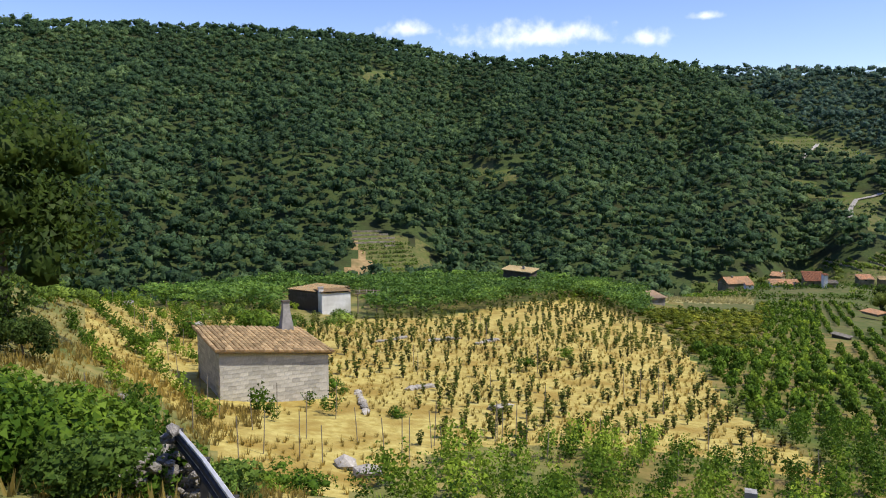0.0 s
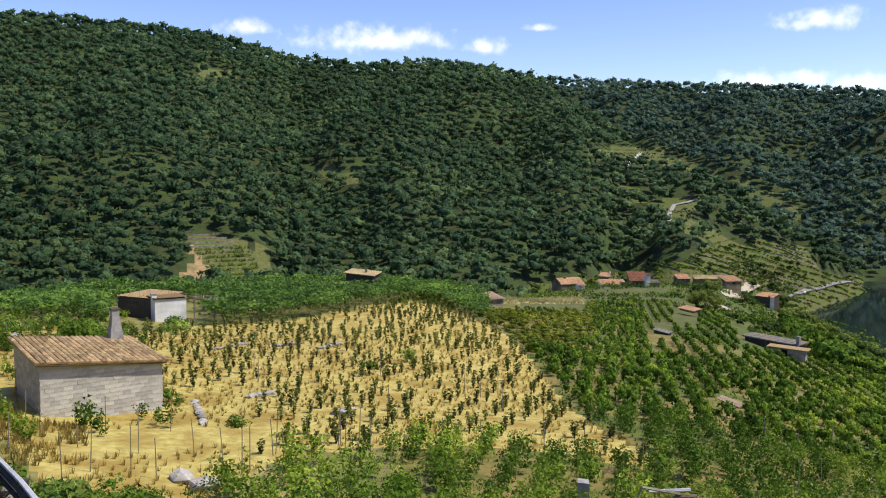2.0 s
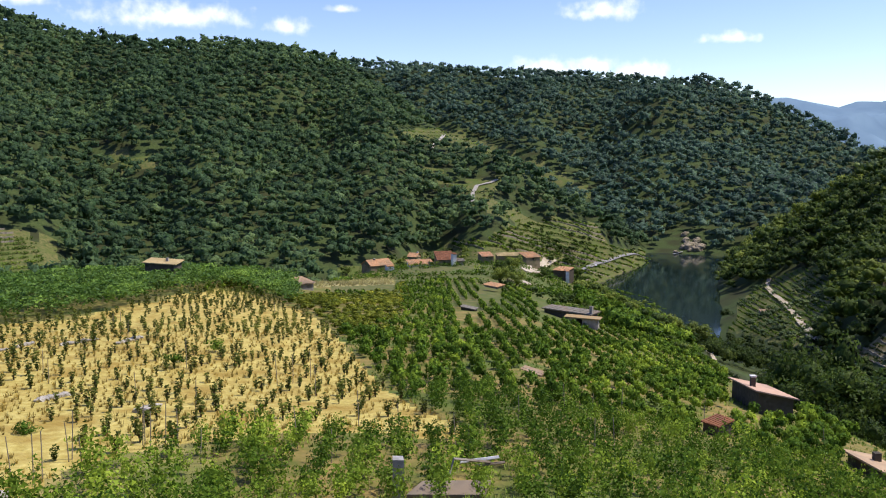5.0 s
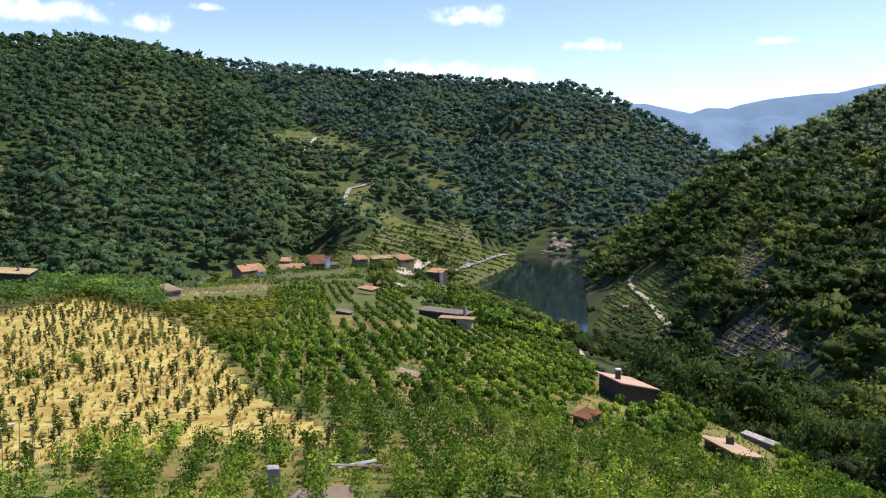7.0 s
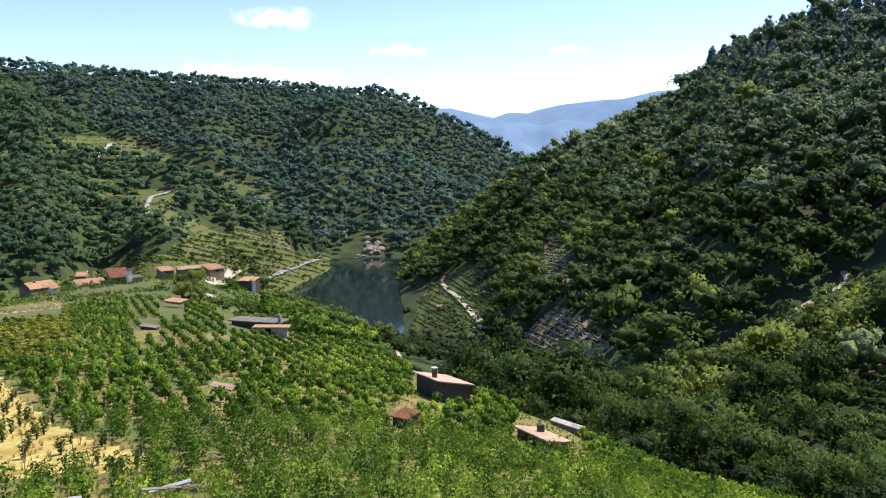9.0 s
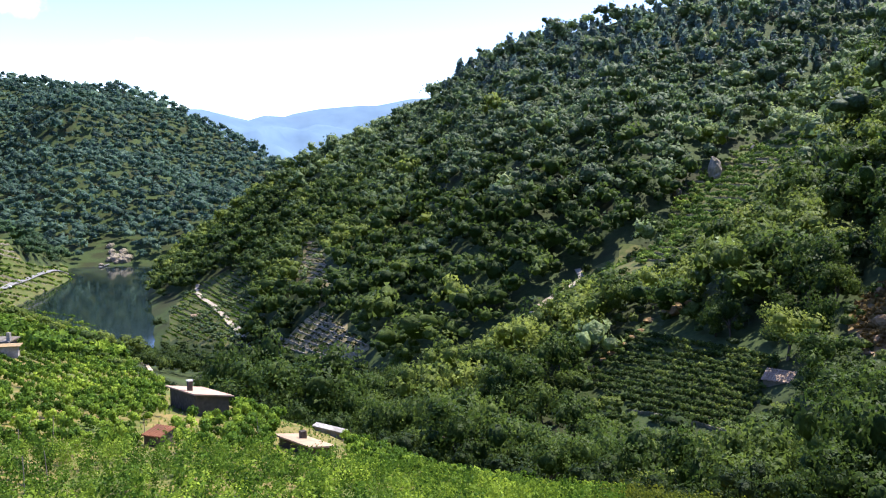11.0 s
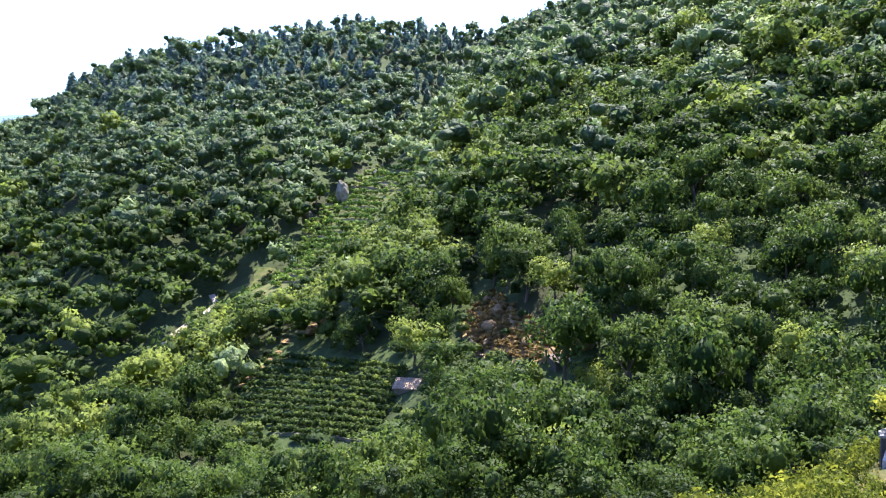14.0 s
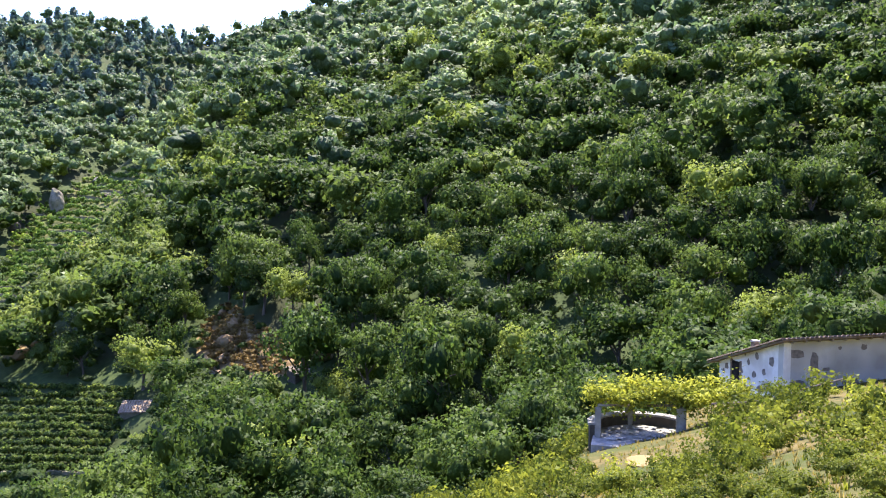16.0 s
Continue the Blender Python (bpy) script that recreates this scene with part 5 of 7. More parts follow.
# the whitewashed hut by the trellis, and the tile-roofed shelter beyond it
white = cabin("white_hut", "small whitewashed hut with a low tile roof beside a trellis", "hut", -8.6, -6.6, -9.85, 3.6, 2.25, M["whitewash"], M["old_tile"], dr=0.6, rise=-0.15, over=0.1,
              flue=(0.02, 0.2, 0.45, 0.5, M["whitewash"]), sink=1.0)
# the white hut's shaded left side, added as a separate dark-walled block
wing = cabin("white_hut_dark_side", "left side of the white hut with a clay-tile roof, walls coloured dark for shade", "shed", -10.9, -8.75, -9.3, 4.5, 1.9, M["dark_wall"], M["old_tile"], dr=-3.2, rise=0.05, over=0.08, sink=1.4)


# huts on the vineyard slope, placed by their front eaves
def shed_by_eaves(name, label, category, b, c, r_b, r_c, depth, rise, wall, roof, drop=1.6, thick=0.1, inset=0.3, flue=None, ribs=0, group="", door=None):
    """A low building under one plane of roof: the bearings and elevations of its two front eaves corners, their distances,
    how far it reaches back and how much its roof rises that way."""
    B, Cc = (Vector((r * math.sin(radians(q[0])), r * math.cos(radians(q[0])), r * math.tan(radians(q[1])))) for q, r in ((b, r_b), (c, r_c)))
    u = Vector((Cc.x - B.x, Cc.y - B.y, 0))
    w, tilt = u.length, Cc.z - B.z
    t = thing(name, frame_at(B, u), label, category, group)

    def zr(x, y):
        return tilt * x / w + rise * y / depth

    def wall_part(nm, x0, x1, y0, y1):
        bm = bmesh.new()
        for v in box(bm, x0, x1, y0, y1, -9, 0):
            v.co.z = zr(v.co.x, v.co.y) - thick * 0.9 - (drop + max(0.0, -tilt, -rise) if v.co.z < -1 else 0.0)
        return part(nm, bm, wall, t)
    k, d0, d1, w1 = 0.22, inset, depth - inset, w - inset
    front = wall_part("front_wall", inset, w1, d0, d0 + k)
    wall_part("back_wall", inset, w1, d1 - k, d1)
    wall_part("side_wall", inset, inset + k, d0 + k, d1 - k)
    wall_part("side_wall", w1 - k, w1, d0 + k, d1 - k)
    rf = part("roof", slab([(x, y, zr(x, y)) for x, y in ((0, 0), (w, 0), (w, depth), (0, depth))], thick), roof, t)
    for i in range(ribs):
        x = w * (i + 0.5) / ribs
        part("roof_rib", slab([(x - 0.05, 0, zr(x, 0) + 0.035), (x + 0.05, 0, zr(x, 0) + 0.035), (x + 0.05, depth, zr(x, depth) + 0.035), (x - 0.05, depth, zr(x, depth) + 0.035)], 0.03), roof, rf)
    if door:
        x, dw, dh = door
        z0 = zr(x * w, 0) - thick - 0.15
        part("door", boxed(x * w - dw / 2, x * w + dw / 2, d0 - 0.03, d0 + 0.02, z0 - dh, z0), M["dark_panel"], t, "doorway panel painted near-black like an unlit opening")
    if flue:
        x, y, cw, ch, mat, cap = flue
        chimney(t, x * w, y * depth, zr(x * w, y * depth) - 0.05, cw, ch, mat, cap)
    return t


def reach(az, el):
    q = sight(az, el)
    return math.hypot(q.x, q.y)


r0 = 112.0
shed_by_eaves("roofed_shelter", "open shelter with a pale clay-tile roof among vines", "shelter", (4.0, -6.85), (6.15, -7.1), r0, r0 * 0.985, 3.2, 0.25, M["dark_wall"], M["straw_roof"], drop=2.4, ribs=12,
              flue=(0.62, 0.5, 0.3, 0.5, M["concrete"], None))
r1 = reach(45.9, -16.6)
shed_by_eaves("slope_hut", "low hut with shade-dark walls, a pinkish flat roof and a metal flue", "hut", (45.92, -15.17), (48.6, -15.45), r1, r1 * 1.018, 6.4, -0.75, M["dark_wall"], M["pink_roof"],
              drop=1.7, flue=(0.22, 0.42, 0.32, 0.75, M["dark_wall"], M["steel"]))
r2 = reach(53.7, -20.0)
shed_by_eaves("slope_hut", "low hut with shade-dark walls, a broken pinkish roof and a stub chimney", "hut", (53.68, -19.14), (55.68, -19.18), r2, r2 * 1.02, 4.6, -0.45, M["dark_wall"], M["fibre_roof"],
              drop=1.3, flue=(0.62, 0.62, 0.34, 0.5, M["dark_wall"], None))
r3 = reach(43.6, -18.3)
shed_by_eaves("rusty_shed", "small dark shed with a rusty red metal roof", "shed", (42.4, -17.45), (43.62, -17.75), r3 * 1.0, r3 * 0.985, 1.5, 0.12, M["dark_wall"], M["rust"], drop=1.0, inset=0.12, ribs=7, thick=0.05)
r4 = reach(54.5, -18.2)
shed_by_eaves("lean_to", "long dark weathered slab roof of a sunken store", "store", (53.9, -17.75), (56.1, -18.35), r4, r4 * 0.98, 0.8, 0.06, M["stone"], M["stone"], drop=0.5, inset=0.15)
cabin("lean_to", "flat grey slab roof of a sunken store", "store", 62.3, 63.9, -20.75, 1.2, 0.35, M["stone"], M["fibre_roof"], dr=-0.8, rise=0.2, shape="flat")

# long stone barn and the hamlet
r5 = reach(33.2, -11.3)
shed_by_eaves("stone_barn", "long stone barn with shade-dark walls and a patched grey slate roof", "barn", (31.4, -10.42), (34.85, -10.82), r5 * 1.03, r5 * 0.99, 2.6, 0.15, M["dark_wall"], M["slate"], drop=1.5, ribs=9, thick=0.16,
              flue=(0.97, 0.2, 0.42, 1.1, M["pale_stone"], None))
shed_by_eaves("barn_annex", "low stone annex with a brown tile roof", "barn", (32.95, -11.0), (35.45, -11.14), r5 * 0.98, r5 * 0.965, 1.3, 0.15, M["pale_stone"], M["old_tile"], drop=1.5, inset=0.35,
              door=(0.42, 0.8, 0.9))
HAM = "houses of the hamlet"
cabin("house", "low house with an orange tile roof and white gable", "house", 19.35, 20.85, -7.85, 5.5, 1.2, M["wall_stone"], M["orange_tile"], dr=4.0, rise=1.5, shape="gable", r=243, sink=3.5, group=HAM, flue=(0.35, 0.45, 0.45, 0.6, M["dark_wall"]))
cabin("annex", "whitewashed end room of the low house", "house", 20.5, 20.95, -7.98, 3.0, 1.5, M["whitewash"], M["orange_tile"], dr=0.5, rise=0.4, over=0.15, r=239, sink=3.5, group=HAM)
cabin("house", "small narrow house with an orange gable roof", "house", 21.95, 22.55, -7.2, 4.0, 1.3, M["wall_stone"], M["orange_tile"], dr=-1.0, rise=1.0, shape="gable", r=264, sink=3.5, group=HAM, flue=(0.9, 0.5, 0.4, 0.6, M["whitewash"]))
cabin("house", "long low outbuilding with a pale orange roof", "house", 22.1, 23.75, -7.72, 4.0, 0.9, M["whitewash"], M["orange_tile"], dr=2.0, rise=1.0, over=0.35, r=250, sink=3.5, group=HAM)
cabin("tower_house", "tall stone house with a red-brown roof and whitewashed corner", "house", 24.05, 25.2, -7.85, 5.5, 3.0, M["wall_stone"], M["rust"], dr=1.0, rise=1.9, r=248, sink=3.5, group=HAM,
      windows=[(0.4, 1.6, 0.7, 0.9)], door=(0.75, 0.9, 1.8))
cabin("white_tower", "narrow whitewashed end wall of the tall house", "house", 25.12, 25.38, -7.85, 2.4, 4.7, M["whitewash"], M["rust"], dr=0.3, rise=0.2, over=0.1, r=246, sink=3.5, group=HAM)
cabin("annex", "low grey annex behind the tall house", "house", 25.4, 25.95, -7.75, 3.0, 2.2, M["stone"], M["slate"], dr=0.5, rise=0.4, r=252, sink=3.5, group=HAM)
cabin("house", "low stone house with a reddish tile roof among vines", "house", 27.2, 28.0, -7.1, 4.5, 0.9, M["wall_stone"], M["tile"], dr=1.5, rise=1.0, r=288, sink=3.5, group=HAM, windows=[(0.4, 0.3, 0.6, 0.6)])
# a dry-grass terrace, made up here as a low ochre-topped building
cabin("dry_terrace_block", "long ochre dry-grass terrace, built as a low block", "shed", 28.3, 30.2, -6.98, 3.0, 0.5, M["wall_stone"], M["straw_roof"], dr=3.0, rise=0.7, r=292, sink=3.5, group=HAM)
cabin("house", "roadside stone house with an orange tile roof", "house", 30.3, 31.25, -7.25, 5.0, 1.4, M["wall_stone"], M["orange_tile"], dr=3.0, rise=1.2, r=286, sink=3.5, group=HAM, windows=[(0.5, 0.5, 0.7, 0.7)])
cabin("house", "dark stone house with orange roof and white gable end", "house", 32.2, 33.15, -8.3, 4.5, 2.6, M["dark_wall"], M["orange_tile"], dr=-3.0, rise=0.8, r=292, sink=3.5, group=HAM)
cabin("annex", "whitewashed gable end of the dark stone house", "house", 33.1, 33.3, -8.32, 3.0, 2.2, M["whitewash"], M["orange_tile"], dr=0.2, rise=0.6, over=0.1, r=288, sink=3.5, group=HAM)
cabin("shed", "small pale shed by the lakeside road", "shed", 34.15, 34.45, -7.9, 2.5, 1.3, M["whitewash"], M["slate"], dr=0.5, rise=0.3, group=HAM)
# only a tilted sheet; the low walls under it are added
r6 = reach(27.7, -9.3)
shed_by_eaves("shelter", "tilted orange sheet among vines, on added low walls", "store", (27.2, -8.85), (28.25, -9.05), r6, r6 * 0.98, 2.2, 0.3, M["stone"], M["orange_tile"], drop=0.35, ribs=8)
r7 = reach(26.2, -10.7)
shed_by_eaves("shelter", "grey roof sheet over a small vineyard store", "store", (25.6, -10.4), (26.7, -10.62), r7, r7 * 0.99, 1.1, 0.1, M["dark_wall"], M["slate"], drop=0.8, inset=0.15)
cabin("shelter", "long low roof of a pale tiled store", "store", 13.2, 15.3, -8.9, 3.5, 1.2, M["stone"], M["fibre_roof"], dr=3.0, rise=0.5)
cabin("far_farmhouse", "distant white farmhouse on the wooded ridge", "house", 22.6, 23.1, 6.05, 9.0, 6.0, M["whitewash"], M["orange_tile"], rise=2.0, shape="gable", r=1690)
cabin("shelter", "orange-brown plank roof lying among vines", "store", 30.0, 31.4, -14.7, 0.35, 0.06, M["stone"], M["fibre_roof"], dr=-1.6, rise=0.15, over=0.05, shape="flat")
cabin("hill_hut", "low stone hut with an ochre roof by the terraces", "hut", 85.1, 86.9, -14.4, 2.4, 1.3, M["wall_stone"], M["fibre_roof"], dr=-1.0, rise=0.9, sink=2)
cabin("hill_hut", "dark slate-roofed hut on the upper terraces", "hut", 84.5, 86.2, -0.1, 5.0, 1.3, M["dark_wall"], M["slate"], dr=2.0, rise=0.8, sink=2)
cabin("hill_hut", "old hut with a grey roof on the empty terraces", "hut", 56.6, 57.4, -12.85, 2.2, 0.8, M["wall_stone"], M["fibre_roof"], dr=1.0, rise=0.3, sink=2)
cabin("hill_hut", "small pale-roofed hut among vine terraces", "hut", 46.0, 46.8, -10.3, 4.0, 1.8, M["stone"], M["fibre_roof"], dr=2.0, rise=0.6, sink=2)
cabin("hill_hut", "small hut with a light roof among old terraces", "hut", 53.8, 54.5, -5.6, 4.0, 1.8, M["stone"], M["slate"], dr=2.0, rise=0.6, sink=2)
cabin("stream_shed", "grey metal roof in the stream gully", "shed", 96.6, 97.8, -12.7, 2.0, 1.3, M["dark_wall"], M["slate"], dr=1.6, rise=0.6, sink=1.5)
cabin("rock_shed", "flat stone slab roof below the ochre rock", "shed", 90.9, 91.9, -11.9, 2.0, 0.6, M["stone"], M["fibre_roof"], dr=0.2, rise=0.2, sink=1.5)

# rocks and ruins of the far side
def rock(name, label, az, el, r, squash, mat, seed, stretch=(1, 1, 1), lift=0.6):
    p0 = sight(az, el)
    bm = boulder(r, squash, seed, 3)
    bmesh.ops.scale(bm, vec=stretch, verts=bm.verts[:])
    o = part(name, bm, mat)
    o.location = p0 + Vector((0, 0, r * squash * stretch[2] * lift))
    return tagged(o, label, "rock")


rock("standing_rock", "tall grey granite tor beside the spur terraces", 81.6, -0.75, 2.3, 1.5, M["pale_wall"], 3, (1, 1, 1.2))
rock("standing_rock", "small grey granite boulder above the terraces", 83.95, 0.95, 1.3, 1.1, M["stone"], 5)
rock("standing_rock", "dark pointed rock at the terrace edge", 79.2, -2.1, 1.5, 1.5, M["dark_wall"], 6)
for k, (a, e, s) in enumerate([(91.7, -7.9, 0.8), (91.2, -8.7, 1.0), (92.6, -8.6, 1.1), (90.6, -9.7, 0.9), (92.0, -9.8, 1.2), (93.6, -9.4, 0.9), (94.7, -9.6, 0.8), (93.2, -10.6, 1.2), (94.6, -10.8, 1.0), (95.6, -10.6, 0.9), (96.2, -11.7, 1.1), (95.2, -11.7, 0.9), (91.8, -10.9, 0.8)][::2]):
    rock("ochre_crag", "ochre rock outcrop in dry scrub above the stream", a, e, s * 1.15, 0.75, M["ochre_rock"], 50 + k, (1.3, 1.0, 1.2), 0.25)
rock("ochre_crag", "brown rock outcrop in the wood", 98.5, -10.9, 1.7, 0.9, M["ochre_rock"], 13)
for k in range(16):
    a, e = random.uniform(40.4, 42.5), random.uniform(-6.5, -5.2)
    rock("ochre_crag", "pale rock bluff above the lake shore", a, e, random.uniform(2.2, 4.2), 0.7, M["bluff"], 70 + k, (1.3, 1.0, 1.5), 0.15)
rock("ochre_crag", "brown crag beside the low terraces", 79.2, -9.9, 2.2, 0.6, M["ochre_rock"], 17, (1.4, 1.0, 1.0))
for k, (a, e, s) in enumerate([(73.8, -13.9, 0.9), (74.6, -13.3, 0.7), (75.2, -12.8, 0.8), (75.9, -12.2, 0.7), (76.5, -11.7, 0.8), (77.1, -11.2, 0.7), (77.6, -10.5, 1.0), (80.2, -9.2, 0.9)]):
    rock("ochre_crag", "pale ochre rocks along the end of the vine terraces", a, e, s, 0.55, M["ochre_rock"], 18 + k, (1.6, 1.1, 1.0), 0.2)


# ---- tracks ----
def track(name, label, pts, width, mat, r_pts=False):
    """A strip along bearings and elevation angles, laid on the ground."""
    P = [at(*q) if r_pts else sight(*q) for q in pts]
    dense = []
    for a, b in zip(P, P[1:]):
        n = max(2, int((b - a).length / 4))
        dense += [a.lerp(b, i / n) for i in range(n)]
    dense.append(P[-1])
    bm = bmesh.new()
    prev = None
    for i, q in enumerate(dense):
        d = dense[min(i + 1, len(dense) - 1)] - dense[max(i - 1, 0)]
        s = Vector((-d.y, d.x, 0)).normalized() * width / 2 * random.uniform(0.85, 1.15)
        lift = 0.05 + 0.0011 * math.hypot(q.x, q.y)
        vs = []
        for e in (-1, 1):
            w = q + s * e
            vs.append(bm.verts.new((w.x, w.y, max(ground(w.x, w.y), ground(q.x, q.y)) + lift)))
        vs += [bm.verts.new(v.co - Vector((0, 0, 0.35))) for v in vs]
        if prev:
            bm.faces.new((prev[0], prev[1], vs[1], vs[0]))
            bm.faces.new((prev[2], prev[0], vs[0], vs[2]))
            bm.faces.new((prev[1], prev[3], vs[3], vs[1]))
        prev = vs
    bmesh.ops.recalc_face_normals(bm, faces=bm.faces[:])
    return tagged(part(name, bm, mat), label, "track", kind="structure")


track("track_1", "pale earth track winding up through terraces", [(46.4, -8.0), (46.25, -8.5), (46.7, -8.9), (47.5, -9.6), (48.1, -10.25), (48.8, -11.0), (49.1, -11.6), (49.7, -12.3), (50.7, -12.85)], 2.7, M["pale_track"])
track("track_2", "sandy track loop below the vineyard", [(38.9, -10.4), (39.6, -10.8), (39.8, -11.3), (39.4, -12.0)], 2.6, M["pale_track"])
track("track_3", "pale path at the vineyard edge", [(42.5, -12.4), (42.75, -12.95), (43.2, -13.5)], 1.4, M["pale_track"])
track("track_4", "white road bend on the wooded ridge", [(24.5, 1.5), (23.9, 1.0), (23.6, 0.5)], 3.6, M["pale_stone"])
track("track_5", "white road hairpin among trees", [(28.2, -1.6), (26.8, -2.0), (26.5, -2.6), (26.5, -3.3)], 3.2, M["pale_stone"])
track("track_6", "grey lakeside road", [(33.9, -8.0), (34.8, -7.6), (35.6, -7.3), (36.4, -7.0), (37.3, -6.75), (38.8, -6.6), (40.9, -6.4)], 1.8, M["asphalt"])
track("track_7", "pale concrete lane of the hamlet", [(31.7, -7.15), (31.35, -7.7), (31.1, -8.1), (30.5, -8.05), (30.3, -7.6)], 3.6, M["pale_track"])
track("track_9", "pale lane beside the roadside house", [(32.3, -7.2), (31.6, -7.7), (31.2, -8.0)], 2.2, M["pale_track"])
track("track_10", "pale lane at the lower end of the hamlet", [(29.4, -8.6), (30.3, -8.95)], 3.0, M["pale_track"])
track("track_11", "pale stony shore of the lake", [(35.7, -8.62), (36.5, -8.36), (37.2, -7.9), (38.7, -7.5)], 3.5, M["pale_stone"])
track("track_8", "stepped path on the spur crest", [(72.7, -7.2), (73.0, -7.8), (71.8, -8.6), (69.5, -10.3)], 1.6, M["pale_track"])

for a, e, s in ((28.6, -8.35, 2.0), (29.2, -8.3, 2.4), (29.0, -8.9, 1.8), (29.6, -9.2, 1.8), (31.6, -8.6, 1.6), (34.2, -8.6, 2.2), (35.0, -9.4, 1.8), (17.6, -8.2, 2.6), (28.4, -9.0, 2.0), (40.6, -11.9, 1.6), (21.4, -7.6, 2.4), (23.8, -7.3, 2.0)):
    q = sight(a, e)
    k = int(rng.integers(0, len(TREES)))
    t = thing("tree", Matrix.LocRotScale(q + Vector((0, 0, s * 0.3)), Euler((0, 0, a)), (s, s, s * 1.15)), "round green tree among the houses and terraces of the hamlet", "tree", "trees of the hamlet")
    piece("trunk", TREES[k][0], t)
    piece("crown", TREES[k][1], t)


def parked_car(az, el, turn, paint):
    q = sight(az, el)
    car = thing("car", Matrix.LocRotScale(q + Vector((0, 0, 0.5)), Euler((0, 0, radians(turn))), None), "small white car parked beside the lakeside road", "car")
    part("body", boxed(-2.0, 2.0, -0.85, 0.85, 0.3, 0.85, 0.0, 0.12), paint, car)
    bm = bmesh.new()
    for v in box(bm, -1.2, 1.1, -0.75, 0.75, 0.85, 1.42):
        if v.co.z > 1.2:
            v.co.x *= 0.72
            v.co.y *= 0.85
    cab = part("cabin", bm, paint, car)
    for y in (-0.79, 0.77):
        part("window", boxed(-0.85, 0.8, y, y + 0.02, 0.92, 1.28), M["dark_panel"], cab, "dark side window")
    for x in (-1.3, 1.3):
        for y in (-0.86, 0.66):
            w = part("wheel", tube([(x, y, 0.3), (x, y + 0.2, 0.3)], 0.31, 12), M["black_rail"], car)
    return car


parked_car(35.1, -7.55, 62, M["white_sheet"])

# ---- undergrowth and dry stalks ----
CLUMP = [crown(rng, 3, 50, 0.15, squat=0.8, core=0.85) for _ in range(6)]
BRAMBLE = [crown(rng, 6, 320, 0.085, squat=0.8, core=0.45, cores=5) for _ in range(6)]


def tuft_model(g, n, h, w):
    a = g.uniform(0, 6.28, n)
    o = g.uniform(0, 0.12, n)
    base = np.stack([o * np.cos(a), o * np.sin(a), np.zeros(n)], 1)
    tip = base + np.stack([np.cos(a) * 0.35 * h, np.sin(a) * 0.35 * h, h * g.uniform(0.6, 1.1, n)], 1)
    side = np.stack([-np.sin(a), np.cos(a), np.zeros(n)], 1) * w
    v = np.stack([base - side, base + side, tip], 1).reshape(-1, 3)
    return v, np.arange(3 * n).reshape(n, 3)


TUFT = [tuft_model(rng, 9, 0.42, 0.035) for _ in range(5)]


def under_keep(x, y, z, az, r):
    brow = np.interp(az, BANK[:, 0], BANK[:, 2])
    el = np.degrees(np.arctan2(z, r))
    ok = r > brow + 3
    for poly in CLEAR:
        ok &= ~inside(poly, az, el) & ~inside(poly, az, el + np.degrees((4.0 if poly is HUT_VIEW_GAP else 1.0) / r))
    return ok


p = sites(46, 140, 45, 205, 5.4, rng, under_keep)
r = np.hypot(p[:, 0], p[:, 1])
wood("undergrowth", "scrub and saplings between the trees", p[r >= 100], CLUMP, 1.2, 2.6, L["shade_dark_wood"], rng, sink=0.1)
wood("near_undergrowth", "leafy scrub at the foot of the vineyard", p[r < 100], fine_models, 1.3, 2.5, L["shade_dark_wood"], rng, sink=0.05)
hp = sites(20, 44, 190, 620, 9.0, rng, lambda x, y, z, az, r: ((az < 24) | (az > 35) | (r > 330)) & (r > 275) & (inside(VILLAGE, az, np.degrees(np.arctan2(z, r))) | (az > 36)) & (smooth_noise(x, y, 40, 33) > np.where((az > 26.5) & (az < 40), 0.3, 0.05)) & (az < 34) & (np.degrees(np.arctan2(z, r)) < -4))
wood("hamlet_trees", "scattered green trees and bushes round the hamlet", hp, mid_models, 1.8, 4.4, L["oak"], rng)


def floor_keep(x, y, z, az, r):
    el = np.degrees(np.arctan2(z, r))
    ok = ~wooded(x, y, z, az, r)
    for poly in CLEAR:
        ok &= ~inside(poly, az, el) & ~inside(poly, az, el + np.degrees(1.6 / r))
    return ok & (r > np.interp(az, BANK[:, 0], BANK[:, 2]) + 12)


p = sites(41.5, 62, 150, 560, 3.6, rng, floor_keep)
wood("stream_bushes", "low green bushes on the valley floor below the terraces", p, CLUMP, 1.3, 2.4, L["shade_dark_wood"], rng, sink=0.0)
p = sites(62, 100, 80, 260, 2.6, rng, floor_keep)
wood("gully_bushes", "low green bushes round the terraces and rocks of the valley side", p, CLUMP, 1.3, 2.4, L["oak"], rng, sink=0.0)


def cliff_keep(x, y, z, az, r):
    el = np.degrees(np.arctan2(z, r))
    return inside(ROCKY_KNOB, az, el)


p = sites(88, 98, 80, 220, 1.0, rng, cliff_keep)
joined("knob_scrub", "dry ochre and green scrub on the rock", p, CLUMP, 0.85, L["ochre"], rng, "scrub", shift=-0.1)
p = p[rng.uniform(0, 1, len(p)) < 0.10]
joined("knob_bushes", "green bushes on the ochre rock", p, CLUMP, 1.1, L["oak"], rng, "bushes")


def tuft_keep(x, y, z, az, r):
    el = np.degrees(np.arctan2(z, r))
    dry = inside(DRY_FIELD, az, el)
    return (dry | (az < -10) | (az > 104)) & (r < np.interp(az, BANK[:, 0], BANK[:, 2]) + 2) & off_things(x, y) & ((r > 9.5) | (az > -20)) & (smooth_noise(x, y, 2.5, 21) > -0.45)


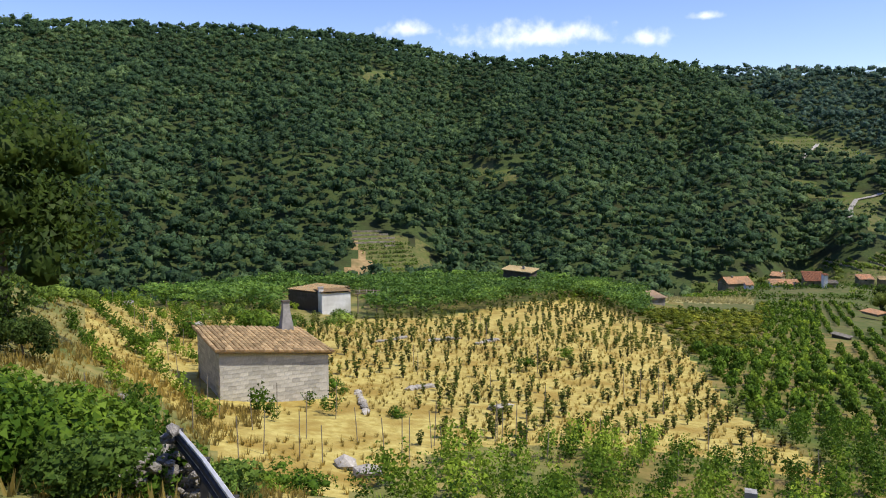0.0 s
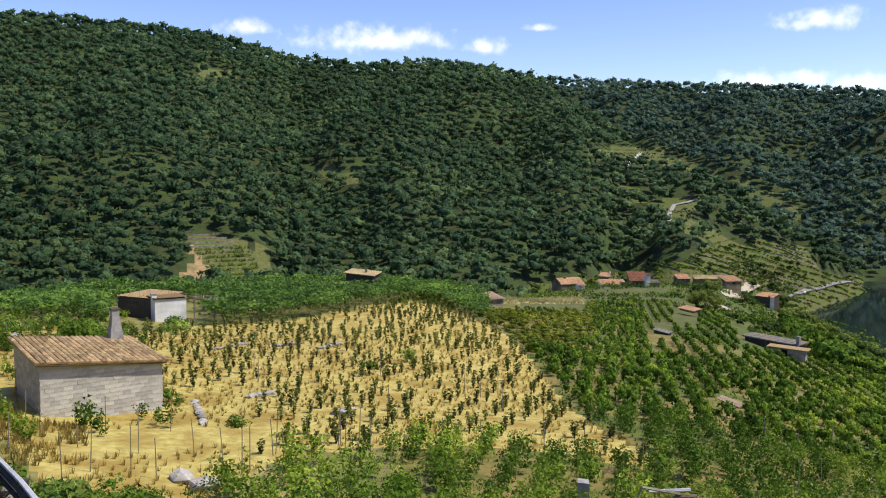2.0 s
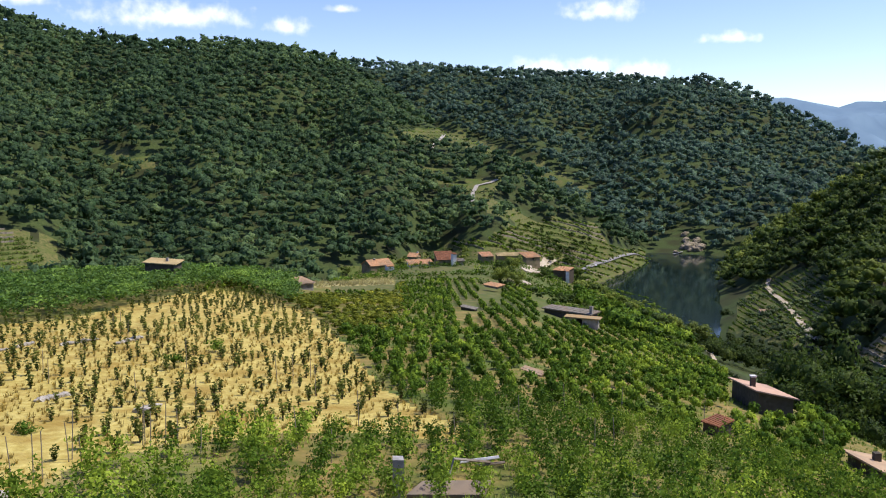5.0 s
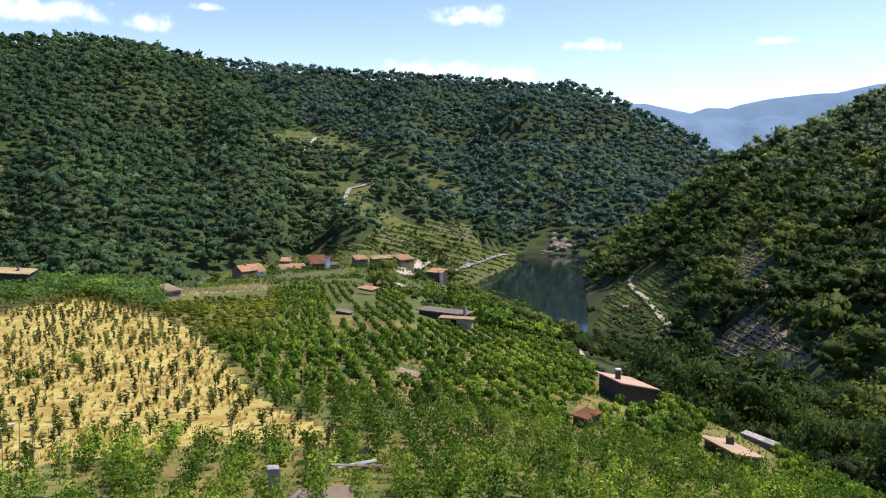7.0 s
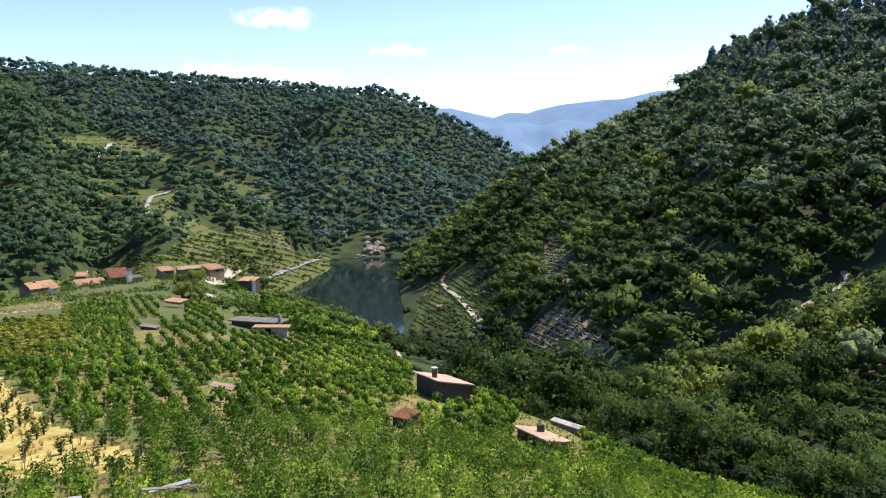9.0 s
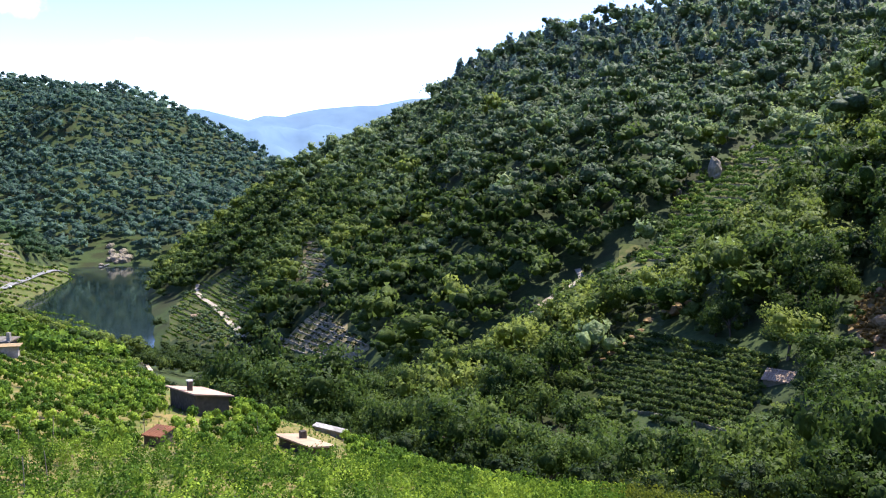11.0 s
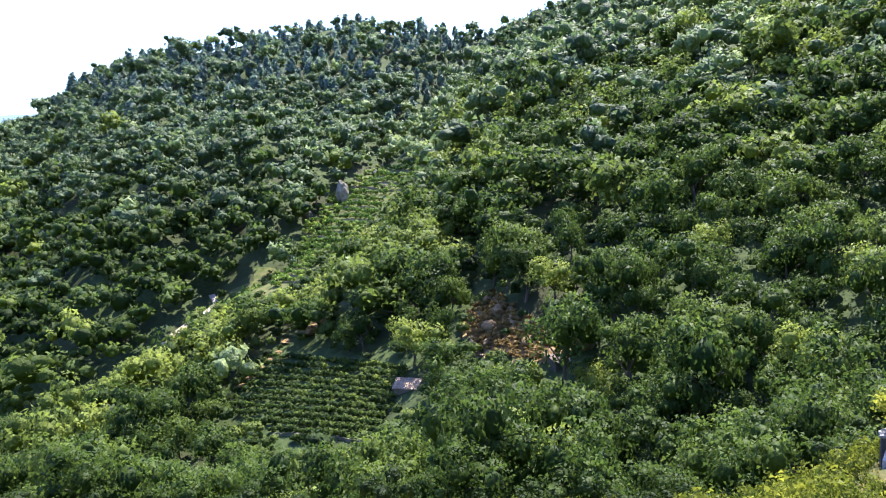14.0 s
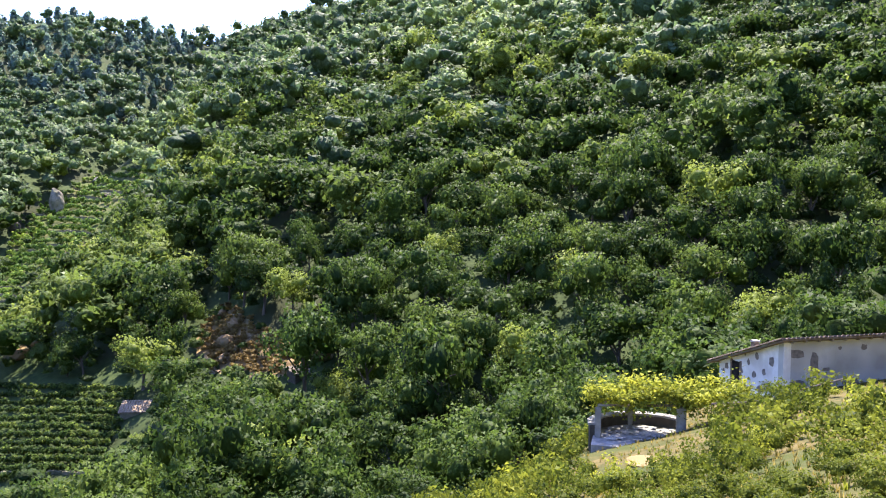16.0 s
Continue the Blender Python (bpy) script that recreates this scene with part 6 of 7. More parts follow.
p = sites(-36, 28, 8, 70, 0.62, rng, tuft_keep)
joined("dry_grass", "tufts of dry yellow grass", p, TUFT, 0.6, L["straw"], rng, "grass")
p = sites(104, 146, 6.5, 50, 0.6, rng, lambda x, y, z, az, r: smooth_noise(x, y, 2, 24) > -0.05)
joined("terrace_weeds", "green weeds between the vines", p, TUFT, 0.45, L["sunny"], rng, "weeds")
p = sites(106, 146, 6.5, 48, 1.35, rng, lambda x, y, z, az, r: (smooth_noise(x, y, 3, 26) > 0.05) & ~((az > 117.2) & (az < 125.5) & (r > 24)))
r = np.hypot(p[:, 0], p[:, 1])
joined("terrace_scrub", "low yellow-green scrub on the terrace", p[r > 14], BRAMBLE, 0.5, L["sunny"], rng, "scrub", shift=-0.1)
LOW_SCRUB = [crown(rng, 8, 900, 0.045, squat=0.7, core=0.45, cores=6) for _ in range(4)]
p = sites(106, 146, 6.5, 14, 0.95, rng, lambda x, y, z, az, r: smooth_noise(x, y, 1.8, 27) > -0.35)
joined("near_scrub", "low yellow-green weeds at the roadside edge", p, LOW_SCRUB, 0.36, L["sunny"], rng, "scrub", patch=1.5, shift=-0.15)
p = sites(104, 146, 6.5, 50, 0.6, rng, tuft_keep)
joined("terrace_grass", "tufts of dry grass between vines", p, TUFT, 0.36, L["straw"], rng, "grass")
p = sites(-6, 66, 18, 70, 0.75, rng, lambda x, y, z, az, r: ~inside(DRY_FIELD, az, np.degrees(np.arctan2(z, r))) & (smooth_noise(x, y, 3, 22) > -0.3) & (r < np.interp(az, BANK[:, 0], BANK[:, 2])))
joined("green_grass", "tufts of half-dry green grass below the field", p, TUFT, 0.6, L["bush"], rng, "grass", shift=0.2)

p = sites(12.8, 21.2, 120, 250, 0.9, rng, lambda x, y, z, az, r: inside(STRAW_STRIP, az, np.degrees(np.arctan2(z, r))))
joined("straw_grass", "tall pale dry grass on the strip above the vines", p, TUFT, 1.5, L["pale_straw"], rng, "grass")

# rows on the left-hand slope
def left_keep(x, y, z, az, r):
    el = np.degrees(np.arctan2(z, r))
    return (el > -17) & (el < -7.6) & off_things(x, y) & (az < -8 - (r - 38) * 0.05)


p = row_sites(left_keep, -25, -7, 30, 86, 1.15, 2.9, 121, rng, 0.18)
joined("row_vines", "loose rows of vines on the dry slope", p, BUSHY, 0.72, L["vine"], rng)
p = sites(-34, -13, 52, 100, 2.6, rng, lambda x, y, z, az, r: (np.degrees(np.arctan2(z, r)) > -8.9) & (r > 50) & (smooth_noise(x, y, 7, 36) > 0.1))
joined("slope_bushes", "low green bushes along the brow of the slope", p, BRAMBLE, 1.15, L["bush"], rng, "bushes", shift=0.1)
p = sites(-18, -7, 58, 82, 2.4, rng, lambda x, y, z, az, r: (smooth_noise(x, y, 6, 31) > 0.0) & off_things(x, y))
joined("hedge_bushes", "yellow-green bushes beside the trellises", p, BRAMBLE, 1.0, L["bush"], rng, "bushes", shift=0.25)

# bank of brambles and leafy vines below the road
p = sites(-33, -13.5, 8.5, 27, 0.95, rng, lambda x, y, z, az, r: (az < -14 - 0.35 * np.clip(r - 16, -6, 12)) & ((az < -22.5) | (r > 12)) & ((r > 9.3) | (az > -24)))
keepers = smooth_noise(p[:, 0], p[:, 1], 2.2, 37) > -0.25
p = p[keepers]
half = smooth_noise(p[:, 0], p[:, 1], 3.0, 38) > 0.05
joined("bank_undergrowth", "leafy brambles and vines on the roadside bank", p[half], BRAMBLE, 0.58, L["bush"], rng, "undergrowth", patch=3.0)
joined("bank_scrub", "dark green scrub on the roadside bank", p[~half], BRAMBLE, 0.5, L["oak"], rng, "scrub", patch=2.0, shift=-0.1)
p = sites(-34, -13, 8.5, 46, 0.42, rng, lambda x, y, z, az, r: (smooth_noise(x, y, 1.6, 39) > -0.1) & ((r > 10) | (az > -22)))
joined("bank_grass", "tall dry grass and weeds on the roadside bank", p, TUFT, 0.9, L["straw"], rng, "grass")


def bush(az, r, size, tall, label, mat, sink=0.2, leaves=2600):
    q = at(az, r)
    g = np.random.default_rng(int(az * 10 + r * 7) % 997)
    v, f, nr = crown(g, 11, leaves, 0.055 if leaves > 1000 else 0.07, squat=0.85, spread=0.85, core=0.45, cores=8)
    t = thing("bush", Matrix.LocRotScale(q - Vector((0, 0, size * sink)), None, (size, size, size * tall)), label, "bush", "bushes of the bank")
    piece("foliage", mesh_of("foliage", v, f, [mat], np.full(len(v), np.clip(g.normal(0.35, 0.2), 0, 1)), normals=nr), t)
    bm = tube([(0, 0, -0.1), (0.05, 0.03, 0.3), (-0.03, 0.05, 0.7)], 0.05, 5, 0.5)
    part("stem", bm, M["bark"], t)
    return t


for a, r, s, h in [(-27.5, 15.5, 1.15, 1.0), (-25.2, 17.0, 1.1, 0.9), (-22.6, 19.5, 1.3, 1.2), (-20.6, 21.5, 1.0, 1.0), (-26.3, 12.6, 1.2, 1.0), (-23.4, 14.0, 1.2, 0.95),
                   (-20.7, 15.8, 0.8, 0.95), (-18.2, 15.0, 0.6, 0.9), (-24.2, 11.0, 0.9, 0.9), (-21.2, 12.0, 0.8, 0.9), (-30.0, 18.0, 1.4, 1.0), (-16.8, 18.5, 0.8, 0.9), (-29.5, 12.0, 1.2, 1.0)]:
    bush(a, r, s, h, "dense bright green bush on the roadside bank", L["bush"] if int(r * 10) % 3 else L["vine"])
for a, r, s, h in [(-11.6, 25.5, 1.0, 0.8), (-9.5, 25.0, 0.9, 0.8), (-13.4, 24.0, 0.7, 0.8), (-3.5, 37.5, 0.6, 0.8), (-7.9, 43.0, 0.9, 0.8), (8.5, 58, 0.7, 1.1), (-17.4, 62.0, 1.3, 1.0), (-12.8, 60.0, 1.7, 1.1), (-15.0, 56.0, 1.4, 0.9), (5.8, 52, 0.7, 1.1), (-20.5, 50, 1.2, 1.0)]:
    bush(a, r, s, h, "green bush in the dry field", L["vine"], leaves=700)

# the oak at the end of the slope
q = at(-28.6, 45.0)
g = np.random.default_rng(5)
v, f, nr = crown(g, 18, 6000, 0.04, squat=1.0, spread=0.9, core=0.5, cores=14)
oak = thing("oak_tree", Matrix.LocRotScale(q, None, (4.7, 4.7, 5.4)), "large dark green oak at the edge of the slope", "tree")
oc = piece("crown", mesh_of("crown", v, f, [L["oak_near"]], np.full(len(v), 0.12), normals=nr), oak)
oc.location = (0, 0, 0.28)
part("trunk", tube([(0, 0, -0.05), (0.02, 0.01, 0.3), (0.0, 0.03, 0.7), (0.04, 0, 1.1)], 0.06, 8, 0.5), M["bark"], oak)
for a, r, s in ((-30.5, 40, 2.2), (-27.8, 38.0, 1.3)):
    bush(a, r, s, 1.2, "dark green bush under the oak", L["oak"])

# ---- guard rail and stone bank by the road ----
rail_pts = [Vector((math.sin(radians(a)) * r, math.cos(radians(a)) * r, z)) for a, r, z in ((-18.6, 12.0, -3.64), (-17.0, 9.8, -3.36), (-15.2, 8.0, -3.16), (-11.0, 6.2, -3.0), (0.0, 4.8, -2.7))]
guard = thing("guard_rail", Matrix.Translation(at(-18.6, 12.0)), "galvanised roadside guard rail, its shaded face coloured dark", "guard rail")
o0 = at(-18.6, 12.0)
prof = [(0.0, 0.0), (0.055, -0.03), (0.055, -0.09), (0.0, -0.12), (0.0, -0.15), (0.05, -0.17), (0.05, -0.21), (0.0, -0.24)]
bm = bmesh.new()
prev = None
for i, c in enumerate(rail_pts):
    d = (rail_pts[min(i + 1, len(rail_pts) - 1)] - rail_pts[max(i - 1, 0)]).normalized()
    n = Vector((-d.y, d.x, 0)).normalized()
    if n.dot(Vector((0, 0, 0)) - c) < 0:
        n = -n
    ring = [bm.verts.new(c - o0 + n * a + Vector((0, 0, b))) for a, b in prof] + [bm.verts.new(c - o0 + n * (a - 0.012) + Vector((0, 0, b))) for a, b in reversed(prof)]
    if prev:
        for k in range(len(ring)):
            j = (k + 1) % len(ring)
            bm.faces.new((prev[k], prev[j], ring[j], ring[k]))
    else:
        bm.faces.new(ring)
    prev = ring
bmesh.ops.recalc_face_normals(bm, faces=bm.faces[:])
part("beam", bm, M["black_rail"], guard)
# pale beads added along the beam to imitate its lit edges
for a, b, w in ((0.03, 0.012, 0.03), (0.045, -0.14, 0.02)):
    line = []
    for c in rail_pts:
        n = Vector((-c.x, -c.y, 0)).normalized()
        line.append(c - o0 + n * a + Vector((0, 0, b)))
    part("edge", tube(line, w, 5), M["steel"], guard, "pale steel bead standing in for a lit edge")
for c in rail_pts[:4]:
    p0 = c - o0
    gz_ = ground(c.x, c.y) - o0.z
    b2 = boxed(p0.x - 0.05, p0.x + 0.05, p0.y + 0.02, p0.y + 0.12, gz_ - 0.3, p0.z - 0.02)
    part("post", b2, M["black_rail"], guard)

wall = thing("stone_bank", Matrix.Translation(at(-19.8, 12.6)), "rough dry-stone bank below the rail end", "wall")
o0 = at(-19.8, 12.6)
stones = []
for k in range(6):
    bm = boulder(1.0, 0.7, k + 20, 1)
    me = bpy.data.meshes.new("stone")
    bm.to_mesh(me)
    bm.free()
    me.materials.append(M["stone"] if k % 3 else M["pale_stone"])
    stones.append(me)
for k in range(290):
    a, r = random.uniform(-22.4, -16.9), random.uniform(11.6, 13.0)
    top = 1.25 - abs(a + 18.9) * 0.26
    q = at(a, r)
    h = random.uniform(-0.1, max(0.05, top))
    o = piece("stone", stones[(1, 2, 4, 5)[k % 4]], wall)
    s = random.uniform(0.05, 0.11)
    o.matrix_basis = Matrix.LocRotScale(q - o0 + Vector((0, 0, h)), Euler((random.uniform(-0.4, 0.4), random.uniform(-0.4, 0.4), random.uniform(0, 6))), (s * 1.4, s, s))
for a, e, s in [(-22.0, -14.6, 0.3), (-24.1, -15.2, 0.35), (-7.2, -20.2, 0.45), (-5.6, -20.8, 0.5), (-17.0, -10.3, 0.5), (-21.4, -8.6, 0.55), (-21.7, -8.1, 0.5), (-16.5, -9.8, 0.6)]:
    q = sight(a, e)
    o = piece("boulder", stones[(int(-a * 10)) % 6])
    o.matrix_basis = Matrix.LocRotScale(q + Vector((0, 0, s * 0.2)), Euler((0.2, 0.1, a)), (s * 1.3, s, s))
    tagged(o, "weathered granite boulder in the grass", "rock", "boulders of the slope")

# low broken walls of white rubble in the dry field
for n, (a0, e0, a1, e1) in enumerate([(-4.8, -11.9, -2.6, -11.6), (-1.0, -11.9, 1.2, -11.7), (2.4, -12.1, 3.8, -11.8), (-2.6, -15.2, -0.6, -15.0), (-6.2, -15.3, -5.6, -16.8), (3.5, -16.6, 4.6, -16.4)]):
    p0, p1 = sight(a0, e0), sight(a1, e1)
    t = thing("rubble_wall", Matrix.Translation(p0), "low broken wall of pale granite rubble in dry grass", "wall", "rubble walls of the field")
    k = 12
    for i in range(k):
        c = p0.lerp(p1, (i + random.uniform(-0.3, 0.3)) / k)
        s = random.uniform(0.14, 0.3)
        o = piece("stone", stones[random.choice((0, 3, 1))], t)
        o.matrix_basis = Matrix.LocRotScale(Vector((c.x, c.y, ground(c.x, c.y) + s * 0.3)) - p0, Euler((0, 0, random.uniform(0, 6))), (s * 1.4, s, s * 0.9))

# ---- stakes ----
bm = tube([(0, 0, -0.2), (0.01, 0, 0.8), (0, 0.01, 1.75)], 0.022, 5, 0.8)
stake = bpy.data.meshes.new("vine_stake")
bm.to_mesh(stake)
bm.free()
stake.materials.append(M["stake"])
spots = [(-13.6, -17.4), (-11.9, -16.6), (-9.9, -18.2), (-7.8, -17.0), (-6.3, -18.6), (-15.8, -16.4), (-16.6, -15.6), (-17.6, -17.2), (-12.9, -19.0), (-10.4, -19.6), (-4.4, -19.3), (-2.6, -19.9), (-18.4, -13.6), (-19.0, -12.4),
         (-19.9, -11.2), (-20.4, -10.4), (-18.0, -11.6), (-17.4, -10.9), (-21.0, -9.8), (-18.9, -9.6), (-20.0, -8.9), (-22.3, -8.6), (-17.0, -14.3), (-14.6, -19.6), (-8.8, -19.9), (-24.0, -16.0)]
for k in range(16):
    spots.append((random.uniform(-6, 26), random.uniform(-21.5, -18.4)))
for k in range(14):
    spots.append((random.uniform(-4, 17), random.uniform(-17.5, -10.8)))
for k in range(10):
    spots.append((random.uniform(26, 60), random.uniform(-22.5, -17.5)))
for a, e in spots:
    q = sight(a, e)
    o = piece("vine_stake", stake)
    o.matrix_basis = Matrix.LocRotScale(q, Euler((random.uniform(-0.07, 0.07), random.uniform(-0.07, 0.07), 0)), (1, 1, random.uniform(0.75, 1.1)))
    tagged(o, "thin grey vine stake standing in the ground", "stake", "vine stakes")

# ---- roofless store at the foot of the slope ----
q = at(22.2, 26.0)
store = thing("ruined_store", frame_at(q, (math.cos(radians(22)), -math.sin(radians(22)))), "low concrete slab roof with a stub pillar and loose beams", "store")
part("slab", slab([(-0.2, -1.8, 0.9), (2.2, -1.8, 0.85), (2.5, -0.9, 0.95), (0.3, -1.0, 1.0)], 0.12), M["slate"], store)
part("wall", boxed(0.0, 2.2, -1.6, -1.1, -0.8, 0.72, 0.02), M["stone"], store)
part("pillar", boxed(-0.65, -0.3, -0.3, 0.05, -0.8, 1.45, 0.02), M["concrete"], store)
part("beam", tube([(1.2, -0.4, 1.0), (1.35, -0.3, 1.45), (2.6, 0.2, 1.12)], 0.05, 5), M["timber"], store)
part("beam", tube([(1.6, 0.25, 1.12), (2.9, 0.3, 1.25)], 0.06, 5), M["steel"], store)
part("beam", tube([(2.1, 0.1, 1.05), (3.1, 0.35, 1.05)], 0.05, 5), M["timber"], store)

# ---- terrace with the vine arbour ----
C = at(121.0, 40.2)
face = math.atan2(C.x, C.y)
AX, AY = Vector((math.cos(face), -math.sin(face), 0)), Vector((math.sin(face), math.cos(face), 0))


def arb(x, y, z=0.0):
    return C + AX * x + AY * y + Vector((0, 0, z))


F0 = sight(121.8, -15.6).z - C.z + 0.4
arbour = thing("arbour", frame_at(C, AX), "stone-posted arbour overgrown with bright vine leaves", "arbour")
for x, y, w, h0, h1 in ((-2.15, -0.6, 0.13, -2.2, 1.62), (-0.75, 2.2, 0.2, -0.5, 1.75), (1.75, 0.6, 0.24, -0.6, 1.55)):
    bm = boxed(x - w, x + w, y - w, y + w, h0, h1, 0.03, 0.03)
    part("post", bm, M["pale_stone"], arbour, "squared granite post")
for a, b in (((-2.15, -0.6, 1.7), (1.75, 0.6, 1.65)), ((-0.75, 2.2, 1.85), (4.6, 3.0, 2.0)), ((-2.15, -0.6, 1.7), (-0.75, 2.2, 1.85)), ((1.75, 0.6, 1.65), (4.4, 1.6, 1.85))):
    part("beam", tube([a, tuple((i + j) / 2 for i, j in zip(a, b)), b], 0.06, 6), M["timber"], arbour)
g = np.random.default_rng(11)
n = 8000
u, w = g.uniform(0, 1, n), g.uniform(0, 1, n)
px = -2.7 + 7.4 * u + 0.2 * g.normal(0, 1, n)
py = -0.9 + 1.2 * u + (2.6 + 0.8 * np.sin(u * 9)) * w
pz = 1.75 + 0.25 * u + 0.22 * np.sin(px * 2.1) * np.cos(py * 1.7) + np.abs(g.normal(0, 0.36, n)) + 0.25 * np.sin(px * 1.3 + 1) * np.sin(py * 1.1)
hang = g.uniform(0, 1, n) < 0.16
pz[hang] -= g.uniform(0.1, 0.8, hang.sum())
v, f = leaf_tris(np.stack([px, py, pz], 1), np.tile((0, 0, 0.9), (n, 1)), np.full(n, 0.115), g)
piece("vine_canopy", mesh_of("vine_canopy", v, f, [L["sunny"]], np.repeat(np.clip(0.72 + 0.3 * np.sin(px * 2.6) * np.sin(py * 2.2 + 1) + g.normal(0, 0.2, n), 0, 1), 3)), arbour, "bright yellow-green vine leaves")
seat = thing("stone_bench", frame_at(C, AX), "curved bench of pale stone slabs on a dark stone base", "bench")
for k in range(7):
    a0, a1 = radians(196 - k * 22), radians(196 - (k + 1) * 22 + 1.2)
    pts = []
    for a, R in ((a0, 2.75), (a1, 2.75), (a1, 2.2), (a0, 2.2)):
        pts.append((R * math.cos(a), 0.2 + R * 0.85 * math.sin(a), F0 + 0.62))
    part("seat_slab", slab(pts, 0.1), M["pale_stone"], seat)
bm = bmesh.new()
prev = None
for k in range(15):
    a = radians(196 - k * 11)
    vs = [bm.verts.new((R * math.cos(a), 0.2 + R * 0.85 * math.sin(a), z)) for R, z in ((2.65, F0 - 0.8), (2.65, F0 + 0.516), (2.28, F0 + 0.516), (2.28, F0 - 0.8))]
    if prev:
        for i in range(4):
            bm.faces.new((prev[i], prev[(i + 1) % 4], vs[(i + 1) % 4], vs[i]))
    else:
        bm.faces.new(vs)
    prev = vs
bm.faces.new(prev[::-1])
bmesh.ops.recalc_face_normals(bm, faces=bm.faces[:])
part("base", bm, M["dark_wall"], seat, "dark stone riser")
paving = thing("arbour_paving", frame_at(C, AX), "irregular pale flagstones under the arbour", "paving")
for k in range(70):
    a, R = random.uniform(0, 6.28), 2.1 * math.sqrt(random.random())
    x, y = R * math.cos(a) + 0.1, R * math.sin(a) * 0.85 + 0.1
    o = piece("flagstone", stones[0] if k % 2 else stones[3], paving)
    s = random.uniform(0.16, 0.3)
    o.matrix_basis = Matrix.LocRotScale((x, y, F0 + 0.02 + random.uniform(0, 0.05)), Euler((0, 0, random.uniform(0, 6))), (s * 1.3, s, 0.07))
part("bed", boxed(-2.4, 2.4, -2.0, 2.3, F0 - 1.4, F0 - 0.0, 0.02), M["stone"], paving)
ledge = tagged(part("earth_ledge", boulder(1.0, 0.3, 44, 3), M["bare_earth"]), "patch of bare sandy earth below the flagstones", "ground", kind="structure")
ledge.matrix_world = Matrix.LocRotScale(sight(121.4, -17.4), Euler((0, 0, 0.5)), (0.9, 0.8, 0.3))

# ---- white farmhouse ----
hc = Vector((35.3, -29.4, -9.75))
farm = thing("farmhouse", Matrix.LocRotScale(hc, Euler((0, 0, radians(-90))), None), "whitewashed farmhouse with peeling render and a tiled shed roof", "house")
# local x runs along the long wall, away from the look-out; y runs along the gable wall
E_TOP, E_LOW, DEP, LEN = 2.5, 0.45, 5.4, 14.0
part("long_wall", boxed(0, LEN, 0, 0.4, -2.0, E_TOP, 0.01), M["shade_grey_render"], farm, "patched render wall, coloured grey for shade")
bm = bmesh.new()
f1 = [bm.verts.new((0, y, z)) for y, z in ((0.4, -3), (DEP, -3), (DEP, E_LOW), (0.4, E_TOP))]
f2 = [bm.verts.new((0.4, w.co.y, w.co.z)) for w in f1]
bm.faces.new(f1), bm.faces.new(f2[::-1])
for i in range(4):
    bm.faces.new((f1[(i + 1) % 4], f1[i], f2[i], f2[(i + 1) % 4]))
bmesh.ops.recalc_face_normals(bm, faces=bm.faces[:])
part("gable_wall", bm, M["whitewash"], farm, "whitewashed wall with peeled patches")
part("corner_strip", boxed(-0.012, 0.45, -0.012, 0.0, -2, E_TOP - 0.02), M["whitewash"], farm)
part("roof", slab([(-0.45, -0.45, E_TOP + 0.2), (LEN, -0.45, E_TOP + 0.2), (LEN, DEP + 0.6, E_LOW - 0.12), (-0.45, DEP + 0.6, E_LOW - 0.12)], 0.09), M["dark_tile"], farm)
ftile = tile_mesh(0.6, 0.13, 0.11)
ftile.materials[0] = M["dark_tile"]
drop = math.atan2(E_TOP - E_LOW + 0.32, DEP + 1.05)
for i in range(48):
    for j in range(3):
        o = piece("roof_tile", ftile, farm)
        o.location = (-0.38 + i * 0.29, -0.5 + j * 0.5, E_TOP + 0.22 - j * 0.5 * math.tan(drop))
        o.rotation_euler = (-drop, random.uniform(-0.04, 0.04), random.uniform(-0.04, 0.04))
for j in range(11):
    o = piece("roof_tile", ftile, farm)
    o.location = (-0.42, -0.45 + j * 0.58, E_TOP + 0.24 - j * 0.58 * math.tan(drop))
    o.rotation_euler = (-drop, 0, random.uniform(-0.05, 0.05))
for i in range(16):
    part("rafter_end", boxed(0.2 + i * 0.85, 0.32 + i * 0.85, -0.38, 0.0, E_TOP - 0.04, E_TOP + 0.07), M["timber"], farm)
door = part("door", boxed(-0.03, 0.02, 3.5, 4.2, -1.0, 0.75), M["dark_panel"], farm, "near-black panel painted as a doorway")
part("door_frame", boxed(-0.06, 0.0, 3.38, 3.5, -1.0, 0.82), M["timber"], door)
part("door_frame", boxed(-0.06, 0.0, 4.2, 4.32, -1.0, 0.82), M["timber"], door)
gch = chimney(farm, 1.8, 4.6, E_LOW + 0.4, 0.32, 0.8, M["dark_tile"], M["pale_stone"])


def patch(wall_axis, a, z, w, h, seed, mat):
    """An irregular flake where the render has come off, 4 mm proud."""
    random.seed(seed)
    bm = bmesh.new()
    k = 9
    ring, back = [], []
    for i in range(k):
        t_ = 6.2832 * i / k
        r_ = random.uniform(0.55, 1.0)
        x_, z_ = a + w * r_ * math.cos(t_), z + h * r_ * math.sin(t_)
        ring.append(bm.verts.new((-0.006, x_, z_) if wall_axis == "y" else (x_, -0.006, z_)))
    bm.faces.new(ring)
    return part("peeled_patch", bm, mat, farm)


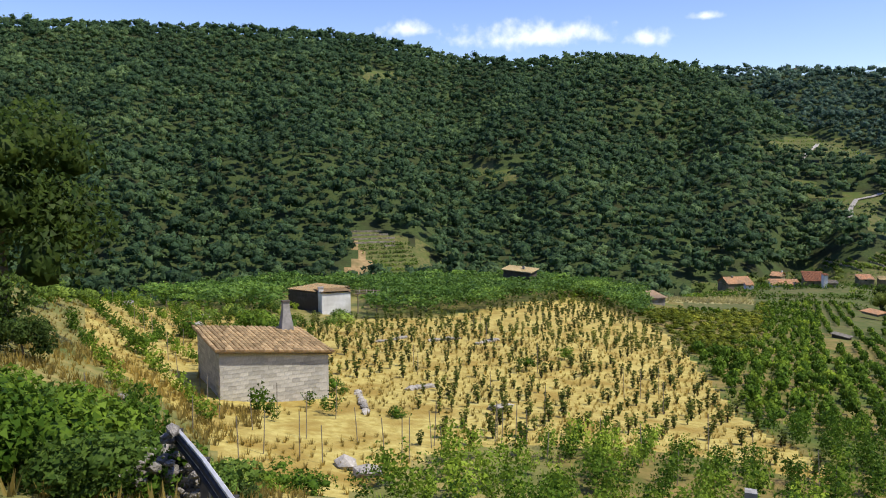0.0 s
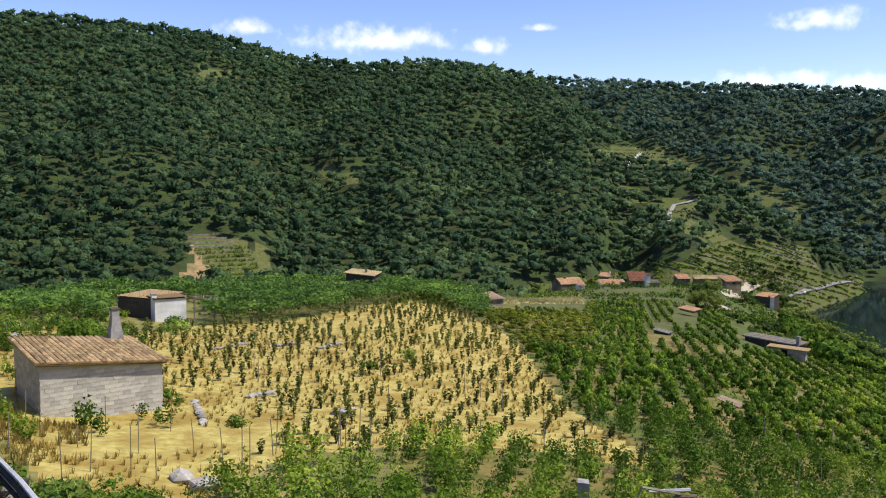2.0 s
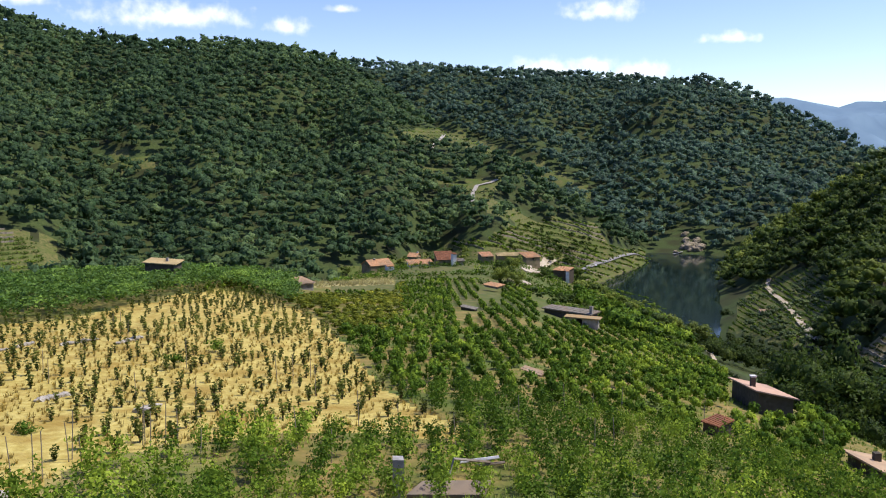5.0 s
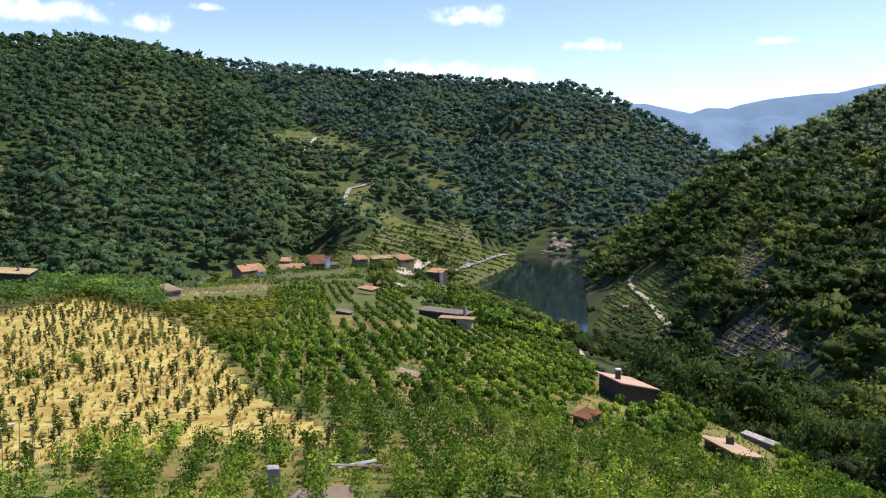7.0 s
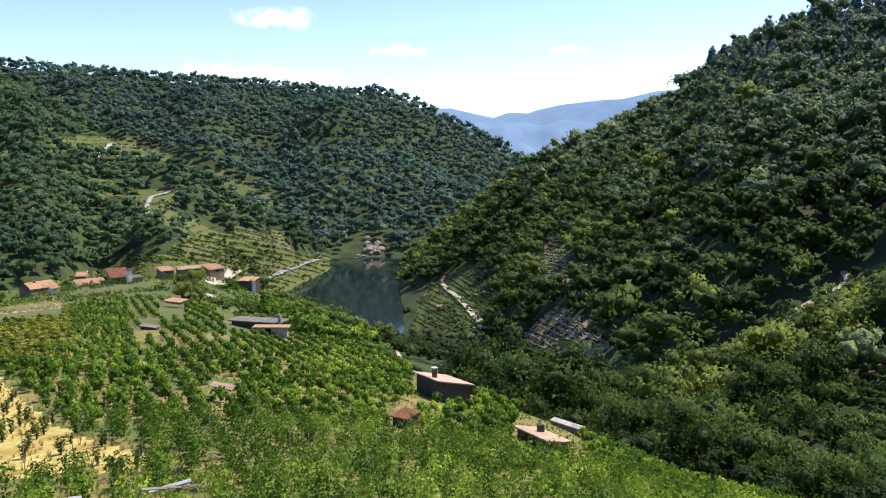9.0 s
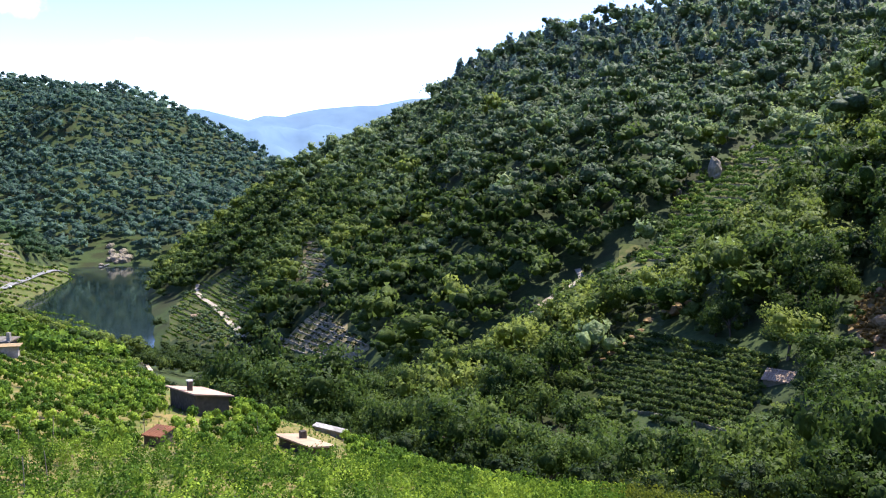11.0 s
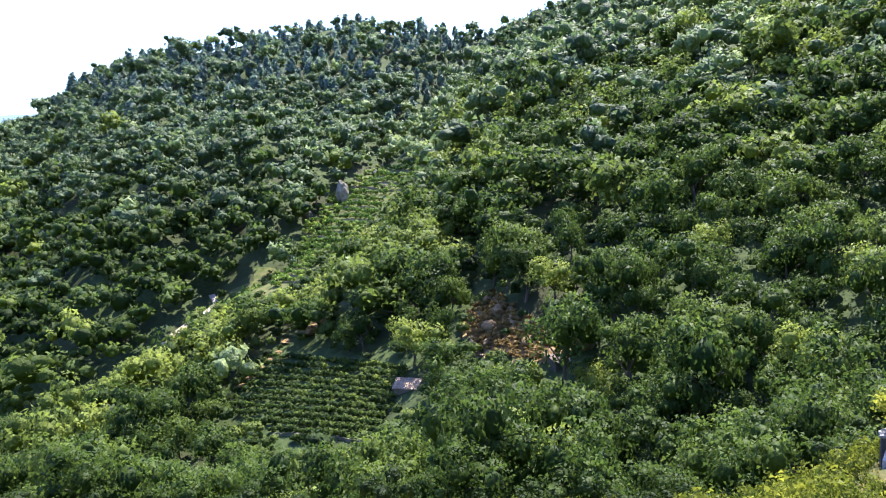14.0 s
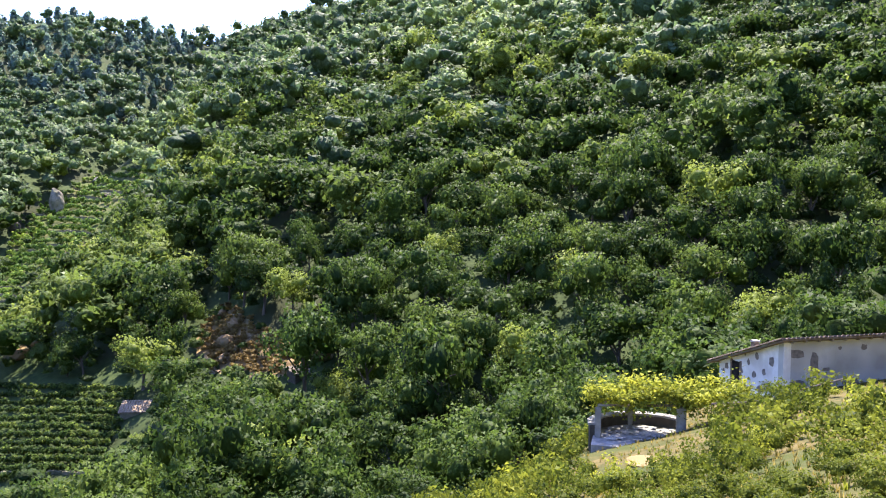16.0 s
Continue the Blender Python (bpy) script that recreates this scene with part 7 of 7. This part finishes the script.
for k, (a, z, w, h) in enumerate([(0.9, 1.3, 0.28, 0.32), (2.1, 1.35, 0.2, 0.28), (2.8, 0.9, 0.16, 0.26), (3.1, 1.3, 0.12, 0.2), (1.5, 0.6, 0.2, 0.22), (2.3, 0.3, 0.25, 0.24), (3.4, 0.3, 0.2, 0.2), (0.8, -0.3, 0.2, 0.4), (4.7, 0.3, 0.2, 0.22), (5.0, 0.0, 0.15, 0.2), (1.8, -0.4, 0.3, 0.3)]):
    patch("y", a, z, w, h, 60 + k, M["peeled"])
for k, (a, z, w, h) in enumerate([(0.8, 1.8, 0.7, 0.28), (0.9, 0.2, 0.7, 0.3), (2.0, 1.2, 0.35, 0.8), (2.7, 0.9, 0.35, 0.15), (3.6, 2.0, 0.15, 0.15), (5.2, 2.0, 0.3, 0.2), (7.0, 2.1, 0.4, 0.16), (4.4, 0.1, 0.9, 0.3)]):
    patch("x", a, z, w, h, 80 + k, M["peeled"])
random.seed(3)

# vines of the terrace
p = row_sites(lambda x, y, z, az, r: (np.hypot(x - C.x, y - C.y) > 2.9) & (smooth_noise(x, y, 3, 41) > -0.3) & (np.hypot(x - hc.x - 3, y - hc.y + 6) > 5.2) & ~((az > 117.2) & (az < 125.5) & (r > 24)), 106, 146, 14, 47, 1.2, 1.5, 35, rng, 0.3)
r = np.hypot(p[:, 0], p[:, 1])
p, r = p[smooth_noise(p[:, 0], p[:, 1], 3.5, 43) > -0.2], r[smooth_noise(p[:, 0], p[:, 1], 3.5, 43) > -0.2]
joined("terrace_vines", "sunlit yellow-green vines on stakes", p[r > 24], [shoot_model(rng, 190, 0.088, 0.46, 0.45, 1.45) for _ in range(8)], 0.95, L["sunny"], rng, shift=0.0, patch=2.5)
joined("near_terrace_vines", "sunlit yellow-green vines on stakes beside the road", p[r <= 24], [shoot_model(rng, 420, 0.045, 0.36, 0.25, 1.15) for _ in range(6)], 0.85, L["sunny"], rng, shift=-0.1, patch=1.5)
p = row_sites(lambda x, y, z, az, r: r < np.interp(az, BANK[:, 0], BANK[:, 2]) + 1, 74, 113, 30, 52, 1.3, 1.5, 35, rng, 0.25)
joined("lower_terrace_vines", "low yellow-green vines at the terrace edge", p, BUSHY, 0.7, L["sunny"], rng, shift=-0.2)

# log shed and sheet at the terrace edge
q = sight(97.4, -19.9)
shed = thing("log_shed", frame_at(q, (math.cos(radians(97)), -math.sin(radians(97)))), "low woodshed roofed with old planks among vines", "shed")
part("roof", slab([(-0.1, -0.3, 0.75), (1.9, -0.3, 0.85), (2.0, 0.8, 0.95), (0.0, 0.8, 0.85)], 0.07), M["timber"], shed)
for k in range(4):
    part("plank", boxed(0.0 + k * 0.5, 0.45 + k * 0.5, -0.35, 0.85, 0.87 + 0.02 * k, 0.91 + 0.02 * k, 0.015), M["fibre_roof"] if k % 2 else M["timber"], shed)
for x in (0.1, 1.75):
    part("post", boxed(x, x + 0.1, -0.15, -0.05, -0.8, 0.7), M["timber"], shed)
part("back_wall", boxed(0.05, 1.85, 0.55, 0.7, -0.8, 0.78), M["dark_wall"], shed)
q = sight(98.9, -19.9)
sheet = tagged(part("metal_sheet", slab([(0, 0, 0.25), (0.95, -0.2, 0.3), (1.05, 0.5, 0.5), (0.1, 0.6, 0.45)], 0.03), M["white_sheet"]), "bent pale metal sheet lying among vines", "sheet")
sheet.matrix_world = frame_at(q, (math.cos(radians(98)), -math.sin(radians(98))))

# long bars over the farm yard, set at 37 m to fit the camera's view; posts added
for a0, e0, a1, e1 in ((130.9, -11.9, 133.6, -10.9), (125.4, -13.3, 128.4, -12.9)):
    p0, p1 = Vector((0, 0, 0)), Vector((0, 0, 0))
    for v_, a, e in ((p0, a0, e0), (p1, a1, e1)):
        v_.xyz = (37 * math.sin(radians(a)), 37 * math.cos(radians(a)), 37 * math.tan(radians(e)))
    t = thing("trellis_rail", Matrix.Translation(Vector((p0.x, p0.y, ground(p0.x, p0.y)))), "weathered timber rail over the vines, on added posts", "trellis", "trellis rails")
    o0 = t.matrix_world.translation
    part("rail", tube([p0 - o0, (p0 + p1) / 2 - o0, p1 - o0], 0.045, 6), M["timber"], t)
    for c in (p0, p1):
        part("post", tube([Vector((c.x, c.y, ground(c.x, c.y) - 0.2)) - o0, c - o0], 0.028, 5), M["vine_wood"], t)

# ---- concrete blocks of the hut, each one a piece ----
bm = bmesh.new()
box(bm, 0, 0.39, 0.009, 0.06, 0, 0.19, 0.0)
block = bpy.data.meshes.new("block")
bm.to_mesh(block)
bm.free()
block.materials.append(M["block"])
for c in range(14):
    z = -0.15 + c * 0.2
    for k in range(15):
        x = k * 0.4 - (0.2 if c % 2 else 0.0)
        if x < 0 or x + 0.39 > W_ or z + 0.19 > H0 - FALL * (x + 0.39) - 0.01:
            continue
        o = piece("block", block, fw)
        o.location = (x, random.uniform(-0.004, 0.004), z)
for c in range(18):
    z = -0.15 + c * 0.2
    for k in range(14):
        y = 0.08 + k * 0.4 + (0.2 if c % 2 else 0.0)
        if y + 0.39 > D_ or z + 0.19 > H0 + (H1 - H0) * y / D_ - 0.02:
            continue
        o = piece("block", block, sides[0])
        o.matrix_basis = Matrix.LocRotScale((0.0, y + 0.39, z), Euler((0, 0, radians(-90))), None)


# open timber frame beside the white hut
q = at(-6.0, 64.0)
q = sight(-6.1, -9.85)
pergola = thing("pergola_frame", frame_at(q, (math.cos(radians(-6)), -math.sin(radians(-6)))), "small open timber pergola beside the whitewashed hut", "pergola")
for x in (0.0, 1.9):
    for y in (0.0, 1.8):
        part("post", tube([(x, y, -0.4), (x + 0.03, y, 1.0), (x, y, 2.0)], 0.06, 5), M["timber"], pergola)
for y in (0.0, 1.8):
    part("beam", tube([(-0.3, y, 2.02), (1.0, y, 2.06), (2.3, y, 2.02)], 0.06, 5), M["timber"], pergola)
for x in (0.2, 0.9, 1.6):
    part("rail", tube([(x, -0.2, 2.12), (x, 2.0, 2.12)], 0.04, 5), M["timber"], pergola)
